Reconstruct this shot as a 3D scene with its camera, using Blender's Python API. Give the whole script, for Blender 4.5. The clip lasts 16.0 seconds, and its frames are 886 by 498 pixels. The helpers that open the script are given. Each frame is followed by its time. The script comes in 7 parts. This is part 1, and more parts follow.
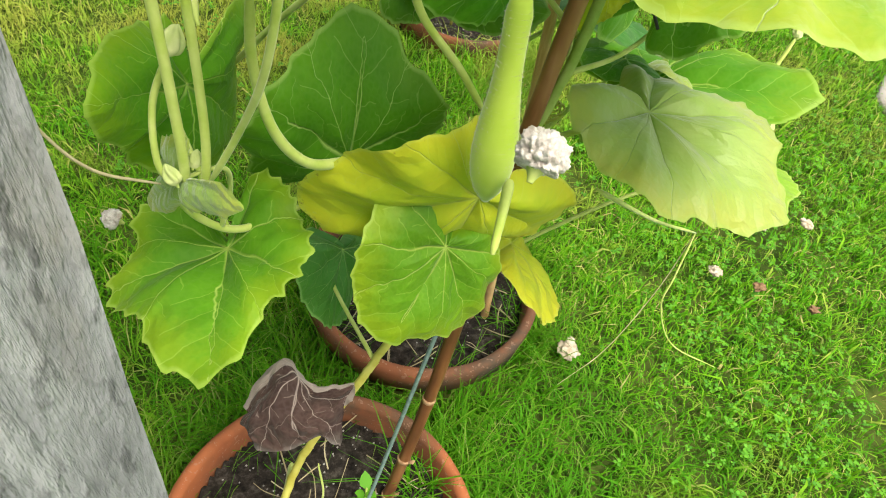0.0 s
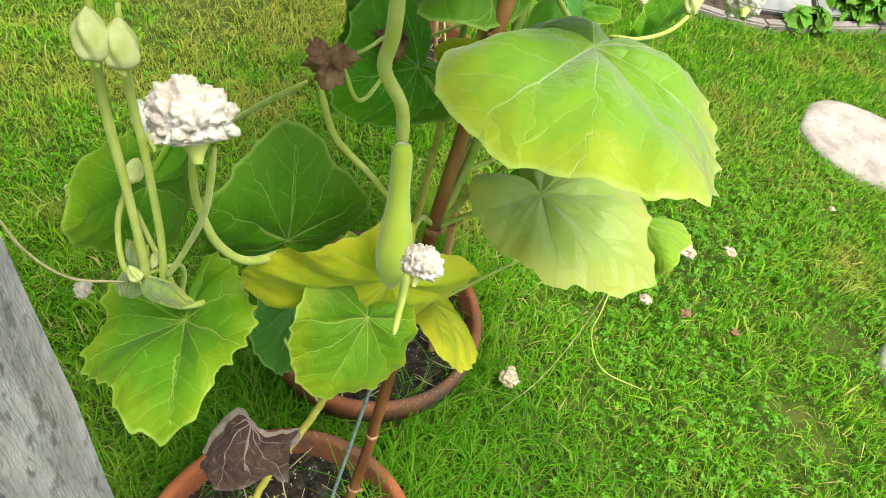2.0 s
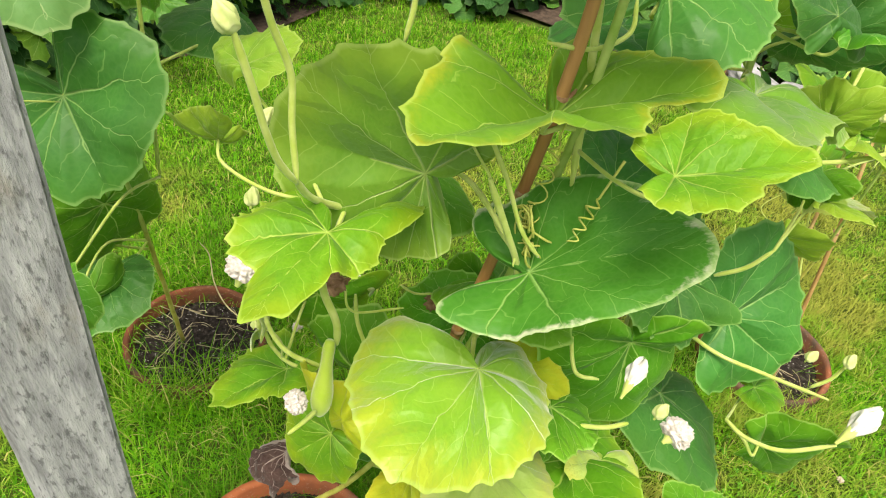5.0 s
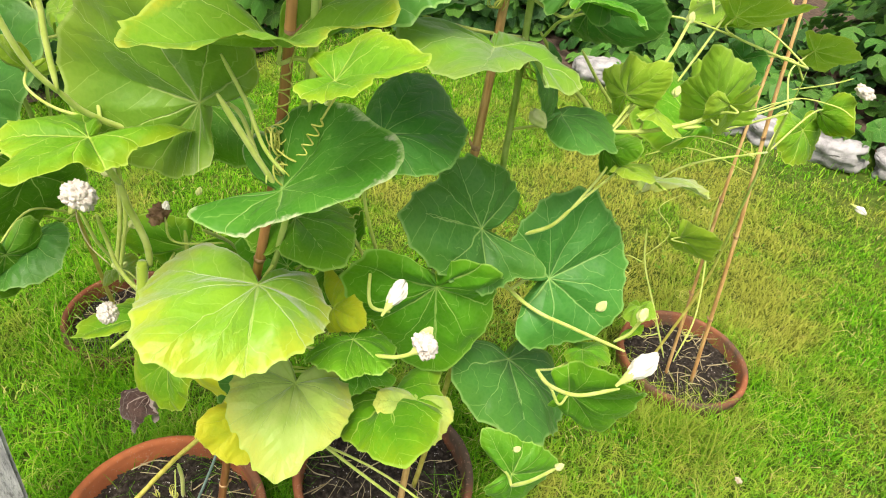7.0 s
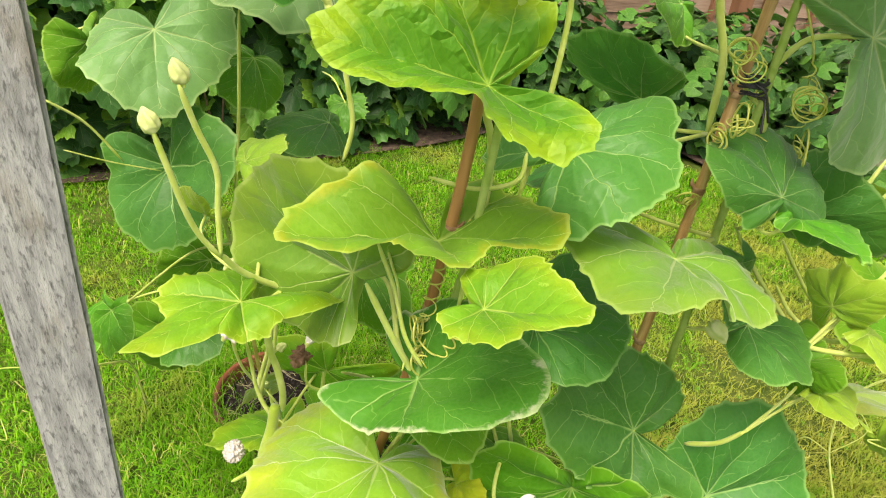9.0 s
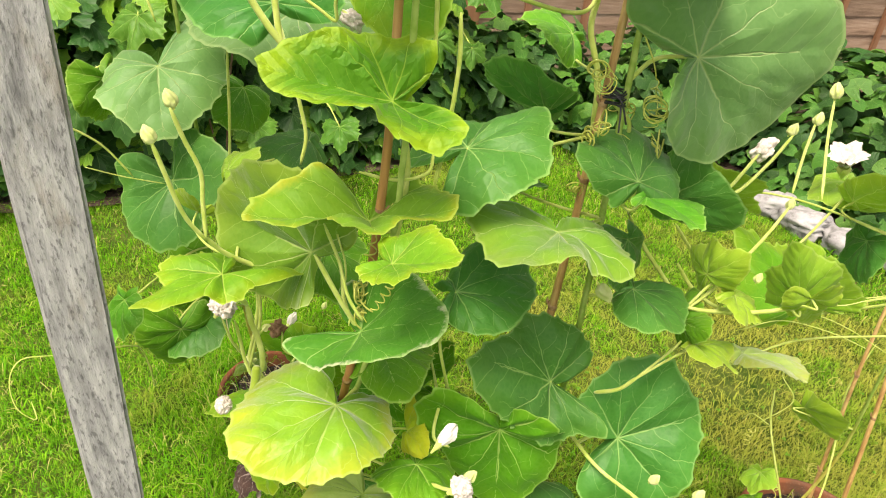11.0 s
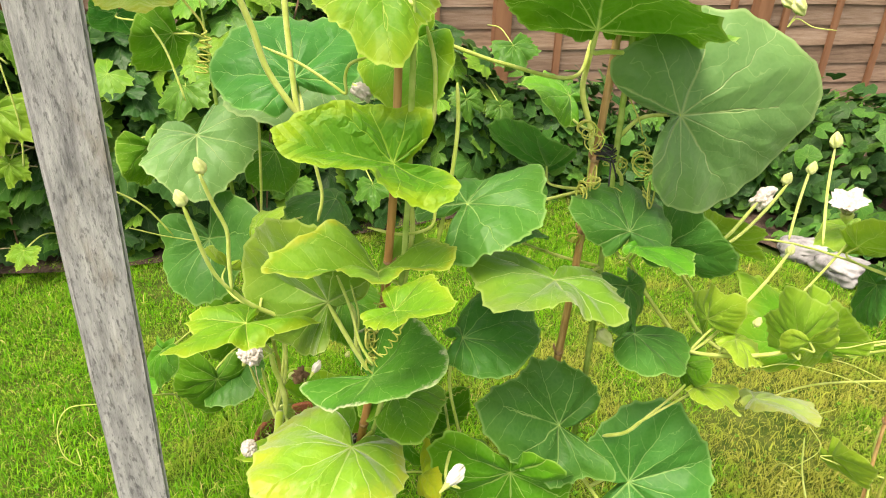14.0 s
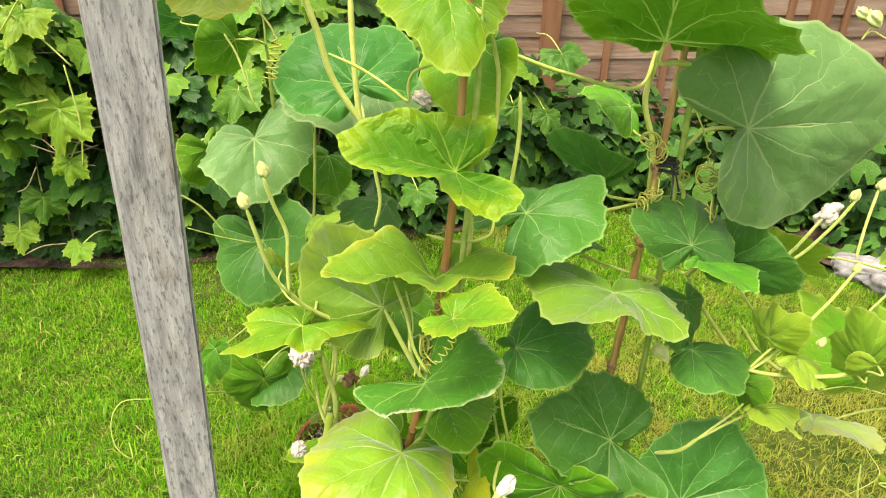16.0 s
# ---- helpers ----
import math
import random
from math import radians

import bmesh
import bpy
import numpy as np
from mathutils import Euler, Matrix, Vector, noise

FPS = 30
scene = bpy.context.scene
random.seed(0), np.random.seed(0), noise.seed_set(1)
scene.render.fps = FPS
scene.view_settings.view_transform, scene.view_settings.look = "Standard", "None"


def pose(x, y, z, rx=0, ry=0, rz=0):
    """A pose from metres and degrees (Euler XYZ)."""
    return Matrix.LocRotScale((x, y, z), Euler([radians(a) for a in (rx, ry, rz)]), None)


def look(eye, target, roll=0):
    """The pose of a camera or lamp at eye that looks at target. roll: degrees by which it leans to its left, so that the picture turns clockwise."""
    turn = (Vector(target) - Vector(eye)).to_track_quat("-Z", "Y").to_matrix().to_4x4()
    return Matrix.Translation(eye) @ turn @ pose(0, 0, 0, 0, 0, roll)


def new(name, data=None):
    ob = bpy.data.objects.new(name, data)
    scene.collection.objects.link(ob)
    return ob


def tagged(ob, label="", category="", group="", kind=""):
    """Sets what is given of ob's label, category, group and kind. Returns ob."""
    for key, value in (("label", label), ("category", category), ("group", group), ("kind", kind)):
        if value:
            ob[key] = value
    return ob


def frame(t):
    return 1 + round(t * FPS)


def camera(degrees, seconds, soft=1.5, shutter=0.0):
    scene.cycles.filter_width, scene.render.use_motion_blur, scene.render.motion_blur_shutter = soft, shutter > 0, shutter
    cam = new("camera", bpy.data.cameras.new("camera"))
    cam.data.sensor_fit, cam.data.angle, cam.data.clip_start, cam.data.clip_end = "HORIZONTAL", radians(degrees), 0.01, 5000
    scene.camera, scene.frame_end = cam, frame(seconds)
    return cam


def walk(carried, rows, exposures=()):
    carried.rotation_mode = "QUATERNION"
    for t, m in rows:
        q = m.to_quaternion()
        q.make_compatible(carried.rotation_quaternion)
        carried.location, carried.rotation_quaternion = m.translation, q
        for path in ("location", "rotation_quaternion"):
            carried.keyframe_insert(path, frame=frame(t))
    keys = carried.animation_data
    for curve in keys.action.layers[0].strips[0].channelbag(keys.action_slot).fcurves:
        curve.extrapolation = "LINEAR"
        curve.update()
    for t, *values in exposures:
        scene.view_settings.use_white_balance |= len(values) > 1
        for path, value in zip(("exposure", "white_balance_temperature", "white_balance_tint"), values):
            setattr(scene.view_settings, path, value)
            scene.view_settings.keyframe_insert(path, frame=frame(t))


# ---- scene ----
# ---- camera ----
cam = camera(67.0, 16.0, soft=1.05)
PATH = [
    (0, (0.296, 0.279, 0.868), (0.438, 1.57, -0.652), 14.0),
    (0.5, (0.289, 0.276, 0.887), (0.461, 1.568, -0.63), 15.4),
    (1, (0.283, 0.275, 0.921), (0.463, 1.59, -0.575), 14.7),
    (1.5, (0.289, 0.266, 0.927), (0.482, 1.573, -0.574), 14.7),
    (2, (0.322, 0.256, 0.971), (0.539, 1.58, -0.512), 14.9),
    (2.5, (0.373, 0.203, 1.016), (0.53, 1.471, -0.523), 15.7),
    (3, (0.45, 0.167, 1.101), (0.547, 1.502, -0.385), 17.7),
    (3.5, (0.524, 0.248, 1.153), (0.374, 1.639, -0.276), 17.1),
    (4, (0.576, 0.352, 1.207), (0.047, 1.653, -0.216), 14.5),
    (4.2, (0.604, 0.363, 1.221), (-0.108, 1.582, -0.196), 13.6),
    (6.3, (0.948, 0.326, 1.269), (-0.363, 1.177, 0.021), 8.6),
    (6.5, (0.978, 0.385, 1.256), (-0.325, 1.247, 0.008), 9.7),
    (7, (0.98, 0.499, 1.252), (-0.281, 1.416, -0.001), 8.6),
    (7.5, (0.859, 0.576, 1.24), (-0.388, 1.47, -0.043), 9.9),
    (8, (0.806, 0.577, 1.278), (-0.639, 1.269, 0.082), 10.0),
    (8.2, (0.813, 0.581, 1.284), (-0.678, 1.17, 0.087), 10.2),
    (10.3, (0.997, 0.49, 1.379), (-0.597, 0.984, 0.276), 5.5),
    (10.5, (1.019, 0.529, 1.381), (-0.567, 1.019, 0.265), 5.1),
    (11, (1.055, 0.592, 1.383), (-0.554, 1.072, 0.297), 4.8),
    (11.5, (1.064, 0.593, 1.386), (-0.574, 1.01, 0.317), 3.5),
    (12, (1.07, 0.583, 1.395), (-0.587, 0.974, 0.347), 2.5),
    (12.5, (1.079, 0.579, 1.401), (-0.604, 0.923, 0.376), 2.2),
    (13, (1.086, 0.59, 1.405), (-0.618, 0.901, 0.406), 1.7),
    (13.5, (1.103, 0.603, 1.411), (-0.621, 0.917, 0.447), 1.8),
    (14, (1.116, 0.624, 1.412), (-0.602, 0.992, 0.456), 1.6),
    (14.5, (1.118, 0.629, 1.411), (-0.595, 1.001, 0.449), 1.9),
    (15, (1.112, 0.623, 1.41), (-0.608, 0.936, 0.439), 1.6),
    (15.5, (1.104, 0.613, 1.406), (-0.615, 0.895, 0.423), 1.5),
    (16, (1.11, 0.6, 1.413), (-0.635, 0.86, 0.471), 1.5),
]
walk(cam, [(t, look(eye, target, roll)) for t, eye, target, roll in PATH],
     exposures=((0, 1.0, 6700, 7), (3, 0.93, 6700, 7), (4.2, 0.92, 6900, 9), (6.3, 1.04, 7000, 12), (8.2, 1.07, 7100, 14), (10.3, 1.12, 7400, 16), (16, 1.15, 7400, 16)))

# ---- light: bright overcast ----
SUN_ELEV, SUN_ROT = 68, 135
world = bpy.data.worlds.new("sky")
scene.world = world
world.use_nodes = True
wn = world.node_tree.nodes
sky = wn.new("ShaderNodeTexSky")
sky.sky_type, sky.sun_disc = "NISHITA", False
sky.sun_elevation, sky.sun_rotation = radians(SUN_ELEV), radians(SUN_ROT)
sky.air_density, sky.dust_density = 1.0, 4.0
grey = wn.new("ShaderNodeHueSaturation")  # thin cloud takes most of the blue out of the sky
grey.inputs["Saturation"].default_value = 0.32
world.node_tree.links.new(sky.outputs[0], grey.inputs["Color"])
world.node_tree.links.new(grey.outputs[0], wn["Background"].inputs[0])
wn["Background"].inputs[1].default_value = 0.122
sun = new("sun", bpy.data.lights.new("sun", "SUN"))
sun.data.energy, sun.data.angle, sun.data.color = 2.1, radians(28), (1.0, 0.94, 0.82)
sun.matrix_world = look((0.4 + 5 * math.sin(radians(SUN_ROT)), 0.6 + 5 * math.cos(radians(SUN_ROT)), 5 * math.tan(radians(SUN_ELEV))), (0.4, 0.6, 0))

# ---- small helpers ----
import collections



def mesh_from(name, verts, faces, smooth=True):
    me = bpy.data.meshes.new(name)
    me.from_pydata([tuple(v) for v in verts], [], [tuple(f) for f in faces])
    if smooth:
        me.polygons.foreach_set("use_smooth", [True] * len(me.polygons))
    me.update()
    return me


def place(name, me, material, parent=None, label=""):
    ob = new(name, me)
    if material and not me.materials:
        me.materials.append(material)
    if parent:
        ob.parent = parent
    if label:
        tagged(ob, label)
    return ob


def part(name, bm, material, parent, label=""):
    me = bpy.data.meshes.new(name)
    bm.to_mesh(me)
    bm.free()
    for p in me.polygons:
        p.use_smooth = True
    return place(name, me, material, parent, label)


def thing(name, at, label, category, group="", kind=""):
    ob = new(name)
    ob.empty_display_size = 0.05
    ob.location = at
    return tagged(ob, label, category, group, kind)


def hang(ob, parent):
    """Parent an object that was built in world places."""
    ob.parent = parent
    ob.matrix_parent_inverse = Matrix.Translation(parent.location).inverted()
    return ob


def tube_mesh(name, pts, radii, sides=8, cap=True):
    """A swept tube through points with a radius at each."""
    pts = [Vector(p) for p in pts]
    n = len(pts)
    verts, faces = [], []
    side = None
    for i, p in enumerate(pts):
        d = (pts[min(i + 1, n - 1)] - pts[max(i - 1, 0)]).normalized()
        if side is None:
            side = d.orthogonal().normalized()
        side = (side - d * side.dot(d)).normalized()
        up = d.cross(side)
        r = radii[i] if hasattr(radii, "__len__") else radii
        for k in range(sides):
            a = 2 * math.pi * k / sides
            verts.append(p + r * (math.cos(a) * side + math.sin(a) * up))
    for i in range(n - 1):
        for k in range(sides):
            a, b = i * sides + k, i * sides + (k + 1) % sides
            faces.append((a, b, b + sides, a + sides))
    if cap:
        faces.append(tuple(range(sides))[::-1])
        faces.append(tuple(range((n - 1) * sides, n * sides)))
    return mesh_from(name, verts, faces)


def curve_points(ctrl, steps=8):
    """Catmull-Rom points through the control points."""
    c = [Vector(p) for p in ctrl]
    c = [c[0] * 2 - c[1]] + c + [c[-1] * 2 - c[-2]]
    out = []
    for i in range(1, len(c) - 2):
        p0, p1, p2, p3 = c[i - 1 : i + 3]
        for s in range(steps):
            t = s / steps
            out.append(0.5 * (2 * p1 + (p2 - p0) * t + (2 * p0 - 5 * p1 + 4 * p2 - p3) * t * t + (3 * p1 - p0 - 3 * p2 + p3) * t**3))
    out.append(c[-2])
    return out


# ---- materials ----
class Mat:
    """A small builder of node materials."""

    def __init__(self, name, rough=0.6, spec=0.5):
        self.m = bpy.data.materials.new(name)
        self.m.use_nodes = True
        self.t = self.m.node_tree
        self.b = self.t.nodes["Principled BSDF"]
        self.b.inputs["Roughness"].default_value = rough
        self.b.inputs["Specular IOR Level"].default_value = spec

    def n(self, kind, **props):
        node = self.t.nodes.new("ShaderNode" + kind)
        for k, v in props.items():
            if k == "operation":
                node.operation = v
            elif k == "data_type":
                node.data_type = v
            elif k == "blend_type":
                node.blend_type = v
            elif k == "feature":
                node.feature = v
            elif k == "uv_map":
                node.uv_map = v
            elif k == "interpolation_type":
                node.interpolation_type = v
        return node

    def link(self, a, b):
        self.t.links.new(a, b)

    def math(self, op, a, b=None, c=None):
        node = self.n("Math", operation=op)
        for i, v in enumerate((a, b, c)):
            if v is None:
                continue
            if isinstance(v, (int, float)):
                node.inputs[i].default_value = v
            else:
                self.link(v, node.inputs[i])
        return node.outputs[0]

    def mix(self, f, a, b, mode="MIX"):
        node = self.n("Mix", data_type="RGBA", blend_type=mode)
        for i, v in ((0, f), (6, a), (7, b)):
            if isinstance(v, (int, float)):
                node.inputs[i].default_value = v
            elif isinstance(v, tuple):
                node.inputs[i].default_value = (*v, 1)
            else:
                self.link(v, node.inputs[i])
        return node.outputs[2]

    def ramp(self, f, stops):
        node = self.n("ValToRGB")
        e = node.color_ramp.elements
        while len(e) < len(stops):
            e.new(0.5)
        for el, (p, c) in zip(e, stops):
            el.position, el.color = p, (*c, 1)
        self.link(f, node.inputs[0])
        return node.outputs[0]

    def noise(self, scale, detail=4, rough=0.55, coord=None, kind="Object", stretch=None):
        co = coord or self.n("TexCoord").outputs[kind]
        if stretch:
            mp = self.n("Mapping")
            mp.inputs["Scale"].default_value = stretch
            self.link(co, mp.inputs[0])
            co = mp.outputs[0]
        node = self.n("TexNoise")
        node.inputs["Scale"].default_value, node.inputs["Detail"].default_value, node.inputs["Roughness"].default_value = scale, detail, rough
        self.link(co, node.inputs["Vector"])
        return node.outputs[0]

    def bump(self, h, strength=0.3, dist=0.002, base=None):
        node = self.n("Bump")
        node.inputs["Strength"].default_value, node.inputs["Distance"].default_value = strength, dist
        self.link(h, node.inputs["Height"])
        if base:
            self.link(base, node.inputs["Normal"])
        self.link(node.outputs[0], self.b.inputs["Normal"])
        return node.outputs[0]

    def color(self, c):
        if isinstance(c, tuple):
            self.b.inputs["Base Color"].default_value = (*c, 1)
        else:
            self.link(c, self.b.inputs["Base Color"])

    def translucent(self, c, amount):
        """Light that passes through a thin blade."""
        tr, mx = self.n("BsdfTranslucent"), self.n("MixShader")
        if isinstance(c, tuple):
            tr.inputs[0].default_value = (*c, 1)
        else:
            self.link(c, tr.inputs[0])
        mx.inputs[0].default_value = amount
        self.link(self.b.outputs[0], mx.inputs[1])
        self.link(tr.outputs[0], mx.inputs[2])
        self.link(mx.outputs[0], self.t.nodes["Material Output"].inputs[0])


def plain_material(name, c1, c2, scale, rough=0.7, bump=0.2, spec=0.3, detail=5, stretch=None, dist=0.002, down=0.0):
    m = Mat(name, rough, spec)
    # a fine white down shows as sheen
    m.b.inputs["Sheen Weight"].default_value, m.b.inputs["Sheen Roughness"].default_value = down, 0.4
    f = m.noise(scale, detail, stretch=stretch)
    m.color(m.ramp(f, [(0.3, c1), (0.7, c2)]))
    m.bump(f, bump, dist)
    return m.m


def leaf_material(name, base, dark, edge, vein, edge_amount=0.5, rough=0.5, rim_range=(0.62, 1.08), spots=0.7, pucker=0.32, sheen=0.06, burn=0.0, island=False):
    """A gourd leaf: veins that fan from the stalk, side veins, a fine net, blotches and a faded rim."""
    m = Mat(name, rough, 0.24)
    m.b.inputs["Sheen Weight"].default_value, m.b.inputs["Sheen Roughness"].default_value = sheen, 0.45
    uv = m.n("UVMap", uv_map="leaf").outputs[0]
    rim = m.n("UVMap", uv_map="rim").outputs[0]
    rnd = m.n("NewGeometry").outputs["Random Per Island"] if island else m.n("ObjectInfo").outputs["Random"]
    shift = m.n("CombineXYZ")
    m.link(m.math("MULTIPLY", rnd, 23.0), shift.inputs[2])
    own = m.n("VectorMath")
    own.operation = "ADD"
    m.link(uv, own.inputs[0])
    m.link(shift.outputs[0], own.inputs[1])
    own = own.outputs[0]
    s = m.n("SeparateXYZ")
    m.link(uv, s.inputs[0])
    x, y = s.outputs[0], m.math("ABSOLUTE", s.outputs[1])
    bend = m.noise(2.6, 3, coord=own)
    wob = m.math("MULTIPLY_ADD", bend, 0.26, -0.13)
    best = side = None
    for deg, thick in ((0, 0.0125), (31, 0.0075), (62, 0.0115), (94, 0.007), (125, 0.0105)):
        a = radians(deg)
        along = m.math("ADD", m.math("MULTIPLY", x, math.cos(a)), m.math("MULTIPLY", y, math.sin(a)))
        across = m.math("ABSOLUTE", m.math("ADD", m.math("SUBTRACT", m.math("MULTIPLY", y, math.cos(a)), m.math("MULTIPLY", x, math.sin(a))), m.math("MULTIPLY", wob, along)))
        w = m.math("MAXIMUM", m.math("MULTIPLY_ADD", along, -0.75 * thick, thick), 0.0022)
        d = m.math("ADD", m.math("DIVIDE", across, w), m.math("MULTIPLY", m.math("LESS_THAN", along, 0.0), 99.0))
        st = m.math("SUBTRACT", m.math("MULTIPLY", along, 3.7), m.math("MULTIPLY", across, 3.3))
        if best is None:
            best, side = d, st
        else:
            near = m.math("LESS_THAN", d, best)
            side = m.math("ADD", m.math("MULTIPLY", near, st), m.math("MULTIPLY", m.math("SUBTRACT", 1.0, near), side))
            best = m.math("MINIMUM", best, d)
    main = m.math("SUBTRACT", 1.0, m.math("MINIMUM", m.math("MULTIPLY", best, 0.6), 1.0))
    ph = m.math("ABSOLUTE", m.math("SUBTRACT", m.math("FRACT", m.math("ADD", side, m.math("MULTIPLY", bend, 1.6))), 0.5))
    net = m.math("SUBTRACT", 1.0, m.math("MINIMUM", m.math("MULTIPLY", ph, 30.0), 1.0))
    fine = m.n("TexVoronoi", feature="DISTANCE_TO_EDGE")
    fine.inputs["Scale"].default_value = 15
    m.link(own, fine.inputs["Vector"])
    cell = m.math("MINIMUM", m.math("MULTIPLY", fine.outputs[0], 3.2), 1.0)
    blotch = m.noise(2.2, 4, coord=own)
    grain = m.noise(34, 4, 0.65, coord=own)
    body = m.mix(m.math("MULTIPLY", m.math("SUBTRACT", blotch, 0.35), 2.2), base, dark)
    body = m.mix(m.math("MULTIPLY", m.math("SUBTRACT", 1.0, cell), 0.05), body, vein)
    body = m.mix(m.math("MULTIPLY", m.math("MAXIMUM", m.math("SUBTRACT", grain, 0.5), 0.0), 0.7), body, dark)
    sr = m.n("SeparateXYZ")
    m.link(rim, sr.inputs[0])
    e = m.n("MapRange", interpolation_type="SMOOTHSTEP")
    fleck = m.math("ADD", m.math("MULTIPLY", m.math("SUBTRACT", blotch, 0.5), spots), m.math("MULTIPLY", m.math("SUBTRACT", m.noise(19, 3, coord=own), 0.5), 0.35 * spots))
    m.link(m.math("ADD", sr.outputs[0], fleck), e.inputs[0])
    e.inputs[1].default_value, e.inputs[2].default_value = rim_range
    body = m.mix(m.math("MULTIPLY", e.outputs[0], edge_amount), body, edge)
    margin = m.n("MapRange")
    m.link(sr.outputs[0], margin.inputs[0])
    margin.inputs[1].default_value, margin.inputs[2].default_value = 0.965, 0.985
    body = m.mix(m.math("MULTIPLY", margin.outputs[0], 0.45), body, vein)
    body = m.mix(m.math("MULTIPLY", net, 0.34), body, vein)
    body = m.mix(m.math("MULTIPLY", main, 0.92), body, vein)
    if burn:
        scorch = m.n("MapRange", interpolation_type="SMOOTHSTEP")
        m.link(m.math("ADD", sr.outputs[0], m.math("MULTIPLY", m.math("SUBTRACT", m.noise(13, 4, 0.7, coord=own), 0.5), 0.5)), scorch.inputs[0])
        scorch.inputs[1].default_value, scorch.inputs[2].default_value = 1.0, 1.1
        body = m.mix(m.math("MULTIPLY", scorch.outputs[0], burn), body, (0.10, 0.055, 0.02))
    hsv = m.n("HueSaturation")
    m.link(m.math("MULTIPLY_ADD", rnd, 0.22, 0.89), hsv.inputs["Value"])
    m.link(m.math("MULTIPLY_ADD", m.math("FRACT", m.math("MULTIPLY", rnd, 7.3)), 0.02, 0.49), hsv.inputs["Hue"])
    m.link(body, hsv.inputs["Color"])
    m.color(hsv.outputs[0])
    quilt = m.math("MULTIPLY", m.math("SUBTRACT", 1.0, m.math("MULTIPLY", m.math("SUBTRACT", 0.5, ph), 2.0)), pucker)
    h = m.math("ADD", m.math("ADD", m.math("MULTIPLY", cell, 0.03 + 0.10 * pucker), quilt), m.math("ADD", m.math("MULTIPLY", main, -0.7), m.math("MULTIPLY", grain, 0.06)))
    m.bump(h, 0.5, 0.0034)
    m.translucent(hsv.outputs[0], 0.22)
    return m.m


GREEN = leaf_material("leaf_green", (0.078, 0.285, 0.008), (0.044, 0.20, 0.007), (0.15, 0.36, 0.010), (0.42, 0.62, 0.16), 0.45)
TEAL = leaf_material("leaf_blue_green", (0.052, 0.222, 0.032), (0.032, 0.160, 0.022), (0.090, 0.28, 0.028), (0.31, 0.52, 0.16), 0.4, 0.42)
MID = leaf_material("leaf_mid_green", (0.155, 0.36, 0.026), (0.095, 0.275, 0.018), (0.29, 0.44, 0.038), (0.46, 0.62, 0.18), 0.5, 0.36, sheen=0.4)
LIME = leaf_material("leaf_lime", (0.125, 0.33, 0.010), (0.070, 0.24, 0.008), (0.27, 0.40, 0.012), (0.44, 0.60, 0.12), 0.7, rim_range=(0.6, 1.1), pucker=0.35)
DEEP = leaf_material("leaf_quilted", (0.070, 0.25, 0.008), (0.038, 0.175, 0.006), (0.25, 0.41, 0.012), (0.32, 0.52, 0.07), 0.85, rim_range=(0.62, 1.06), pucker=1.3)
BROAD = leaf_material("leaf_broad", (0.145, 0.335, 0.098), (0.095, 0.255, 0.068), (0.18, 0.37, 0.085), (0.42, 0.58, 0.24), 0.4, 0.40, pucker=0.4, sheen=0.25)
PALE = leaf_material("leaf_pale", (0.40, 0.52, 0.13), (0.25, 0.43, 0.05), (0.52, 0.50, 0.08), (0.34, 0.50, 0.08), 0.6, 0.36, pucker=0.5, sheen=0.6)
FADE = leaf_material("leaf_fading", (0.22, 0.40, 0.018), (0.13, 0.32, 0.012), (0.42, 0.47, 0.025), (0.46, 0.60, 0.15), 0.85, 0.36, rim_range=(0.6, 1.08), pucker=0.55, sheen=0.75)
YELLOW = leaf_material("leaf_yellow", (0.58, 0.62, 0.030), (0.30, 0.49, 0.020), (0.64, 0.58, 0.030), (0.52, 0.60, 0.10), 0.6, burn=0.8)
WRIM = leaf_material("leaf_scorched_rim", (0.085, 0.26, 0.020), (0.05, 0.20, 0.014), (0.70, 0.68, 0.50), (0.36, 0.56, 0.15), 0.95, rim_range=(0.95, 1.04), spots=0.35)
YOUNG = leaf_material("leaf_young", (0.24, 0.42, 0.030), (0.16, 0.34, 0.020), (0.32, 0.47, 0.035), (0.48, 0.62, 0.16), 0.6, 0.45, pucker=0.3, sheen=0.1)
URIM = leaf_material("leaf_yellowed_rim", (0.14, 0.34, 0.014), (0.085, 0.26, 0.010), (0.42, 0.42, 0.018), (0.42, 0.60, 0.13), 0.75, rim_range=(0.84, 1.06), spots=0.4)
STEM = plain_material("stem_skin", (0.38, 0.50, 0.07), (0.56, 0.63, 0.19), 60, 0.6, 0.2, down=0.5)
TENDRIL = plain_material("tendril_skin", (0.38, 0.42, 0.06), (0.56, 0.57, 0.16), 90, 0.6, 0.2)
STEM.node_tree.nodes["Principled BSDF"].inputs["Sheen Weight"].default_value = 0.3  # fine pale down

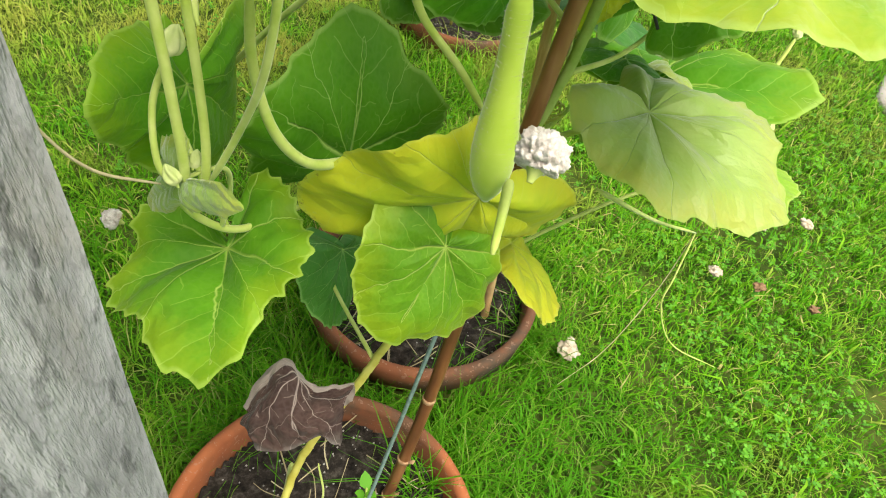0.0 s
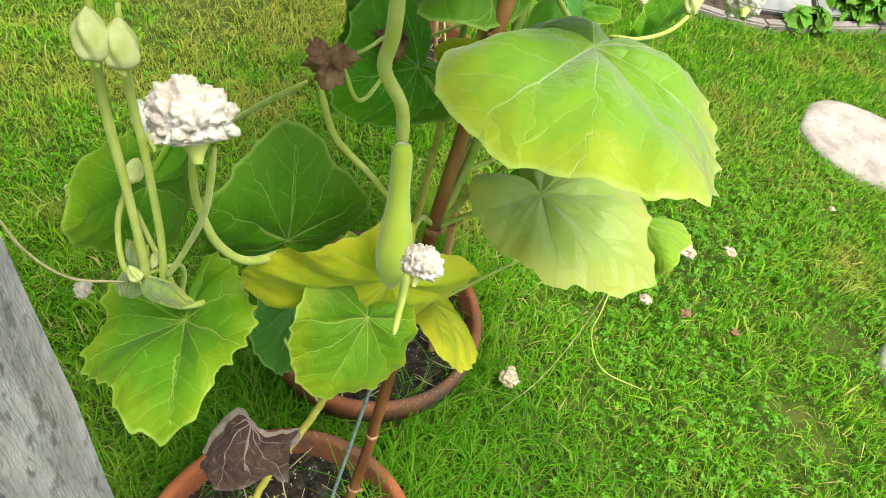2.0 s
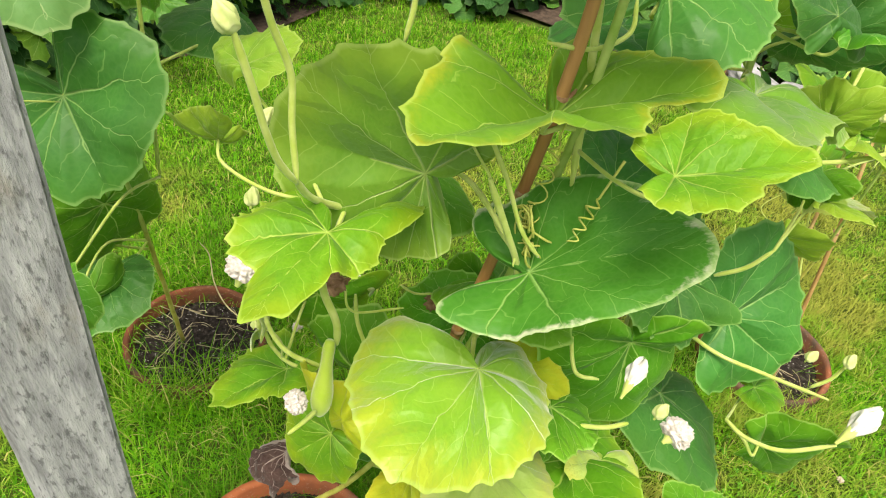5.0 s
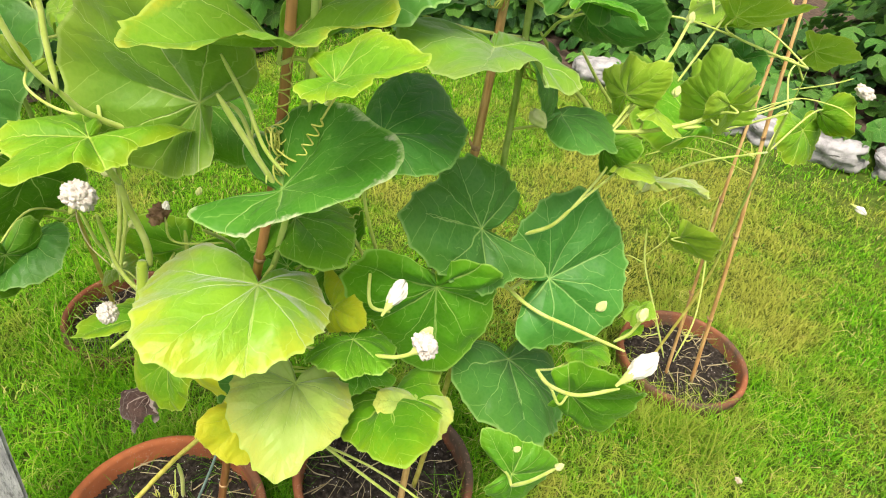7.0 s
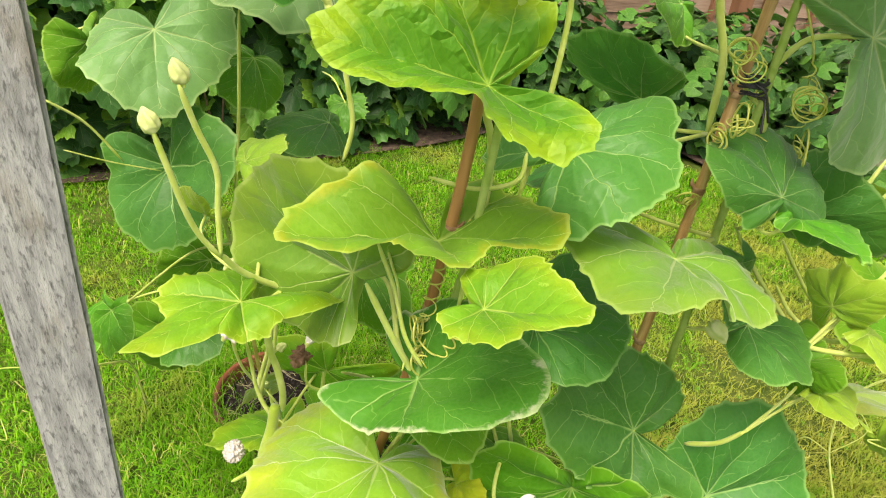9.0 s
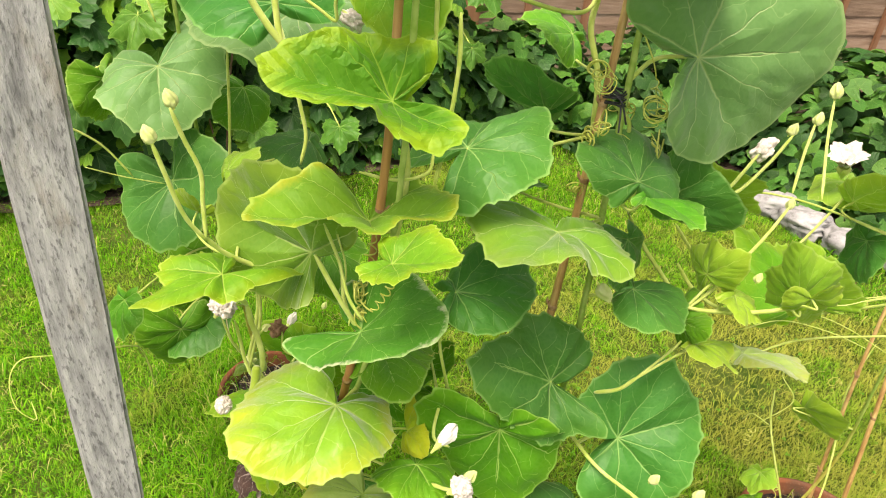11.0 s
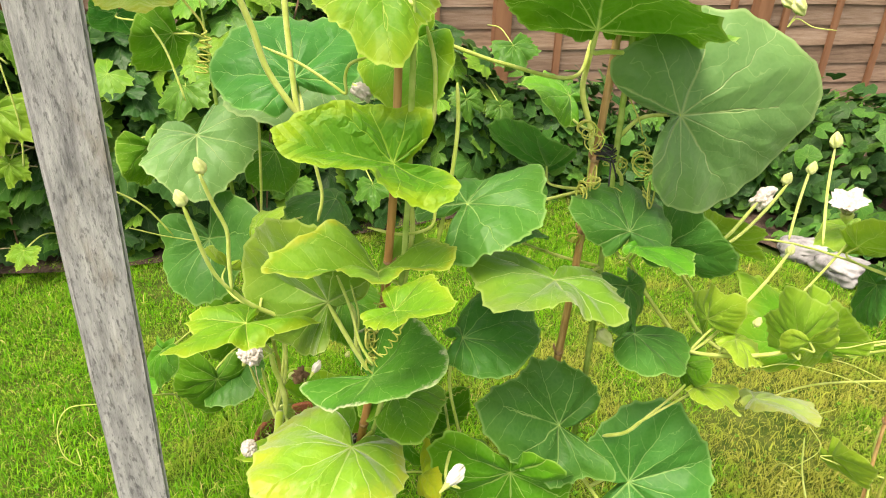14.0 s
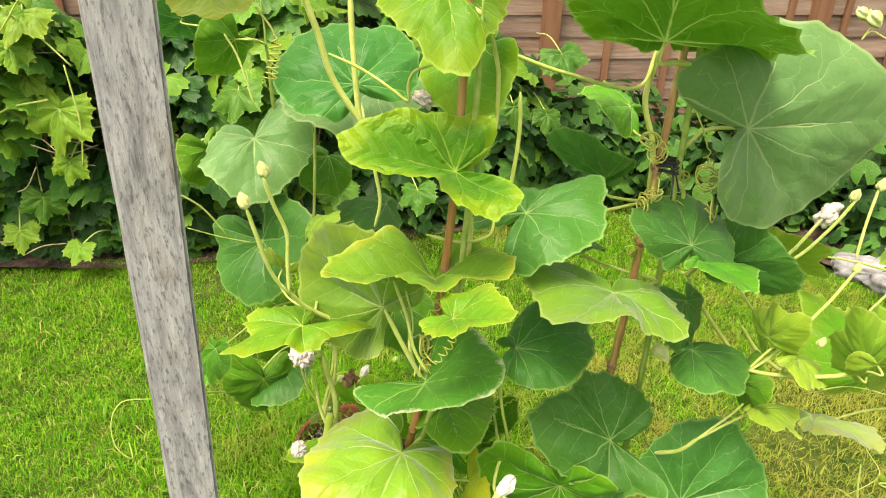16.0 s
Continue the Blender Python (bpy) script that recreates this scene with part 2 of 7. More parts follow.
# stems turn straw-yellow and corky near the soil
OLD_STEM = Mat("old_stem_skin", 0.7, 0.25)
_n = OLD_STEM.noise(60, 5)
_z = OLD_STEM.n("SeparateXYZ")
OLD_STEM.link(OLD_STEM.n("TexCoord").outputs["Object"], _z.inputs[0])
_u = OLD_STEM.n("MapRange", interpolation_type="SMOOTHSTEP")
OLD_STEM.link(OLD_STEM.math("ADD", _z.outputs[2], OLD_STEM.math("MULTIPLY", OLD_STEM.noise(14, 3), 0.12)), _u.inputs[0])
_u.inputs[1].default_value, _u.inputs[2].default_value = 0.34, 0.60
OLD_STEM.color(OLD_STEM.mix(_u.outputs[0], OLD_STEM.ramp(_n, [(0.3, (0.38, 0.34, 0.05)), (0.7, (0.54, 0.51, 0.13))]), OLD_STEM.ramp(_n, [(0.3, (0.22, 0.36, 0.05)), (0.7, (0.40, 0.51, 0.14))])))
OLD_STEM.bump(_n, 0.5, 0.002)
OLD_STEM = OLD_STEM.m


def clay_material(name, c1, c2, dirt, amount):
    """Fired clay with darker weather stains and pale lime bloom."""
    m = Mat(name, 0.85, 0.25)
    f, g, h = m.noise(14, 5), m.noise(5, 6, 0.65), m.noise(160, 3)
    c = m.ramp(f, [(0.3, c1), (0.7, c2)])
    c = m.mix(m.math("MULTIPLY", m.math("MAXIMUM", m.math("SUBTRACT", g, 0.46), 0.0), amount), c, dirt)
    c = m.mix(m.math("MULTIPLY", m.math("GREATER_THAN", h, 0.63), 0.35), c, (0.42, 0.25, 0.17))
    m.color(c)
    m.bump(m.math("ADD", f, m.math("MULTIPLY", h, 0.4)), 0.35, 0.002)
    return m.m


terracotta = clay_material("terracotta", (0.27, 0.085, 0.034), (0.44, 0.14, 0.052), (0.10, 0.06, 0.035), 4.0)
# darker clay that carries the leaves' shade over one pot in its colour
shaded_clay = clay_material("shaded_terracotta", (0.13, 0.045, 0.02), (0.24, 0.08, 0.034), (0.06, 0.045, 0.025), 5.0)
worn_clay = clay_material("worn_terracotta", (0.19, 0.07, 0.033), (0.33, 0.115, 0.048), (0.085, 0.06, 0.04), 6.0)
soil_mat = Mat("soil", 0.95, 0.2)
_n, _g = soil_mat.noise(95, 6, 0.7), soil_mat.n("TexVoronoi")
_g.inputs["Scale"].default_value = 150
soil_mat.link(soil_mat.n("TexCoord").outputs["Object"], _g.inputs["Vector"])
_c = soil_mat.ramp(_n, [(0.34, (0.006, 0.005, 0.004)), (0.52, (0.030, 0.024, 0.019)), (0.70, (0.10, 0.085, 0.07))])
_k = soil_mat.math("MULTIPLY", soil_mat.math("LESS_THAN", _g.outputs["Distance"], 0.22), soil_mat.math("GREATER_THAN", soil_mat.noise(60, 2), 0.56))
soil_mat.color(soil_mat.mix(soil_mat.math("MULTIPLY", _k, 0.8), _c, (0.50, 0.48, 0.45)))  # pale grit
soil_mat.bump(_n, 0.9, 0.008)
soil_mat = soil_mat.m
cane_mat = Mat("cane_skin", 0.42, 0.4)
_n = cane_mat.noise(38, 4, stretch=(1, 1, 0.12))
_z = cane_mat.n("SeparateXYZ")
cane_mat.link(cane_mat.n("TexCoord").outputs["Object"], _z.inputs[0])
_u = cane_mat.n("MapRange", interpolation_type="SMOOTHSTEP")
cane_mat.link(cane_mat.math("ADD", _z.outputs[2], cane_mat.math("MULTIPLY", cane_mat.math("SUBTRACT", cane_mat.noise(7, 3), 0.5), 0.9)), _u.inputs[0])
_u.inputs[1].default_value, _u.inputs[2].default_value = 0.45, 0.95
_lo = cane_mat.ramp(_n, [(0.34, (0.085, 0.035, 0.016)), (0.52, (0.20, 0.080, 0.030)), (0.68, (0.33, 0.16, 0.065))])
_hi = cane_mat.ramp(_n, [(0.34, (0.28, 0.125, 0.045)), (0.52, (0.50, 0.26, 0.095)), (0.68, (0.64, 0.42, 0.19))])
cane_mat.color(cane_mat.mix(_u.outputs[0], _lo, _hi))
cane_mat.bump(_n, 0.2, 0.001)
cane_mat = cane_mat.m
post_mat = Mat("weathered_wood", 0.92, 0.15)
_g = post_mat.noise(70, 6, 0.68, stretch=(1, 1, 0.16))
_f = post_mat.noise(170, 4, 0.65, stretch=(1, 1, 0.34))
_p = post_mat.noise(11, 6, 0.65, stretch=(1, 1, 0.45))
_c = post_mat.ramp(_g, [(0.30, (0.14, 0.142, 0.152)), (0.48, (0.32, 0.322, 0.335)), (0.70, (0.54, 0.54, 0.55))])
_w = post_mat.n("MapRange", interpolation_type="SMOOTHSTEP")
post_mat.link(_p, _w.inputs[0])
_w.inputs[1].default_value, _w.inputs[2].default_value = 0.54, 0.68
_c = post_mat.mix(post_mat.math("MULTIPLY", _w.outputs[0], 0.55), _c, (0.24, 0.19, 0.13))
_b = post_mat.n("MapRange", interpolation_type="SMOOTHSTEP")
post_mat.link(post_mat.noise(34, 3, 0.6, stretch=(1, 1, 0.22)), _b.inputs[0])
_b.inputs[1].default_value, _b.inputs[2].default_value = 0.46, 0.70
_c = post_mat.mix(post_mat.math("MULTIPLY", _b.outputs[0], 0.5), _c, (0.15, 0.148, 0.158))
_d = post_mat.noise(19, 6, 0.7, stretch=(1, 1, 0.5))
_s = post_mat.n("MapRange", interpolation_type="SMOOTHSTEP")
post_mat.link(_d, _s.inputs[0])
_s.inputs[1].default_value, _s.inputs[2].default_value = 0.40, 0.62
_c = post_mat.mix(post_mat.math("MULTIPLY", _s.outputs[0], 0.40), _c, (0.46, 0.462, 0.475))
_k = post_mat.n("MapRange", interpolation_type="SMOOTHSTEP")
post_mat.link(_f, _k.inputs[0])
_k.inputs[1].default_value, _k.inputs[2].default_value = 0.52, 0.66
_c = post_mat.mix(post_mat.math("MULTIPLY", _k.outputs[0], 0.62), _c, (0.07, 0.07, 0.073))
post_mat.color(_c)
post_mat.bump(post_mat.math("ADD", _g, post_mat.math("MULTIPLY", _f, 0.5)), 0.9, 0.005)
post_mat = post_mat.m
grass_mat = Mat("grass_blades", 0.6, 0.08)
_r = grass_mat.n("NewGeometry").outputs["Random Per Island"]
_c = grass_mat.ramp(_r, [(0.0, (0.050, 0.20, 0.006)), (0.35, (0.095, 0.32, 0.008)), (0.78, (0.19, 0.43, 0.014)), (0.92, (0.32, 0.43, 0.06)), (1.0, (0.52, 0.44, 0.18))])
_q = grass_mat.n("MapRange", interpolation_type="SMOOTHSTEP")
grass_mat.link(grass_mat.noise(9.0, 4, 0.6), _q.inputs[0])
_q.inputs[1].default_value, _q.inputs[2].default_value = 0.48, 0.66
_c = grass_mat.mix(grass_mat.math("MULTIPLY", _q.outputs[0], 0.5), _c, (0.065, 0.23, 0.008))
# dry, worn patches: scattered ones, and a wide one between the pots and the far bed
_v = grass_mat.n("VectorMath")
_v.operation = "DISTANCE"
grass_mat.link(grass_mat.n("TexCoord").outputs["Object"], _v.inputs[0])
_v.inputs[1].default_value = (-0.15, 2.05, 0.0)
_far = grass_mat.math("MULTIPLY", grass_mat.math("MAXIMUM", grass_mat.math("SUBTRACT", 1.15, _v.outputs["Value"]), 0.0), 0.22)
_q = grass_mat.n("MapRange", interpolation_type="SMOOTHSTEP")
grass_mat.link(grass_mat.math("ADD", grass_mat.noise(2.6, 6, 0.66), _far), _q.inputs[0])
_q.inputs[1].default_value, _q.inputs[2].default_value = 0.52, 0.72
_c = grass_mat.mix(grass_mat.math("MULTIPLY", _q.outputs[0], 0.72), _c, (0.38, 0.36, 0.07))
# the plants' shade on the grass round the pots, put in as deeper green
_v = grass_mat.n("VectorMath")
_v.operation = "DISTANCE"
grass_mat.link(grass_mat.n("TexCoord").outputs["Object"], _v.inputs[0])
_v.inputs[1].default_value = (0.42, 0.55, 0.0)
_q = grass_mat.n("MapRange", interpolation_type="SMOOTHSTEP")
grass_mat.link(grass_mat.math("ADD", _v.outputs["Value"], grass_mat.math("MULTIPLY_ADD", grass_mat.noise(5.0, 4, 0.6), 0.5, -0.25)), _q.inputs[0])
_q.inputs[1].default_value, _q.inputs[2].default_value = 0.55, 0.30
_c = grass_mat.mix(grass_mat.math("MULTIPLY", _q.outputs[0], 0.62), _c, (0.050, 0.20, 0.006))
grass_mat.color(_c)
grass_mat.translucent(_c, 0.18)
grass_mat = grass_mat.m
turf_mat = Mat("turf", 0.95, 0.1)
_n = turf_mat.noise(16, 5)
_near = turf_mat.ramp(_n, [(0.3, (0.024, 0.060, 0.007)), (0.7, (0.10, 0.125, 0.026))])
_far = turf_mat.ramp(turf_mat.noise(60, 5, 0.7), [(0.3, (0.030, 0.078, 0.006)), (0.7, (0.075, 0.150, 0.014))])
_l = turf_mat.n("VectorMath")
_l.operation = "LENGTH"
turf_mat.link(turf_mat.n("TexCoord").outputs["Object"], _l.inputs[0])
_e = turf_mat.n("MapRange", interpolation_type="SMOOTHSTEP")
turf_mat.link(_l.outputs["Value"], _e.inputs[0])
_e.inputs[1].default_value, _e.inputs[2].default_value = 2.7, 4.0
turf_mat.color(turf_mat.mix(_e.outputs[0], _near, _far))
turf_mat.bump(_n, 0.6, 0.01)
turf_mat = turf_mat.m

petal_mat = plain_material("petal_white", (0.42, 0.35, 0.29), (0.80, 0.765, 0.71), 170, 0.85, 0.8, dist=0.003, down=0.3)
fallen_mat = plain_material("fallen_petal", (0.34, 0.26, 0.17), (0.66, 0.58, 0.45), 130, 0.85, 0.6, dist=0.003)
fresh_petal_mat = plain_material("fresh_petal", (0.62, 0.60, 0.52), (0.82, 0.80, 0.74), 90, 0.7, 0.35, dist=0.002)
dried_mat = plain_material("petal_brown", (0.12, 0.065, 0.03), (0.33, 0.20, 0.11), 120, 0.9, 0.6, dist=0.003)
bud_mat = plain_material("bud_skin", (0.40, 0.50, 0.13), (0.68, 0.70, 0.36), 60, 0.7, 0.3)
gourd_mat = plain_material("gourd_skin", (0.38, 0.55, 0.03), (0.50, 0.64, 0.09), 30, 0.7, 0.1, down=0.7)
dead_mat = leaf_material("dead_leaf", (0.070, 0.040, 0.032), (0.026, 0.015, 0.013), (0.23, 0.21, 0.19), (0.40, 0.33, 0.29), 0.85, 0.9, pucker=0.8, sheen=0.1)
joint_mat = plain_material("cane_joint", (0.22, 0.11, 0.05), (0.48, 0.31, 0.17), 120, 0.8, 0.4)
straw_mat = plain_material("straw", (0.26, 0.21, 0.10), (0.52, 0.46, 0.28), 50, 0.85, 0.2)
string_mat = plain_material("blue_string", (0.10, 0.17, 0.15), (0.19, 0.27, 0.24), 200, 0.8, 0.4)
tie_mat = plain_material("black_tie", (0.015, 0.015, 0.016), (0.04, 0.04, 0.045), 80, 0.5, 0.2)
tan_cane_mat = Mat("pale_cane_skin", 0.5, 0.35)
_n, _g = tan_cane_mat.noise(60, 5, 0.7, stretch=(1, 1, 0.10)), tan_cane_mat.noise(16, 4, 0.7, stretch=(1, 1, 0.4))
_c = tan_cane_mat.ramp(_n, [(0.32, (0.30, 0.15, 0.055)), (0.5, (0.52, 0.31, 0.12)), (0.68, (0.66, 0.47, 0.22))])
_k = tan_cane_mat.n("MapRange", interpolation_type="SMOOTHSTEP")
tan_cane_mat.link(_g, _k.inputs[0])
_k.inputs[1].default_value, _k.inputs[2].default_value = 0.52, 0.66
tan_cane_mat.color(tan_cane_mat.mix(tan_cane_mat.math("MULTIPLY", _k.outputs[0], 0.4), _c, (0.16, 0.08, 0.04)))
tan_cane_mat.bump(_n, 0.4, 0.001)
tan_cane_mat = tan_cane_mat.m
fence_mat = Mat("fence_board", 0.9, 0.2)
_n, _g = fence_mat.noise(9, 6, 0.7, stretch=(1, 0.10, 1)), fence_mat.noise(55, 5, 0.7, stretch=(1, 0.08, 1))
_c = fence_mat.ramp(fence_mat.math("ADD", fence_mat.math("MULTIPLY", _n, 0.6), fence_mat.math("MULTIPLY", _g, 0.4)), [(0.34, (0.13, 0.085, 0.058)), (0.5, (0.30, 0.21, 0.15)), (0.66, (0.44, 0.35, 0.28))])
_hs = fence_mat.n("HueSaturation")
fence_mat.link(fence_mat.math("MULTIPLY_ADD", fence_mat.n("ObjectInfo").outputs["Random"], 0.45, 0.75), _hs.inputs["Value"])
fence_mat.link(_c, _hs.inputs["Color"])
fence_mat.color(_hs.outputs[0])
fence_mat.bump(_g, 0.7, 0.005)
fence_mat = fence_mat.m
batten_mat = plain_material("fence_batten", (0.20, 0.095, 0.05), (0.32, 0.165, 0.09), 14, 0.85, 0.4, stretch=(1, 1, 0.12), dist=0.004)
# the dark leaf is deepened to stand in for shadow inside the foliage
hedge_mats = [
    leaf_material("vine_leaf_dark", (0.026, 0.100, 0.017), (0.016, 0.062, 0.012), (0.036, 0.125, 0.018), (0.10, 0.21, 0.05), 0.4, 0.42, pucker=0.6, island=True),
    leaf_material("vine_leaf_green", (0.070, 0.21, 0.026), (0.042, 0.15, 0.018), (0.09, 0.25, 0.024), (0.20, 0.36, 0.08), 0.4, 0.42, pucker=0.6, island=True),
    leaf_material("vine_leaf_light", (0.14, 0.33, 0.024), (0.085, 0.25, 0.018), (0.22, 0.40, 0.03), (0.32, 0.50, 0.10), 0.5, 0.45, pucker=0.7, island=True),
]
GRAPE = leaf_material("grape_leaf_dark", (0.040, 0.145, 0.022), (0.025, 0.095, 0.015), (0.05, 0.17, 0.022), (0.14, 0.28, 0.07), 0.4, 0.42, pucker=0.7)
GRAPE_MID = leaf_material("grape_leaf", (0.075, 0.23, 0.024), (0.045, 0.16, 0.018), (0.10, 0.27, 0.024), (0.24, 0.40, 0.09), 0.4, 0.42, pucker=0.7)
GRAPE_LIGHT = leaf_material("grape_leaf_light", (0.20, 0.38, 0.028), (0.13, 0.30, 0.02), (0.30, 0.44, 0.03), (0.40, 0.54, 0.12), 0.5, 0.45, pucker=0.8)
clover_mat = Mat("clover_leaf", 0.6, 0.25)
clover_mat.color(clover_mat.mix(clover_mat.n("NewGeometry").outputs["Random Per Island"], (0.050, 0.20, 0.008), (0.12, 0.34, 0.014)))
clover_mat = clover_mat.m
silver_mat = Mat("silvery_foliage", 0.7, 0.2)
silver_mat.color(silver_mat.mix(silver_mat.n("NewGeometry").outputs["Random Per Island"], (0.10, 0.20, 0.07), (0.20, 0.30, 0.14)))
silver_mat = silver_mat.m
rock_mat = Mat("pale_split_rock", 0.9, 0.2)
_n, _g = rock_mat.noise(13, 6, 0.68), rock_mat.noise(16, 4, 0.6, stretch=(0.4, 0.4, 3.0))
_c = rock_mat.ramp(_n, [(0.32, (0.14, 0.137, 0.14)), (0.48, (0.32, 0.317, 0.32)), (0.66, (0.47, 0.465, 0.47))])
_k = rock_mat.n("MapRange", interpolation_type="SMOOTHSTEP")
rock_mat.link(_g, _k.inputs[0])
_k.inputs[1].default_value, _k.inputs[2].default_value = 0.60, 0.68
rock_mat.color(rock_mat.mix(rock_mat.math("MULTIPLY", _k.outputs[0], 0.85), _c, (0.055, 0.052, 0.055)))
rock_mat.bump(rock_mat.math("SUBTRACT", _n, _k.outputs[0]), 0.7, 0.008)
rock_mat = rock_mat.m
slab_mat = Mat("pale_stone", 0.9, 0.25)
_n, _g = slab_mat.noise(11, 6, 0.65), slab_mat.noise(70, 4, 0.7)
_c = slab_mat.ramp(_n, [(0.32, (0.28, 0.24, 0.20)), (0.5, (0.43, 0.39, 0.35)), (0.7, (0.53, 0.495, 0.46))])
_k = slab_mat.n("MapRange", interpolation_type="SMOOTHSTEP")
slab_mat.link(_g, _k.inputs[0])
_k.inputs[1].default_value, _k.inputs[2].default_value = 0.56, 0.68
_c = slab_mat.mix(slab_mat.math("MULTIPLY", _k.outputs[0], 0.6), _c, (0.24, 0.18, 0.12))
slab_mat.color(_c)
slab_mat.bump(slab_mat.math("ADD", _n, slab_mat.math("MULTIPLY", _g, 0.6)), 0.6, 0.004)
slab_mat = slab_mat.m
paver_mat = Mat("grey_concrete", 0.9, 0.25)
_n, _g = paver_mat.noise(6, 6, 0.7, stretch=(1, 1, 0.3)), paver_mat.noise(60, 5, 0.7)
_c = paver_mat.ramp(paver_mat.math("ADD", paver_mat.math("MULTIPLY", _n, 0.7), paver_mat.math("MULTIPLY", _g, 0.3)), [(0.36, (0.085, 0.080, 0.078)), (0.5, (0.19, 0.183, 0.18)), (0.64, (0.34, 0.33, 0.325))])
_hs = paver_mat.n("HueSaturation")
paver_mat.link(paver_mat.math("MULTIPLY_ADD", paver_mat.n("ObjectInfo").outputs["Random"], 0.5, 0.75), _hs.inputs["Value"])
paver_mat.link(_c, _hs.inputs["Color"])
paver_mat.color(_hs.outputs[0])
paver_mat.bump(_g, 0.6, 0.004)
paver_mat = paver_mat.m
coping_mat = plain_material("weathered_coping", (0.20, 0.18, 0.165), (0.44, 0.40, 0.37), 8, 0.9, 0.5, dist=0.004)
tile_mat = plain_material("pale_tile", (0.20, 0.205, 0.205), (0.36, 0.365, 0.36), 14, 0.8, 0.4)
iron_mat = plain_material("black_iron", (0.02, 0.02, 0.02), (0.05, 0.05, 0.05), 30, 0.5, 0.2)
bark_mat = plain_material("twig_bark", (0.10, 0.06, 0.04), (0.20, 0.13, 0.08), 40, 0.9, 0.5)
bed_mat = plain_material("bed_soil", (0.035, 0.024, 0.017), (0.12, 0.085, 0.06), 40, 0.95, 0.8, dist=0.01)

# ---- ground ----
def ground_sheet():
    bm = bmesh.new()
    bmesh.ops.create_grid(bm, x_segments=60, y_segments=60, size=5.0)
    for v in bm.verts:
        v.co.z = 0.012 * noise.noise(v.co * 1.3) - 0.02
        if max(abs(v.co.x), abs(v.co.y)) > 4.99:
            v.co.x *= 400
            v.co.y *= 400
    me = bpy.data.meshes.new("ground")
    bm.to_mesh(me)
    bm.free()
    return tagged(place("ground", me, turf_mat), "short green lawn turf with bare brown soil patches", "lawn", kind="structure")


ground_sheet()


# ---- gourd leaves ----
def smooth_ring(angles, values, at):
    """Values at the angles asked for, by a smooth curve through the given ones."""
    x, v = np.array(angles, float), np.array(values, float)
    slope = np.gradient(v, x)
    k = np.clip(np.searchsorted(x, at) - 1, 0, len(x) - 2)
    h = x[k + 1] - x[k]
    t = (at - x[k]) / h
    return (2 * t**3 - 3 * t**2 + 1) * v[k] + (t**3 - 2 * t**2 + t) * h * slope[k] + (3 * t**2 - 2 * t**3) * v[k + 1] + (t**3 - t**2) * h * slope[k + 1]


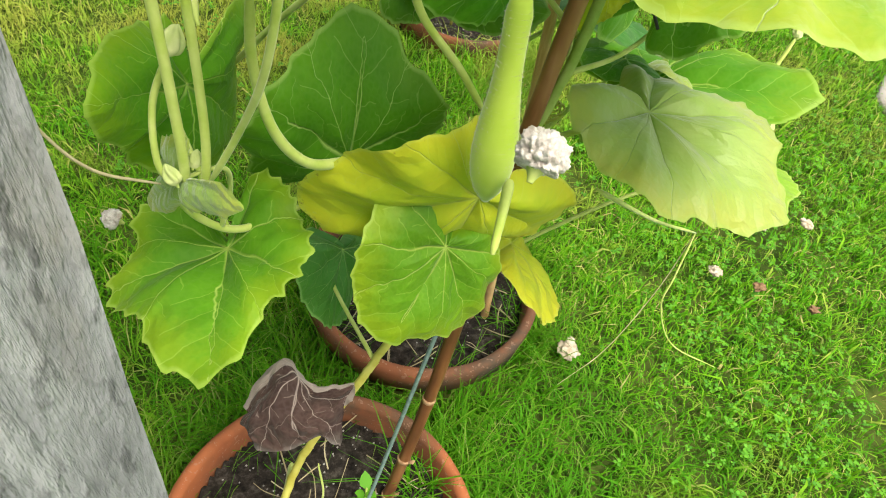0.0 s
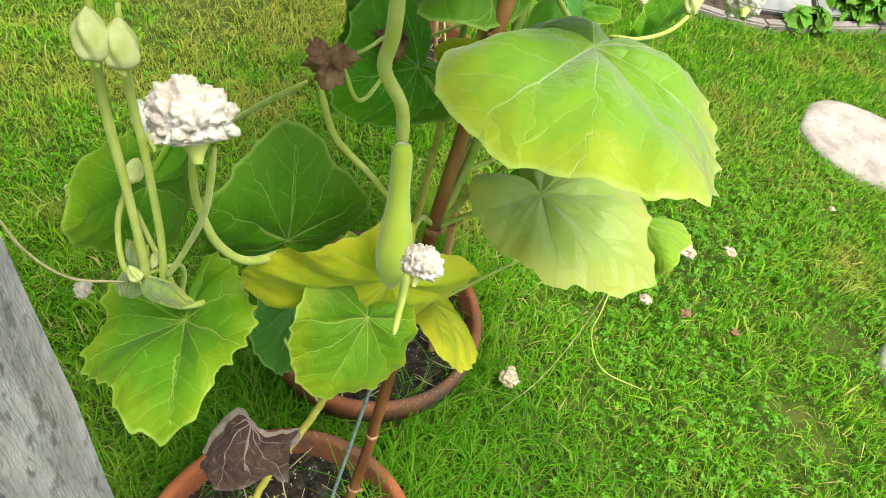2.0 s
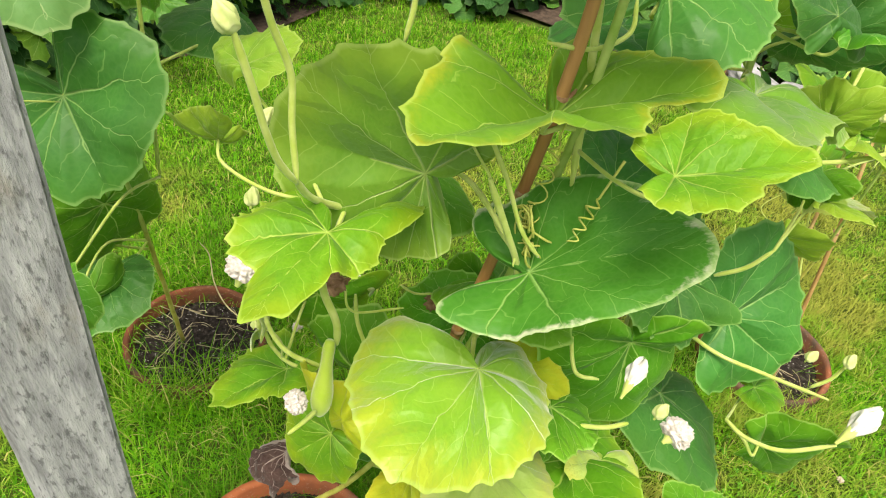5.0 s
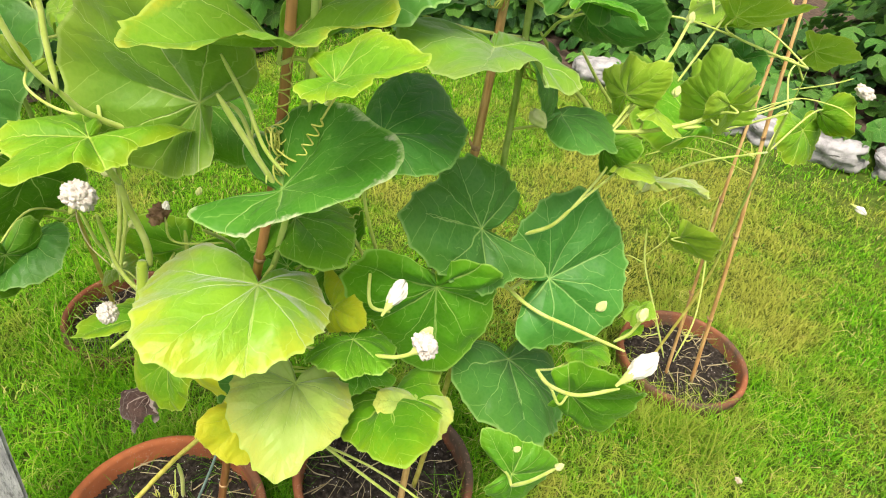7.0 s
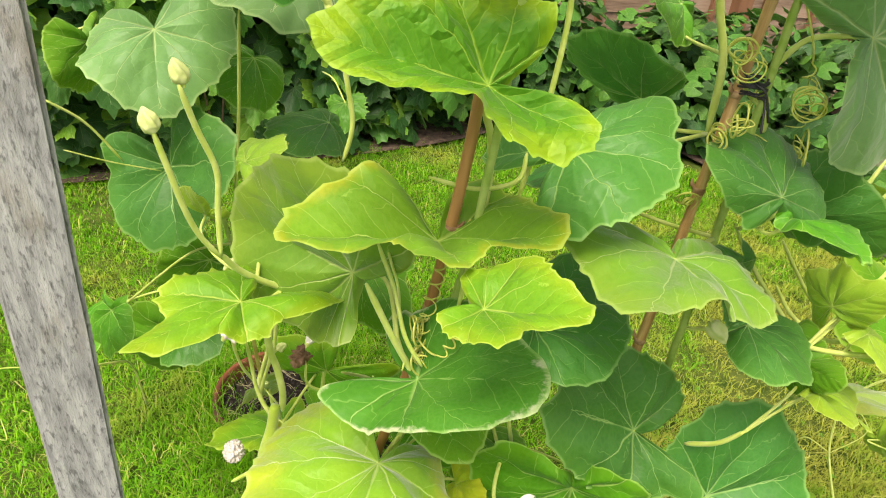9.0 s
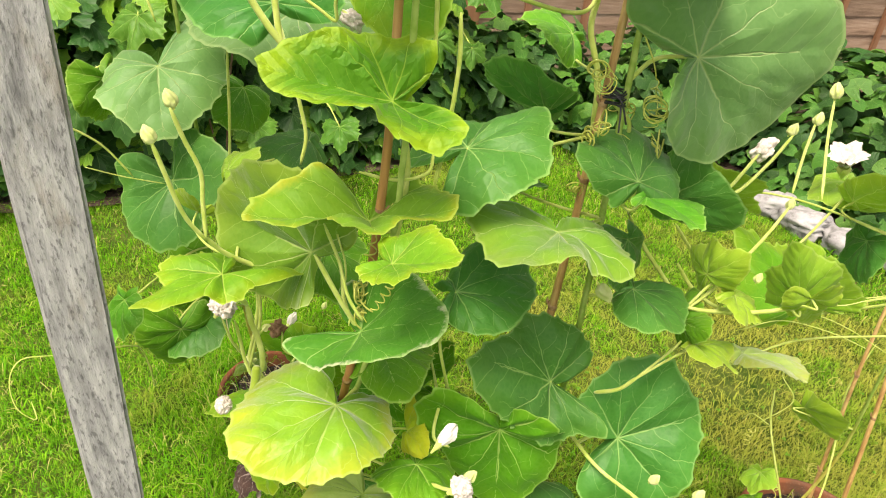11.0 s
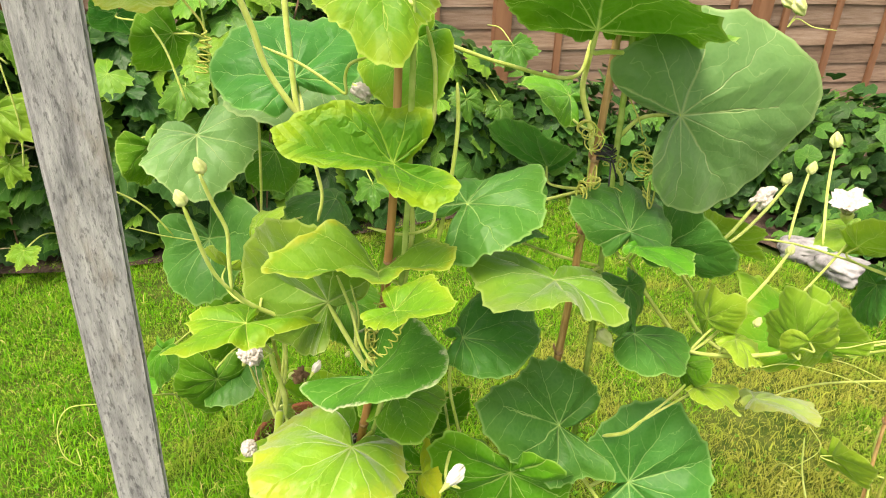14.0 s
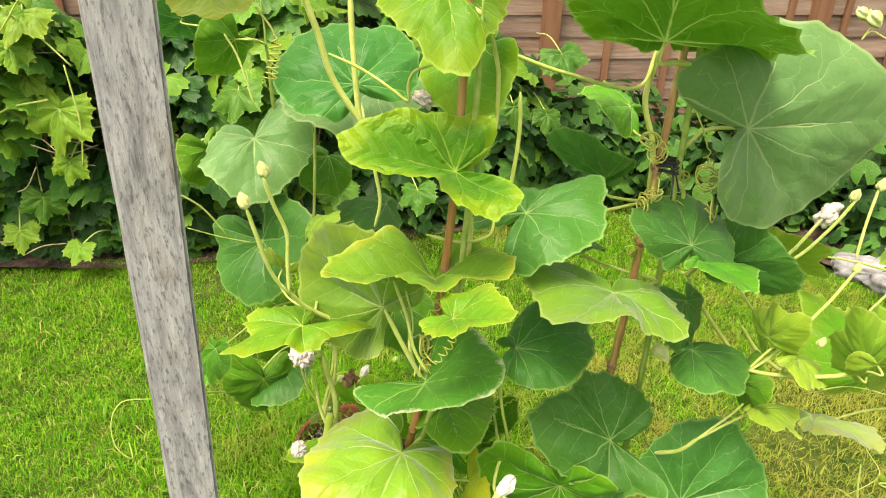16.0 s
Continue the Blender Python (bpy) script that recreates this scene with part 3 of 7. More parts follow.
def leaf_mesh(reach, bear, lift, lobe=0.3, wave=0.034, seed=0, teeth=0.036, sinus=0.14, puff=0.085, curl=1.4):
    """A heart-shaped gourd leaf about the plane z = 0, its stalk at the origin and its tip along +x.
    reach, bear and lift: how far its five lobes reach (tip, right side, right base, left base, left side),
    their bearings in degrees, and how high their ends stand."""
    r = random.Random(seed)
    order = [(bear[2], reach[2], lift[2]), (bear[1], reach[1], lift[1]), (0, reach[0], lift[0]), (bear[4], reach[4], lift[4]), (bear[3], reach[3], lift[3])]
    ka, kr, kz = [], [], []

    def key(a, rr, z):
        if not ka or a > ka[-1] + 2:
            ka.append(a), kr.append(rr), kz.append(z)

    order.sort()
    b0, r0, z0 = order[0]
    b4, r4, z4 = order[-1]
    low = (r0 + r4) / 2
    key(-180, low * sinus, 0.1 * (z0 + z4))
    key(-168, low * sinus * 1.5, 0.2 * z0)
    if b0 > -128:
        key(-152, r0 * 0.50, 0.6 * z0)
        key(-138, r0 * 0.88, 0.9 * z0)
    else:
        key(max(-162, b0 - 22), r0 * 0.52, 0.5 * z0)
        key(max(-154, b0 - 11), r0 * 0.90, 0.9 * z0)
    for n, (b, rr, z) in enumerate(order):
        key(b, rr * (1 + 0.06 * lobe), z)
        if n < 4:
            b2, r2, z2 = order[n + 1]
            # the margin between two lobes swells to an arc, or is drawn in where the leaf is lobed
            span = min(1.0, (b2 - b) / 58.0)
            deep = 0.35 * lobe + 0.45 * max(0.0, min(lobe, 0.7) - 0.3)
            dip = 1 - (deep * (1.0 if n in (1, 2) else 0.45) - 0.02) * span
            key((b + b2) / 2, (rr + r2) / 2 * dip, (z + z2) / 2)
    if b4 < 128:
        key(138, r4 * 0.88, 0.9 * z4)
        key(152, r4 * 0.50, 0.6 * z4)
    else:
        key(min(154, b4 + 11), r4 * 0.90, 0.9 * z4)
        key(min(162, b4 + 22), r4 * 0.52, 0.5 * z4)
    key(168, low * sinus * 1.5, 0.2 * z4)
    key(180, low * sinus, 0.1 * (z0 + z4))
    ang, rings = 216, 12
    wa = [-180, bear[2], bear[1], 0, bear[4], bear[3], 180]
    if any(q <= p for p, q in zip(wa, wa[1:])):
        wa = [-180, -125, -62, 0, 62, 125, 180]
    size = sum(reach) / 5
    ph = [r.uniform(0, 6.28) for _ in range(6)]
    A = -180 + 360 * (np.arange(ang) + 0.5) / ang
    sharp = min(0.85, 1.2 * lobe)
    RAD = np.maximum((1 - sharp) * smooth_ring(ka, kr, A) + sharp * np.interp(A, ka, kr), 0.004)
    LIFT = smooth_ring(ka, kz, A)
    UA = np.radians(np.interp(A, wa, (-180, -125, -62, 0, 62, 125, 180)))
    verts, uvs, rim = [(0, 0, 0)], [(0, 0)], [(0, 0)]
    veins = sorted(o[0] for o in order)
    # teeth: small points at uneven steps with shallow scallops between them
    marks, at = [], -176.0
    while at < 178:
        marks.append((at, r.uniform(0.55, 1.15)))
        at += r.uniform(10.0, 18.0)
    tooth = [max(h * max(0.0, 1 - abs(a - p) / (5.6 if a < p else 3.6)) ** 1.4 for p, h in marks) for a in A]
    fold = [0.055 * noise.noise(Vector((2.1 * math.cos(radians(a)), 2.1 * math.sin(radians(a)), ph[5] * 7))) + 0.03 * noise.noise(Vector((6 * math.cos(radians(a)), 6 * math.sin(radians(a)), ph[4] * 7))) for a in A]
    for j in range(1, rings + 1):
        f = (j / rings) ** 0.93
        for i in range(ang):
            a = A[i]
            rad = RAD[i] * (1 + fold[i])
            R = rad * f + (tooth[i] * teeth * (0.8 + 2.0 * min(lobe, 0.5)) * rad * (1.0 if j == rings else 0.28 if j == rings - 1 else 0))
            x, y = R * math.cos(radians(a)), R * math.sin(radians(a))
            gap = min(abs(a - v) for v in veins)
            swell = puff * size * min(gap / 22.0, 1.0) * math.sin(math.pi * min(f * 1.05, 1.0)) * (1 if abs(a) < 155 else 0.2)
            u, w = x / size, y / size
            z = swell + size * f * (0.05 * noise.noise(Vector((u * 3.2, w * 3.2, ph[4] * 9))) + 0.026 * noise.noise(Vector((u * 8, w * 8, ph[5] * 9))) + 0.010 * noise.noise(Vector((u * 18, w * 18, ph[3] * 9))))
            z += LIFT[i] * f**curl - 0.09 * size * f**5
            z += wave * size * 2 * f * f * math.sin(radians(a) * 4 + ph[2]) + 0.6 * wave * size * f**3 * math.sin(radians(a) * 11 + ph[3])
            verts.append((x, y, z))
            ur = R / size
            uvs.append((ur * math.cos(UA[i]), ur * math.sin(UA[i])))
            rim.append((f, 0))
    faces = [(0, 1 + i, 2 + i) for i in range(ang - 1)]
    for j in range(rings - 1):
        o = 1 + j * ang
        faces += [(o + i, o + ang + i, o + ang + i + 1, o + i + 1) for i in range(ang - 1)]
    me = mesh_from("leaf", verts, faces)
    idx = [v for p in me.polygons for v in p.vertices]
    for nm, data in (("leaf", uvs), ("rim", rim)):
        layer = me.uv_layers.new(name=nm)
        layer.data.foreach_set("uv", [c for v in idx for c in data[v]])
    return me


LEAF_LOOK = {
    "leaf_yellow": "yellowing leaf with scorched brown spots", "leaf_pale": "pale bleached yellowish leaf", "leaf_fading": "pale green leaf fading to yellow",
    "leaf_scorched_rim": "green leaf with a dry white scorched rim", "leaf_yellowed_rim": "green leaf with a yellowed rim", "leaf_lime": "bright lime green leaf", "leaf_young": "small pale lime young leaf",
    "leaf_blue_green": "dark blue-green leaf", "leaf_broad": "very broad blue-green leaf with small holes", "leaf_quilted": "deeply quilted leaf with a lime rim",
}


def leaf(plant, at, turn, reach, bear, lift, material, **shape):
    """A leaf whose stalk joins it at the place at. turn: degrees about x, y and z."""
    me = leaf_mesh(reach, bear, lift, seed=len(bpy.data.objects), **shape)
    ob = place("leaf", me, material, None, LEAF_LOOK.get(material.name, ""))
    m = pose(*at, *turn)
    ob.matrix_basis = m
    hang(ob, plant)
    LEAVES.append((ob, plant, m, sum(reach) / 5))
    return ob


LEAVES, SHOOTS = [], collections.defaultdict(list)


def stalk(ob, plant, m, size):
    """The leaf's stalk, from under its blade in an arc to the nearest fitting place on the vine."""
    c, normal, tip = m.translation, (m.to_3x3() @ Vector((0, 0, 1))), (m.to_3x3() @ Vector((1, 0, 0)))
    if normal.z < -0.2:
        normal = -normal
    vine = VINES[plant] + SHOOTS[plant]
    axis = min(VINES[plant], key=lambda p: abs(p.z - c.z)).xy
    reach = (c.xy - axis).length
    end = min(vine, key=lambda p: (p - c).length + 1.6 * max(0.0, (p.xy - axis).length - reach + 0.02) + 1.2 * max(0.0, p.z - c.z + 0.02) + 0.6 * abs((p - c).length - 0.12))
    away = (end - c).length
    mid = c.lerp(end, 0.45) - normal * 0.25 * min(away, 0.12) - tip * 0.10 * away + Vector((0, 0, 0.10 * away))
    pts = curve_points([c, c - normal * 0.02 - tip * 0.012, mid, end], 6)
    pts = [m.inverted() @ p for p in pts]
    r = 0.0010 + (0.009 if plant == plant_d else 0.013) * size
    place("leaf_stalk", tube_mesh("leaf_stalk", pts, [r * (0.85 + 0.35 * k / len(pts)) for k in range(len(pts))], 7), STEM, ob)


# ---- things ----
def post():
    bm = bmesh.new()
    bmesh.ops.create_cube(bm, size=1)
    bmesh.ops.subdivide_edges(bm, edges=[e for e in bm.edges if abs(e.verts[0].co.z - e.verts[1].co.z) > 0.5], cuts=40)
    for v in bm.verts:
        x, y, z = v.co
        zz = 2.2 * (z + 0.5) - 0.25
        yl, yr = 0.281 + 0.036 * (zz - 0.95), 0.365 + 0.044 * (zz - 0.95)
        n = 0.0022 * noise.noise(Vector((x * 3, y * 3, zz * 9))) + 0.001 * noise.noise(Vector((x * 9, y * 9, zz * 30)))
        v.co = ((0.228 + 0.011 * (y + 0.5) if x > 0 else 0.183) + n, (yr - (0.0 if x > 0 else 0.024) if y > 0 else yl - (0.0 if x > 0 else 0.018)) + n, zz)
    bmesh.ops.bevel(bm, geom=[e for e in bm.edges if abs((e.verts[0].co - e.verts[1].co).z) > 0.01 and len(e.link_faces) == 2 and e.calc_face_angle() > 0.8], offset=0.004, segments=2, affect="EDGES")
    me = bpy.data.meshes.new("wooden_post")
    bm.to_mesh(me)
    bm.free()
    return tagged(place("wooden_post", me, post_mat), "weathered grey square wooden post standing in the lawn", "post")


def pot(cx, cy, r, rim, label, seed, clay=None):
    """A terracotta pot sunk into the lawn up to its collar."""
    ob = thing("plant_pot", (cx, cy, 0), label, "plant pot", "terracotta pots")
    h = rim
    prof = [(0.72 * r, h - 0.26), (0.90 * r, h - 0.05), (0.985 * r, h - 0.047), (1.0 * r, h - 0.010), (0.99 * r, h - 0.003), (0.965 * r, h), (0.925 * r, h - 0.001), (0.908 * r, h - 0.008), (0.885 * r, h - 0.08)]
    seg = 64
    verts, faces = [], []
    for pr, pz in prof:
        for k in range(seg):
            a = 2 * math.pi * k / seg
            w = 1 + 0.006 * noise.noise(Vector((math.cos(a), math.sin(a), seed)))
            verts.append((pr * w * math.cos(a), pr * w * math.sin(a), pz + 0.002 * noise.noise(Vector((2 * math.cos(a), 2 * math.sin(a), seed)))))
    for j in range(len(prof) - 1):
        for k in range(seg):
            a, b = j * seg + k, j * seg + (k + 1) % seg
            faces.append((a, b, b + seg, a + seg))
    faces.append(tuple(range(seg))[::-1])
    place("shell", mesh_from("shell", verts, faces), clay or terracotta, ob)
    bm = bmesh.new()
    bmesh.ops.create_grid(bm, x_segments=60, y_segments=60, size=r * 0.91)
    bmesh.ops.delete(bm, geom=[v for v in bm.verts if v.co.length > r * 0.905], context="VERTS")
    for v in bm.verts:
        v.co.z = h - 0.045 + 0.008 * noise.noise(v.co * 25 + Vector((cx * 9, cy * 9, 0))) + 0.006 * noise.noise(v.co * 80) + 0.003 * noise.noise(v.co * 200)
    part("soil", bm, soil_mat, ob, "dark crumbly potting soil")
    # dry litter on the soil
    q = random.Random(seed)
    bits_v, bits_f = [], []
    for _ in range(64):
        a, d = q.uniform(0, 6.28), r * 0.85 * math.sqrt(q.random())
        p = Vector((d * math.cos(a), d * math.sin(a), h - 0.036 + q.uniform(0, 0.01)))
        t = Vector((q.uniform(-1, 1), q.uniform(-1, 1), q.uniform(-0.2, 0.3))).normalized()
        L = q.uniform(0.012, 0.075)
        me = tube_mesh("bit", curve_points([p - t * L / 2, p + Vector((q.uniform(-1, 1), q.uniform(-1, 1), 0.3)) * L * 0.15, p + t * L / 2], 3), q.uniform(0.0004, 0.0012), 4)
        o = len(bits_v)
        bits_v += [v.co.copy() for v in me.vertices]
        bits_f += [tuple(o + k for k in f.vertices) for f in me.polygons]
        bpy.data.meshes.remove(me)
    tagged(place("litter", mesh_from("litter", bits_v, bits_f), straw_mat, ob, "dry straw-coloured stalk litter"), kind="stuff")
    return ob


def cane(ctrl, radius, nodes, material, label, taper=0.25):
    pts = curve_points(ctrl, 40)
    run, rad = 0.0, []
    for k, p in enumerate(pts):
        if k:
            run += (p - pts[k - 1]).length
        d = min((abs(run - n) for n in nodes), default=1)
        rad.append(radius * (1 - taper * k / len(pts)) * (1 + 0.10 * math.exp(-((d / 0.006) ** 2))))
    ob = tagged(place("garden_cane", tube_mesh("garden_cane", pts, rad, 12), material), label, "garden cane", "bamboo canes")
    q = random.Random(len(nodes))
    run = 0.0
    for k, p in enumerate(pts[1:], 1):
        before, run = run, run + (p - pts[k - 1]).length
        for n in nodes:
            if before <= n < run:
                d = (p - pts[k - 1]).normalized()
                ring = [p + d * 0.0035 * v for v in (-1.2, -0.6, 0, 0.4, 0.8)]
                place("joint", tube_mesh("joint", ring, [rad[k] * f for f in (1.0, 1.05, 1.16, 1.10, 1.0)], 12), joint_mat, ob, "pale ridged cane joint")
                side = (d.orthogonal() * q.uniform(-1, 1) + d.cross(d.orthogonal()) * q.uniform(-1, 1)).normalized()
                place("side_bud", tube_mesh("side_bud", [p + side * rad[k] * 0.8, p + side * rad[k] * 1.5 + d * 0.004, p + side * rad[k] * 1.7 + d * 0.009], [0.0028, 0.0022, 0.0008], 7), joint_mat, ob, "stub of a cut side shoot")
    return ob


def stem(plant, ctrl, r0, r1):
    """A bare stalk, shoot or tendril of the plant."""
    pts = curve_points(ctrl, 7)
    n = len(pts)
    name = "tendril" if r0 < 0.0024 else "stem"
    thick = 0.66 if r0 >= 0.003 else 0.58
    rad = [thick * (r0 + (r1 - r0) * k / n) * min(1.0, 0.5 + 6.0 * k / n, 0.5 + 6.0 * (n - 1 - k) / n) for k in range(n)]
    if r0 > 0.0032:
        SHOOTS[plant] += pts
    return hang(place(name, tube_mesh(name, pts, rad, 8), STEM if r0 > 0.0014 else straw_mat), plant)


def crumpled(size, stretch, rough, seed, sub=4):
    bm = bmesh.new()
    bmesh.ops.create_icosphere(bm, subdivisions=sub, radius=1)
    o = Vector((seed * 3.1, seed * 1.7, seed))
    for v in bm.verts:
        d = v.co.normalized()
        f = 1 + rough * (noise.noise(d * 1.6 + o) + 0.6 * noise.noise(d * 3.7 + o) + 0.45 * abs(noise.noise(d * 8 + o)) + 0.3 * abs(noise.noise(d * 17 + o)))
        v.co = Vector((d.x * f, d.y * f, d.z * f * stretch)) * size
    return bm


def petal_bm(size, width, curl, seed):
    """One thin ruffled petal that opens along +z and bends outwards."""
    q = random.Random(seed)
    bm = bmesh.new()
    n, m = 9, 8
    ph = q.uniform(0, 6)
    grid = []
    for i in range(n):
        u = i / (n - 1)
        row = []
        for j in range(m):
            w = (j / (m - 1) - 0.5) * 2
            half = width * size * math.sin(math.pi * min(0.12 + u * 0.72, 0.9))
            ruffle = 0.12 * size * u * math.sin(w * 5 + ph + 3 * u) * abs(w)
            row.append(bm.verts.new((w * half, 0.02 * size + curl * size * u * u + ruffle - 0.12 * size * w * w * u, size * (u - 0.35 * abs(curl) * u * u))))
        grid.append(row)
    for i in range(n - 1):
        for j in range(m - 1):
            bm.faces.new((grid[i][j], grid[i][j + 1], grid[i + 1][j + 1], grid[i + 1][j]))
    return bm


def flower(plant, at, way, size, kind):
    """A flower or bud of the gourd with its calyx; way: where it faces."""
    seed = len(bpy.data.objects)
    turn = Vector(way).to_track_quat("Z", "Y").to_matrix().to_4x4()
    m = Matrix.Translation(at) @ turn
    if kind == "bud":
        bm = crumpled(size * 0.62, 1.7, 0.10, seed, 4)
        for v in bm.verts:
            a = math.atan2(v.co.y, v.co.x)
            u = v.co.z / (size * 1.05)
            k = (1 + 0.16 * math.cos(5 * a + 2.5 * u)) * (1.1 - 0.28 * u - 0.25 * max(0.0, u) ** 2)
            v.co.x, v.co.y = v.co.x * k, v.co.y * k
        head = part("bud", bm, bud_mat, None)
    elif kind == "brown":
        bm = crumpled(size, 0.9, 1.0, seed)
        head = part("dead_flower", bm, dried_mat, None, "withered brown flower")
    elif kind == "dried":
        bm = crumpled(size * 0.7, 1.6, 0.55, seed)
        head = part("faded_flower", bm, petal_mat, None, "faded closed cream flower")
    elif kind == "open":
        bm = bmesh.new()
        for k in range(5):
            one = petal_bm(size * 1.5, 0.42, 0.75, seed + k)
            me = bpy.data.meshes.new("tmp")
            one.to_mesh(me)
            one.free()
            me.transform(Matrix.Rotation(k * 1.2566, 4, "Z"))
            bm.from_mesh(me)
            bpy.data.meshes.remove(me)
        head = part("flower", bm, petal_mat, None, "open cream flower with five ruffled petals")
    elif kind == "white":
        # petals furled into a ribbed torch with a ruffled mouth
        bm = crumpled(size * 0.72, 1.75, 0.08, seed, 5)
        for v in bm.verts:
            a, u = math.atan2(v.co.y, v.co.x), v.co.z / (size * 1.26)
            k = (1 + 0.13 * math.cos(5 * a + 3.0 * u) + 0.06 * math.cos(11 * a - 4 * u)) * (0.88 + 0.30 * u - 0.25 * u * u)
            mouth = max(0.0, u - 0.45)
            v.co.x, v.co.y = v.co.x * k * (1 + 0.5 * mouth * math.cos(7 * a)), v.co.y * k * (1 + 0.5 * mouth * math.sin(6 * a + seed))
            v.co.z += size * 0.5 * mouth * math.cos(5 * a + seed)
        head = part("flower", bm, fresh_petal_mat, None, "white closed flower")
    else:
        # petals shrunk into a tight ball of small puckered lumps
        bm = crumpled(size * 0.92, 0.95, 0.12, seed, 5)
        o = Vector((seed, seed * 0.3, 0))
        for v in bm.verts:
            d = v.co.normalized()
            near = noise.voronoi(d * 2.6 + o)[0]
            fine = noise.voronoi(d * 6.5 + o)[0]
            v.co *= 1.02 - 0.34 * near[0] ** 2 - 0.26 * fine[0] ** 2 + 0.05 * min(1.0, 4 * (near[1] - near[0]))
            if v.co.z < -0.45 * size:
                v.co.z = -0.45 * size + 0.3 * (v.co.z + 0.45 * size)
        head = part("flower", bm, petal_mat, None, "crumpled white wilting flower")
    head.matrix_basis = m
    hang(head, plant)
    # green calyx below the petals
    L = size * (1.7 if kind == "white" else 1.1 if kind in ("bud", "dried") else 0.8)
    prof = [(0.10, -1.5), (0.16, -1.2), (0.34, -0.75), (0.42, -0.35), (0.30, -0.1)]
    verts, faces = [], []
    for pr, pz in prof:
        for k in range(10):
            a = k * 0.6283
            verts.append((pr * size * math.cos(a), pr * size * math.sin(a), pz * L * 0.8))
    for j in range(len(prof) - 1):
        for k in range(10):
            a, b = j * 10 + k, j * 10 + (k + 1) % 10
            faces.append((a, b, b + 10, a + 10))
    for k in range(5):
        a = k * 1.2566
        o = len(verts)
        for da, rr, zz in ((-0.2, 0.42, -0.4), (0.2, 0.42, -0.4), (0, 0.62, 0.25)):
            verts.append((rr * size * math.cos(a + da), rr * size * math.sin(a + da), zz * L * 0.8))
        faces.append((o, o + 1, o + 2))
    place("calyx", mesh_from("calyx", verts, faces), STEM if kind not in ("brown",) else dried_mat, head)
    return head


def gourd(plant, a, b):
    """The young bottle gourd that hangs from its stalk."""
    a, b = Vector(a), Vector(b)
    prof = [0.40, 0.54, 0.53, 0.53, 0.55, 0.60, 0.68, 0.78, 0.88, 0.96, 1.0, 0.98, 0.88, 0.64, 0.2]
    n = len(prof)
    pts = [a.lerp(b, k / (n - 1)) for k in range(n)]
    ctrl = curve_points(pts, 3)
    rad = [0.0118 * float(np.interp(k / (len(ctrl) - 1), np.linspace(0, 1, n), prof)) for k in range(len(ctrl))]
    ob = hang(place("gourd_fruit", tube_mesh("gourd_fruit", ctrl, rad, 20), gourd_mat, None, "downy pale green young bottle gourd"), plant)
    # fine down on the skin
    q = random.Random(3)
    verts, faces = [], []
    for _ in range(1600):
        k = q.randrange(2, len(ctrl) - 1)
        d = (b - a).normalized()
        s = d.orthogonal().normalized()
        ang = q.uniform(0, 6.28)
        out = s * math.cos(ang) + d.cross(s) * math.sin(ang)
        p = ctrl[k] + out * rad[k]
        w = d * 0.00012
        o = len(verts)
        verts += [p - w, p + w, p + out * q.uniform(0.0005, 0.0012) + d * q.uniform(-0.0005, 0.0005)]
        faces.append((o, o + 1, o + 2))
    tagged(place("down", mesh_from("down", verts, faces), petal_mat, ob, "fine white down"), kind="stuff")
    return ob


# ---- pots, post and canes ----
post()
POT = "round terracotta plant pot sunk in the lawn, filled with soil"
pot_a = pot(0.268, 0.502, 0.178, 0.09, POT, 1)
pot_b = pot(0.346, 0.900, 0.178, 0.08, POT, 2, worn_clay)
pot_c = pot(-0.330, 0.560, 0.155, 0.035, POT, 3, shaded_clay)
pot_d = pot(0.372, 1.742, 0.165, 0.045, POT, 4, worn_clay)
CANE = "brown jointed bamboo cane stuck in a plant pot"
cane([(0.330, 0.565, 0.0), (0.353, 0.596, 0.245), (0.373, 0.644, 0.568), (0.398, 0.690, 0.85), (0.411, 0.711, 1.053), (0.402, 0.722, 1.22), (0.395, 0.73, 1.5)], 0.0068, (0.05, 0.14, 0.256, 0.39, 0.56, 0.74, 0.92, 1.02, 1.18, 1.3), cane_mat, CANE, 0.38)
cane([(0.450, 0.868, 0.0), (0.412, 0.922, 0.58), (0.391, 0.955, 0.84), (0.371, 0.978, 1.12), (0.347, 1.005, 1.50)], 0.0062, (0.30, 0.55, 0.72, 0.83, 1.02, 1.12, 1.30), tan_cane_mat, "pale jointed bamboo cane stuck in a plant pot")
cane([(0.425, 1.735, 0.0), (0.361, 1.735, 0.422), (0.30, 1.75, 0.70), (0.25, 1.77, 0.95)], 0.0048, (0.2, 0.42, 0.65), tan_cane_mat, "thin brown bamboo cane stuck in a plant pot")
cane([(0.375, 1.695, 0.0), (0.345, 1.695, 0.26), (0.30, 1.71, 0.55), (0.24, 1.76, 0.90)], 0.0042, (0.25, 0.5, 0.7), tan_cane_mat, "thin pale bamboo cane stuck in a plant pot")
plant_a = thing("gourd_plant", (0.30, 0.56, 0.045), "climbing gourd plant with large green and yellowing leaves", "gourd plant", "gourd plants")
plant_b = thing("gourd_plant", (0.37, 0.93, 0.035), "climbing gourd plant with blue-green leaves on a cane", "gourd plant", "gourd plants")
plant_c = thing("gourd_plant", (-0.33, 0.53, 0.045), "tall gourd plant with broad blue-green leaves", "gourd plant", "gourd plants")
plant_d = thing("gourd_plant", (0.36, 1.66, 0.045), "young gourd plant with small lime leaves on thin canes", "gourd plant", "gourd plants")


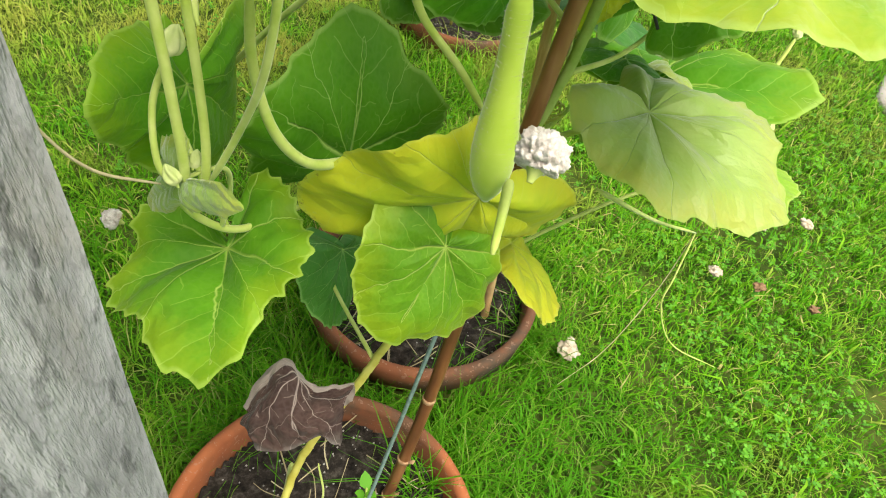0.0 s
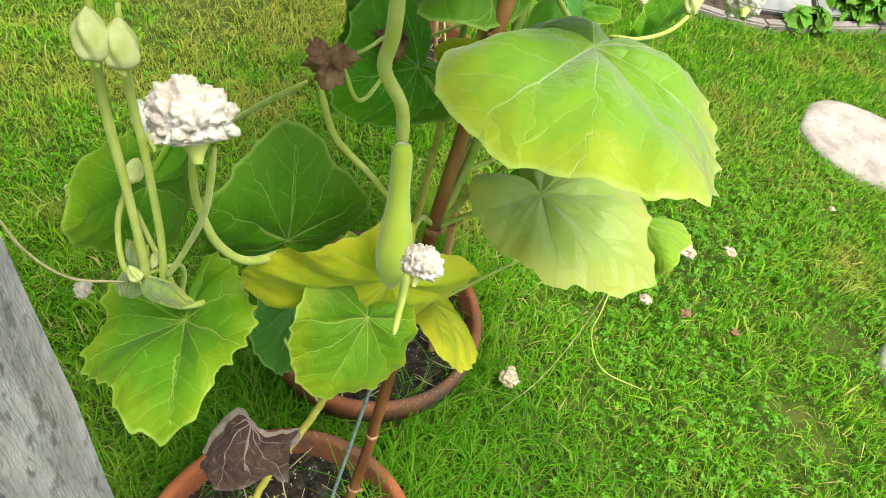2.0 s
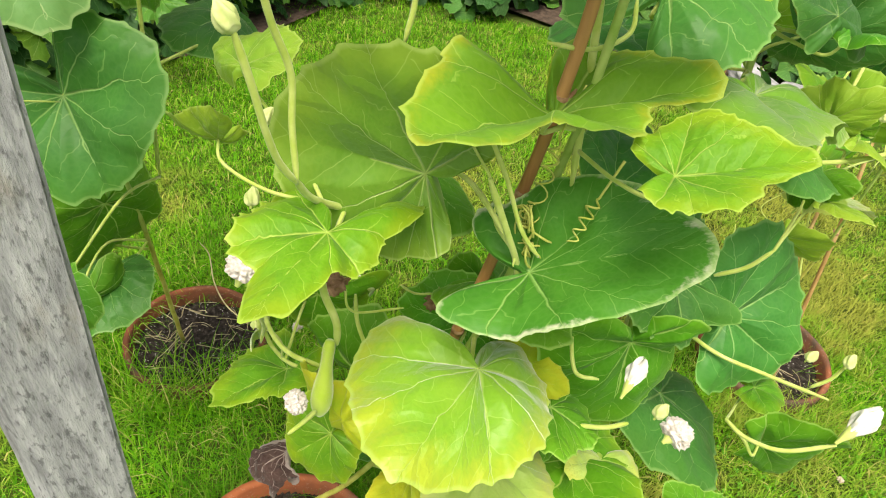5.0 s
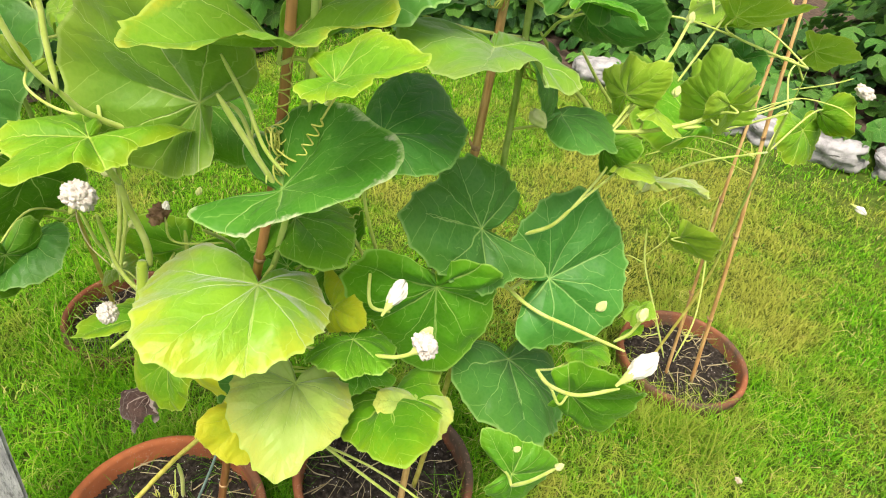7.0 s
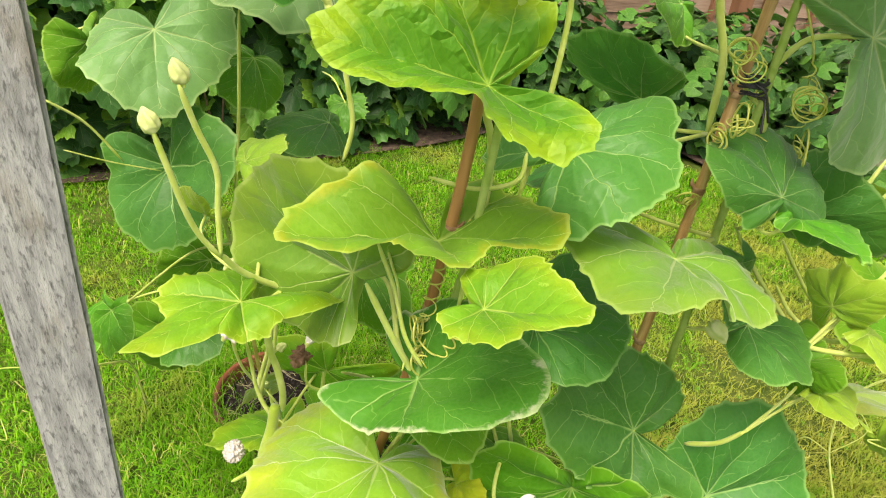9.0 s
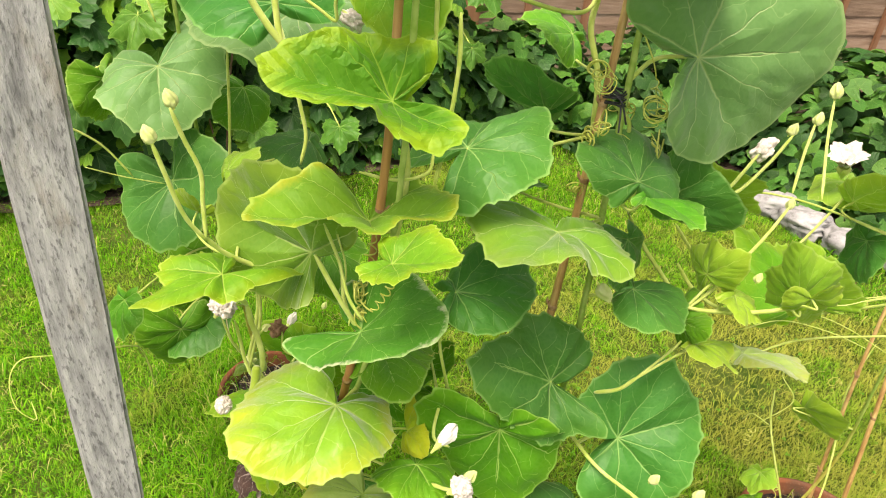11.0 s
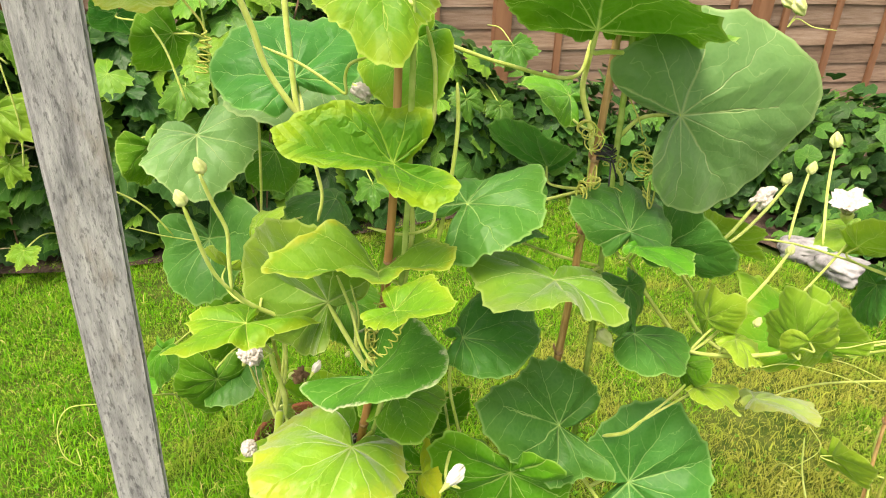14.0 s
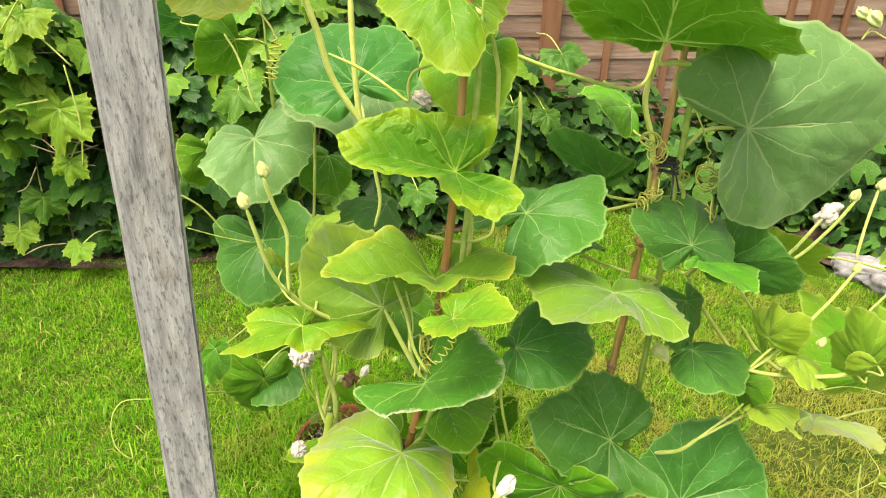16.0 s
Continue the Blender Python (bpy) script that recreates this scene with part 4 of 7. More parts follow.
def vine(plant, ctrl, r0, r1):
    pts = curve_points(ctrl, 14)
    q = random.Random(len(bpy.data.objects))
    pts = [p + Vector((q.uniform(-1, 1), q.uniform(-1, 1), 0)) * 0.0006 for p in pts]
    hang(place("vine", tube_mesh("vine", pts, [(0.7 if k < len(pts) - 6 else 0.7 * (len(pts) - k) / 6.0) * (r0 + (r1 - r0) * k / len(pts)) for k in range(len(pts))], 9), OLD_STEM), plant)
    return [Vector(p) for p in pts]


VINES = {
    plant_a: vine(plant_a, [(0.215, 0.467, 0.096), (0.234, 0.537, 0.192), (0.275, 0.577, 0.282), (0.299, 0.598, 0.336), (0.355, 0.640, 0.50), (0.388, 0.655, 0.62), (0.408, 0.698, 0.80), (0.424, 0.726, 1.04), (0.412, 0.74, 1.35)], 0.0062, 0.005),
    plant_b: vine(plant_b, [(0.38, 0.95, 0.02), (0.395, 0.985, 0.45), (0.402, 0.995, 0.80), (0.380, 1.00, 1.12), (0.365, 1.005, 1.40)], 0.0075, 0.005),
    plant_c: vine(plant_c, [(-0.33, 0.53, 0.03), (-0.29, 0.50, 0.40), (-0.24, 0.46, 0.80), (-0.20, 0.45, 1.25)], 0.007, 0.005),
    plant_d: vine(plant_d, [(0.34, 1.66, 0.03), (0.36, 1.70, 0.30), (0.38, 1.66, 0.55), (0.40, 1.62, 0.85)], 0.005, 0.0035),
}
leaf(plant_d, (0.275, 1.625, 0.175), (35, 10, -60), (0.055, 0.046, 0.034, 0.030, 0.05), (0, -52, -110, 112, 55), (-0.012, -0.004, 0.006, 0.004, -0.008), YOUNG, lobe=0.4)  # d12
leaf(plant_d, (0.300, 1.600, 0.130), (50, -10, -80), (0.045, 0.038, 0.026, 0.026, 0.04), (0, -55, -112, 110, 52), (-0.010, -0.004, 0.004, 0.006, -0.006), LIME, lobe=0.4)  # d13
# -- leaves begin
leaf(plant_a, (0.183, 0.565, 0.495), (20, -3, -77), (0.107, 0.082, 0.065, 0.051, 0.071), (0, -78, -127, 140, 47), (0.023, 0.013, 0.022, 0.027, 0.012), LIME, lobe=0.5, teeth=0.05)  # L1
leaf(plant_a, (0.254, 0.627, 0.539), (114, -79, 1), (0.091, 0.078, 0.064, 0.051, 0.085), (0, -40, -112, 155, 52), (-0.037, 0.009, -0.017, -0.021, 0.002), GREEN, lobe=0.25)  # L2
leaf(plant_a, (0.145, 0.63, 0.577), (-88, 24, -100), (0.053, 0.097, 0.045, 0.059, 0.103), (0, -52, -105, 165, 105), (-0.014, 0.009, -0.012, -0.005, 0.003), LIME, lobe=0.25)  # L5
leaf(plant_a, (0.328, 0.557, 0.543), (-51, 45, -118), (0.076, 0.058, 0.058, 0.044, 0.072), (0, -71, -151, 105, 51), (-0.004, 0.001, -0.005, 0.001, -0.003), LIME, lobe=0.2)  # L3
leaf(plant_a, (0.341, 0.564, 0.585), (-102, 24, -172), (0.111, 0.07, 0.043, 0.089, 0.056), (0, -71, -105, 113, 59), (-0.012, 0.001, -0.017, -0.013, 0.007), YELLOW, lobe=0.2)  # Y
leaf(plant_a, (0.389, 0.64, 0.464), (-32, 31, -28), (0.071, 0.074, 0.033, 0.032, 0.073), (0, -69, -105, 105, 48), (-0.003, 0.002, -0.009, 0.001, -0.003), YELLOW, lobe=0.2)  # YD
leaf(plant_a, (0.463, 0.682, 0.583), (0, 8, -33), (0.12, 0.087, 0.074, 0.058, 0.095), (0, -47, -109, 112, 40), (0.003, -0.006, 0.015, -0.004, 0.014), PALE, lobe=0.3)  # P
leaf(plant_a, (0.449, 0.649, 0.749), (-7, 1, -26), (0.099, 0.132, 0.114, 0.07, 0.079), (0, -40, -105, 140, 83), (-0.014, -0.013, -0.017, -0.02, -0.016), FADE, lobe=0.2)  # Q
leaf(plant_a, (0.349, 0.633, 0.917), (-85, -16, -121), (0.134, 0.133, 0.074, 0.048, 0.085), (0, -48, -127, 118, 72), (0.013, 0.029, 0.006, 0.06, 0.03), MID, lobe=0.1)  # B
leaf(plant_a, (0.375, 0.527, 0.912), (-3, -6, -55), (0.105, 0.07, 0.07, 0.062, 0.041), (0, -45, -128, 165, 62), (0.001, 0.003, -0.001, 0.004, -0.0), LIME, lobe=0.62, wave=0.04)  # H4
leaf(plant_a, (0.45, 0.68, 0.866), (33, -41, 32), (0.148, 0.079, 0.051, 0.058, 0.112), (0, -53, -153, 78, 23), (-0.01, 0.03, 0.056, 0.04, 0.021), WRIM, lobe=0.1, teeth=0.014, wave=0.02)  # W
leaf(plant_a, (0.529, 0.699, 1.015), (8, -16, 42), (0.081, 0.053, 0.036, 0.034, 0.05), (0, -41, -108, 140, 76), (0.02, 0.013, 0.012, 0.012, 0.02), LIME, lobe=0.45)  # N
leaf(plant_a, (0.42, 0.694, 0.999), (5, -5, -3), (0.081, 0.125, 0.072, 0.065, 0.109), (0, -85, -157, 105, 47), (0.036, 0.042, 0.054, 0.045, 0.045), URIM, lobe=0.62)  # UY
leaf(plant_a, (0.436, 0.712, 1.144), (-31, -8, -93), (0.124, 0.061, 0.038, 0.083, 0.057), (0, -59, -151, 136, 41), (0.029, 0.043, 0.043, 0.038, 0.042), DEEP, lobe=0.3, wave=0.05, puff=0.12)  # UP
leaf(plant_b, (0.401, 0.806, 1.074), (12, -25, 100), (0.103, 0.09, 0.075, 0.075, 0.058), (0, -42, -139, 141, 40), (-0.006, -0.007, -0.007, -0.009, -0.007), TEAL, lobe=0.3)  # UR
leaf(plant_b, (0.41, 1.061, 1.177), (78, -3, 91), (0.172, 0.147, 0.075, 0.08, 0.131), (0, -54, -135, 152, 69), (0.028, -0.018, 0.047, -0.007, 0.004), BROAD, lobe=0.05, teeth=0.02, puff=0.05)  # BIG
leaf(plant_b, (0.454, 0.908, 0.988), (-12, -7, -11), (0.086, 0.122, 0.107, 0.081, 0.091), (0, -30, -106, 124, 61), (0.014, 0.001, 0.005, 0.018, -0.008), MID, lobe=0.45, wave=0.05)  # SAD
leaf(plant_b, (0.449, 0.999, 1.046), (11, -31, 176), (0.08, 0.086, 0.059, 0.034, 0.076), (0, -42, -105, 105, 74), (-0.005, -0.002, -0.007, -0.016, 0.0), TEAL, lobe=0.05)  # DK
leaf(plant_b, (0.42, 0.803, 0.889), (11, -1, 74), (0.097, 0.067, 0.039, 0.043, 0.131), (0, -67, -105, 105, 60), (-0.01, 0.004, -0.013, -0.01, -0.0), TEAL, lobe=0.1)  # DKB
leaf(plant_b, (0.444, 0.945, 0.736), (-50, -20, -104), (0.124, 0.098, 0.073, 0.08, 0.079), (0, -50, -122, 160, 100), (0.028, 0.023, 0.018, 0.039, 0.015), TEAL, lobe=0.4)  # T
leaf(plant_b, (0.487, 1.047, 0.649), (59, -19, 83), (0.122, 0.106, 0.088, 0.09, 0.136), (0, -65, -155, 105, 42), (0.014, 0.028, 0.017, 0.031, 0.014), TEAL, lobe=0.2)  # T2
leaf(plant_b, (0.468, 0.87, 0.681), (127, 85, 106), (0.155, 0.103, 0.121, 0.074, 0.1), (0, -53, -118, 137, 56), (0.028, -0.001, 0.018, 0.026, -0.001), GREEN, lobe=0.1)  # DG
leaf(plant_b, (0.466, 1.032, 0.464), (-23, 1, -22), (0.154, 0.123, 0.058, 0.099, 0.119), (0, -64, -145, 129, 62), (-0.004, 0.003, -0.016, 0.006, -0.008), TEAL, lobe=0.2)  # TL
leaf(plant_b, (0.5, 0.798, 0.53), (12, -25, -24), (0.135, 0.087, 0.069, 0.097, 0.064), (0, -41, -147, 157, 74), (0.0, -0.009, -0.006, -0.002, -0.012), LIME, lobe=0.3)  # YB
leaf(plant_c, (-0.157, 0.417, 0.987), (3, 34, 2), (0.127, 0.11, 0.085, 0.125, 0.112), (0, -62, -118, 152, 70), (-0.01, 0.0, -0.02, 0.0, -0.005), BROAD, lobe=0.2)  # FA
leaf(plant_c, (-0.104, 0.419, 0.795), (45, 41, 8), (0.129, 0.119, 0.118, 0.08, 0.146), (0, -73, -122, 151, 72), (0.022, 0.027, 0.034, 0.023, 0.034), TEAL, lobe=0.1)  # FB
leaf(plant_c, (-0.161, 0.377, 0.406), (-110, 72, -94), (0.114, 0.089, 0.093, 0.064, 0.082), (0, -66, -122, 152, 70), (-0.009, -0.01, -0.014, -0.009, -0.015), GREEN, lobe=0.3)  # FC
leaf(plant_a, (0.171, 0.611, 1.173), (-17, -40, -155), (0.12, 0.115, 0.075, 0.07, 0.115), (0, -62, -122, 122, 62), (-0.012, -0.005, 0.01, 0.01, -0.005), TEAL, lobe=0.15)  # a_top1
leaf(plant_a, (0.38, 0.705, 1.327), (0, 30, 2), (0.103, 0.067, 0.077, 0.083, 0.063), (0, -61, -138, 128, 58), (-0.013, -0.011, -0.017, -0.012, -0.015), LIME, lobe=0.4)  # a_top2
leaf(plant_a, (0.296, 0.761, 1.249), (-41, 33, -109), (0.083, 0.085, 0.042, 0.041, 0.098), (0, -53, -105, 154, 73), (0.014, -0.001, 0.003, 0.013, -0.002), LIME, lobe=0.2)  # a_top3
leaf(plant_a, (0.369, 0.467, 1.327), (176, 38, -170), (0.079, 0.047, 0.051, 0.052, 0.049), (0, -60, -146, 134, 47), (0.002, 0.013, 0.006, 0.007, 0.012), PALE, lobe=0.2)  # a_rim
leaf(plant_a, (0.24, 0.494, 0.923), (-137, 19, -153), (0.054, 0.036, 0.049, 0.016, 0.049), (0, -97, -136, 137, 40), (-0.008, -0.008, -0.011, -0.011, -0.011), YOUNG, lobe=0.3)  # a_sm1
leaf(plant_a, (0.196, 0.536, 0.96), (-32, -24, 138), (0.053, 0.057, 0.043, 0.021, 0.064), (0, -80, -109, 107, 51), (-0.007, 0.0, -0.005, -0.008, 0.001), YOUNG, lobe=0.3)  # a_sm2
leaf(plant_a, (0.38, 0.719, 0.772), (4, -13, 3), (0.094, 0.045, 0.066, 0.078, 0.067), (0, -54, -146, 123, 56), (-0.016, -0.017, -0.019, -0.017, -0.015), GREEN, lobe=0.1)  # a_lf2
leaf(plant_a, (0.277, 0.658, 0.874), (22, 0, 10), (0.092, 0.056, 0.056, 0.054, 0.044), (0, -52, -135, 136, 40), (-0.019, -0.023, -0.023, -0.026, -0.023), GREEN, lobe=0.2)  # a_bh
leaf(plant_a, (0.472, 0.754, 0.639), (-15, -14, 16), (0.059, 0.07, 0.058, 0.06, 0.062), (0, -48, -116, 157, 88), (-0.016, -0.004, -0.017, -0.009, -0.012), GREEN, lobe=0.4)  # a_sb
leaf(plant_a, (0.417, 0.752, 0.644), (70, -25, 6), (0.066, 0.027, 0.045, 0.036, 0.039), (0, -58, -141, 162, 43), (-0.004, -0.004, -0.009, -0.003, -0.009), YELLOW, lobe=0.2)  # a_ys
leaf(plant_a, (0.34, 0.721, 0.664), (-69, -8, -133), (0.078, 0.067, 0.053, 0.057, 0.051), (0, -40, -116, 153, 79), (-0.014, -0.009, -0.017, -0.012, -0.014), GREEN, lobe=0.2)  # a_dk
leaf(plant_a, (0.245, 0.701, 0.345), (-64, 16, -89), (0.076, 0.077, 0.027, 0.055, 0.079), (0, -43, -105, 124, 60), (-0.004, 0.0, -0.023, 0.0, -0.012), TEAL, lobe=0.2)  # a_te
leaf(plant_b, (0.385, 1.096, 0.984), (103, -7, 18), (0.091, 0.054, 0.06, 0.051, 0.075), (0, -70, -123, 126, 42), (-0.018, -0.023, -0.021, -0.026, -0.02), TEAL, lobe=0.1)  # b_dk2
leaf(plant_b, (0.466, 1.004, 1.033), (-13, 3, 41), (0.07, 0.076, 0.02, 0.043, 0.08), (0, -51, -105, 105, 61), (-0.003, 0.01, 0.001, 0.008, 0.006), GREEN, lobe=0.3)  # b_dk3
leaf(plant_b, (0.442, 1.037, 0.883), (-8, 5, 26), (0.078, 0.078, 0.026, 0.05, 0.082), (0, -48, -109, 118, 67), (-0.01, -0.001, -0.012, -0.007, -0.003), TEAL, lobe=0.2)  # b_in
leaf(plant_b, (0.402, 1.037, 0.935), (-15, 66, 25), (0.065, 0.074, 0.045, 0.033, 0.072), (0, -64, -110, 105, 54), (-0.004, 0.004, -0.01, 0.004, -0.004), TEAL, lobe=0.2)  # b_un
leaf(plant_b, (0.434, 1.15, 0.89), (-105, -75, -160), (0.049, 0.069, 0.034, 0.047, 0.057), (0, -54, -105, 145, 77), (-0.008, -0.01, -0.019, -0.01, -0.016), YOUNG, lobe=0.5)  # b_c1
leaf(plant_b, (0.467, 1.176, 0.876), (-16, 19, 33), (0.045, 0.061, 0.028, 0.032, 0.06), (0, -67, -105, 105, 70), (-0.005, -0.001, -0.007, -0.004, -0.002), YOUNG, lobe=0.5)  # b_c2
leaf(plant_b, (0.509, 1.236, 0.896), (-135, -64, -82), (0.082, 0.06, 0.042, 0.051, 0.042), (0, -40, -127, 153, 54), (-0.011, -0.018, -0.022, -0.015, -0.025), YOUNG, lobe=0.55)  # b_c3
leaf(plant_b, (0.526, 1.236, 0.907), (133, 53, 114), (0.073, 0.036, 0.043, 0.04, 0.032), (0, -52, -146, 148, 40), (0.002, 0.008, 0.004, 0.005, 0.008), YOUNG, lobe=0.5)  # b_c4
leaf(plant_b, (0.457, 1.115, 0.832), (75, -28, -13), (0.066, 0.034, 0.04, 0.039, 0.028), (0, -46, -144, 162, 40), (-0.007, -0.011, -0.014, -0.009, -0.019), GREEN, lobe=0.2)  # b_c5
leaf(plant_b, (0.486, 1.124, 0.815), (-21, 0, 34), (0.059, 0.069, 0.022, 0.037, 0.07), (0, -54, -105, 105, 67), (-0.006, 0.007, -0.004, -0.0, 0.005), YOUNG, lobe=0.5)  # b_c6
leaf(plant_b, (0.398, 0.946, 1.274), (-8, -26, -25), (0.173, 0.127, 0.119, 0.124, 0.145), (0, -67, -142, 133, 69), (0.043, 0.023, 0.031, 0.047, 0.012), GREEN, lobe=0.3)  # b_ub
leaf(plant_b, (0.222, 0.995, 1.15), (-9, -28, -111), (0.069, 0.068, 0.04, 0.044, 0.073), (0, -74, -105, 116, 57), (-0.014, -0.006, -0.004, -0.018, 0.004), GREEN, lobe=0.2)  # b_ab
leaf(plant_b, (0.25, 0.961, 1.055), (-144, -27, -108), (0.102, 0.098, 0.04, 0.051, 0.095), (0, -54, -115, 110, 62), (-0.009, -0.006, -0.019, -0.008, -0.011), TEAL, lobe=0.2)  # b_lf
leaf(plant_b, (0.302, 0.893, 0.988), (15, 3, -104), (0.073, 0.076, 0.063, 0.067, 0.078), (0, -72, -134, 140, 71), (-0.003, -0.002, -0.001, -0.003, -0.0), TEAL, lobe=0.1)  # b_dg2
leaf(plant_b, (0.613, 1.009, 0.56), (104, 1, 49), (0.1, 0.1, 0.035, 0.051, 0.103), (0, -52, -105, 105, 55), (-0.009, 0.009, 0.016, -0.006, 0.02), GREEN, lobe=0.2)  # b_low
leaf(plant_b, (0.627, 0.93, 0.441), (69, 11, 72), (0.078, 0.06, 0.043, 0.073, 0.046), (0, -74, -136, 129, 76), (-0.01, -0.013, -0.003, -0.016, -0.001), GREEN, lobe=0.3)  # b_low2
leaf(plant_b, (0.554, 1.084, 0.551), (-19, -13, 26), (0.04, 0.059, 0.032, 0.044, 0.055), (0, -68, -116, 134, 83), (-0.004, -0.0, -0.004, -0.002, -0.001), LIME, lobe=0.3)  # b_low3
leaf(plant_b, (0.295, 0.792, 0.653), (-156, 78, -167), (0.083, 0.05, 0.071, 0.06, 0.061), (0, -64, -139, 149, 67), (-0.01, -0.006, -0.011, -0.009, -0.009), GREEN, lobe=0.1)  # b_mid
leaf(plant_b, (0.302, 0.821, 0.589), (7, -7, -30), (0.089, 0.04, 0.059, 0.057, 0.075), (0, -48, -140, 139, 63), (-0.014, -0.02, -0.018, -0.017, -0.016), GREEN, lobe=0.1)  # b_mid2
leaf(plant_c, (-0.188, 0.399, 1.167), (-127, 47, -72), (0.09, 0.087, 0.054, 0.055, 0.086), (0, -58, -105, 129, 59), (-0.009, 0.002, -0.017, -0.004, -0.007), GREEN, lobe=0.2)  # c1
leaf(plant_c, (-0.231, 0.302, 1.195), (-141, 38, -128), (0.074, 0.045, 0.058, 0.046, 0.056), (0, -65, -140, 149, 54), (-0.007, 0.003, -0.003, -0.005, 0.003), TEAL, lobe=0.2)  # c2
leaf(plant_c, (-0.091, 0.644, 1.097), (-8, 6, -29), (0.162, 0.161, 0.178, 0.114, 0.067), (0, -48, -105, 165, 73), (-0.012, -0.002, -0.017, -0.008, -0.02), BROAD, lobe=0.1)  # c3
leaf(plant_c, (-0.19, 0.32, 0.957), (-73, 79, -4), (0.074, 0.085, 0.052, 0.056, 0.079), (0, -64, -105, 129, 49), (-0.001, -0.006, -0.021, -0.005, -0.019), GREEN, lobe=0.2)  # c4
leaf(plant_c, (-0.201, 0.67, 0.82), (-7, -3, -71), (0.107, 0.093, 0.06, 0.043, 0.095), (0, -64, -117, 114, 51), (-0.014, -0.016, -0.011, -0.027, -0.008), TEAL, lobe=0.1)  # c5
leaf(plant_c, (-0.242, 0.552, 0.917), (-40, 16, -23), (0.099, 0.062, 0.052, 0.063, 0.078), (0, -47, -129, 146, 56), (-0.013, -0.018, -0.029, -0.014, -0.027), GREEN, lobe=0.2)  # c6
leaf(plant_c, (0.083, 0.342, 0.675), (41, 52, -18), (0.068, 0.072, 0.039, 0.037, 0.073), (0, -63, -106, 113, 63), (-0.001, -0.0, 0.006, -0.004, 0.006), GREEN, lobe=0.3)  # c7
leaf(plant_c, (-0.258, 0.197, 0.383), (19, 56, -44), (0.079, 0.089, 0.06, 0.063, 0.094), (0, -54, -125, 138, 64), (-0.0, -0.002, 0.005, -0.004, 0.003), GREEN, lobe=0.2)  # c8
leaf(plant_d, (0.412, 1.356, 0.794), (-9, -39, -145), (0.146, 0.122, 0.061, 0.026, 0.13), (0, -59, -105, 105, 50), (-0.001, -0.025, -0.006, -0.026, -0.019), LIME, lobe=0.5)  # d1
leaf(plant_d, (0.4, 1.374, 0.8), (-129, -46, -154), (0.076, 0.096, 0.06, 0.058, 0.08), (0, -66, -105, 154, 72), (-0.03, -0.031, -0.041, -0.039, -0.039), YOUNG, lobe=0.5)  # d2
leaf(plant_d, (0.334, 1.839, 0.657), (-34, 47, -45), (0.073, 0.08, 0.052, 0.068, 0.081), (0, -55, -119, 142, 64), (-0.007, -0.002, -0.019, -0.002, -0.013), LIME, lobe=0.3)  # d3
leaf(plant_d, (0.344, 1.856, 0.698), (97, -3, -23), (0.086, 0.047, 0.049, 0.026, 0.062), (0, -59, -127, 137, 40), (-0.015, -0.021, -0.022, -0.027, -0.024), LIME, lobe=0.3)  # d4
leaf(plant_d, (0.252, 1.252, 0.924), (134, 19, 53), (0.091, 0.091, 0.046, 0.056, 0.104), (0, -52, -112, 124, 60), (-0.001, -0.006, 0.008, -0.009, 0.003), YOUNG, lobe=0.5)  # d5
leaf(plant_d, (0.341, 1.455, 0.931), (144, -17, 34), (0.107, 0.1, 0.049, 0.038, 0.105), (0, -58, -106, 106, 56), (0.0, -0.012, 0.003, -0.013, -0.004), YOUNG, lobe=0.5)  # d6
leaf(plant_d, (0.27, 1.861, 0.8), (133, 2, 33), (0.084, 0.079, 0.041, 0.051, 0.081), (0, -65, -106, 125, 60), (-0.006, 0.002, 0.006, -0.006, 0.009), YOUNG, lobe=0.3)  # d7
leaf(plant_d, (0.276, 1.502, 0.927), (10, 18, -80), (0.07, 0.052, 0.058, 0.048, 0.071), (0, -81, -136, 141, 62), (0.001, -0.002, -0.005, 0.002, -0.005), YOUNG, lobe=0.3)  # d8
leaf(plant_d, (0.342, 1.517, 0.854), (-56, 73, -170), (0.073, 0.071, 0.031, 0.051, 0.073), (0, -53, -121, 137, 73), (0.001, 0.002, 0.002, 0.002, 0.002), TEAL, lobe=0.3)  # d9
leaf(plant_d, (0.415, 1.284, 0.71), (-23, -9, 44), (0.094, 0.093, 0.028, 0.042, 0.096), (0, -54, -105, 105, 57), (-0.004, 0.008, -0.002, 0.004, 0.005), PALE, lobe=0.1)  # d10
leaf(plant_d, (0.317, 1.601, 0.431), (117, 22, 27), (0.078, 0.08, 0.037, 0.04, 0.092), (0, -56, -105, 112, 55), (-0.0, -0.01, 0.009, -0.01, -0.0), YOUNG, lobe=0.3)  # d11
leaf(plant_a, (0.645, 0.825, 0.431), (39, -16, -89), (0.08, 0.041, 0.044, 0.037, 0.051), (0, -47, -157, 127, 40), (-0.013, -0.03, -0.021, -0.027, -0.026), YOUNG, lobe=0.3)  # a_pr
leaf(plant_a, (0.52, 0.828, 0.535), (-22, -4, -53), (0.068, 0.062, 0.019, 0.053, 0.057), (0, -47, -126, 105, 73), (-0.002, 0.002, -0.008, 0.005, -0.007), PALE, lobe=0.3)  # a_pt
leaf(plant_a, (0.46, 0.772, 0.567), (-8, -17, -77), (0.061, 0.05, 0.04, 0.053, 0.029), (0, -43, -135, 150, 89), (-0.003, -0.002, -0.004, -0.002, -0.005), GREEN, lobe=0.3)  # a_pg
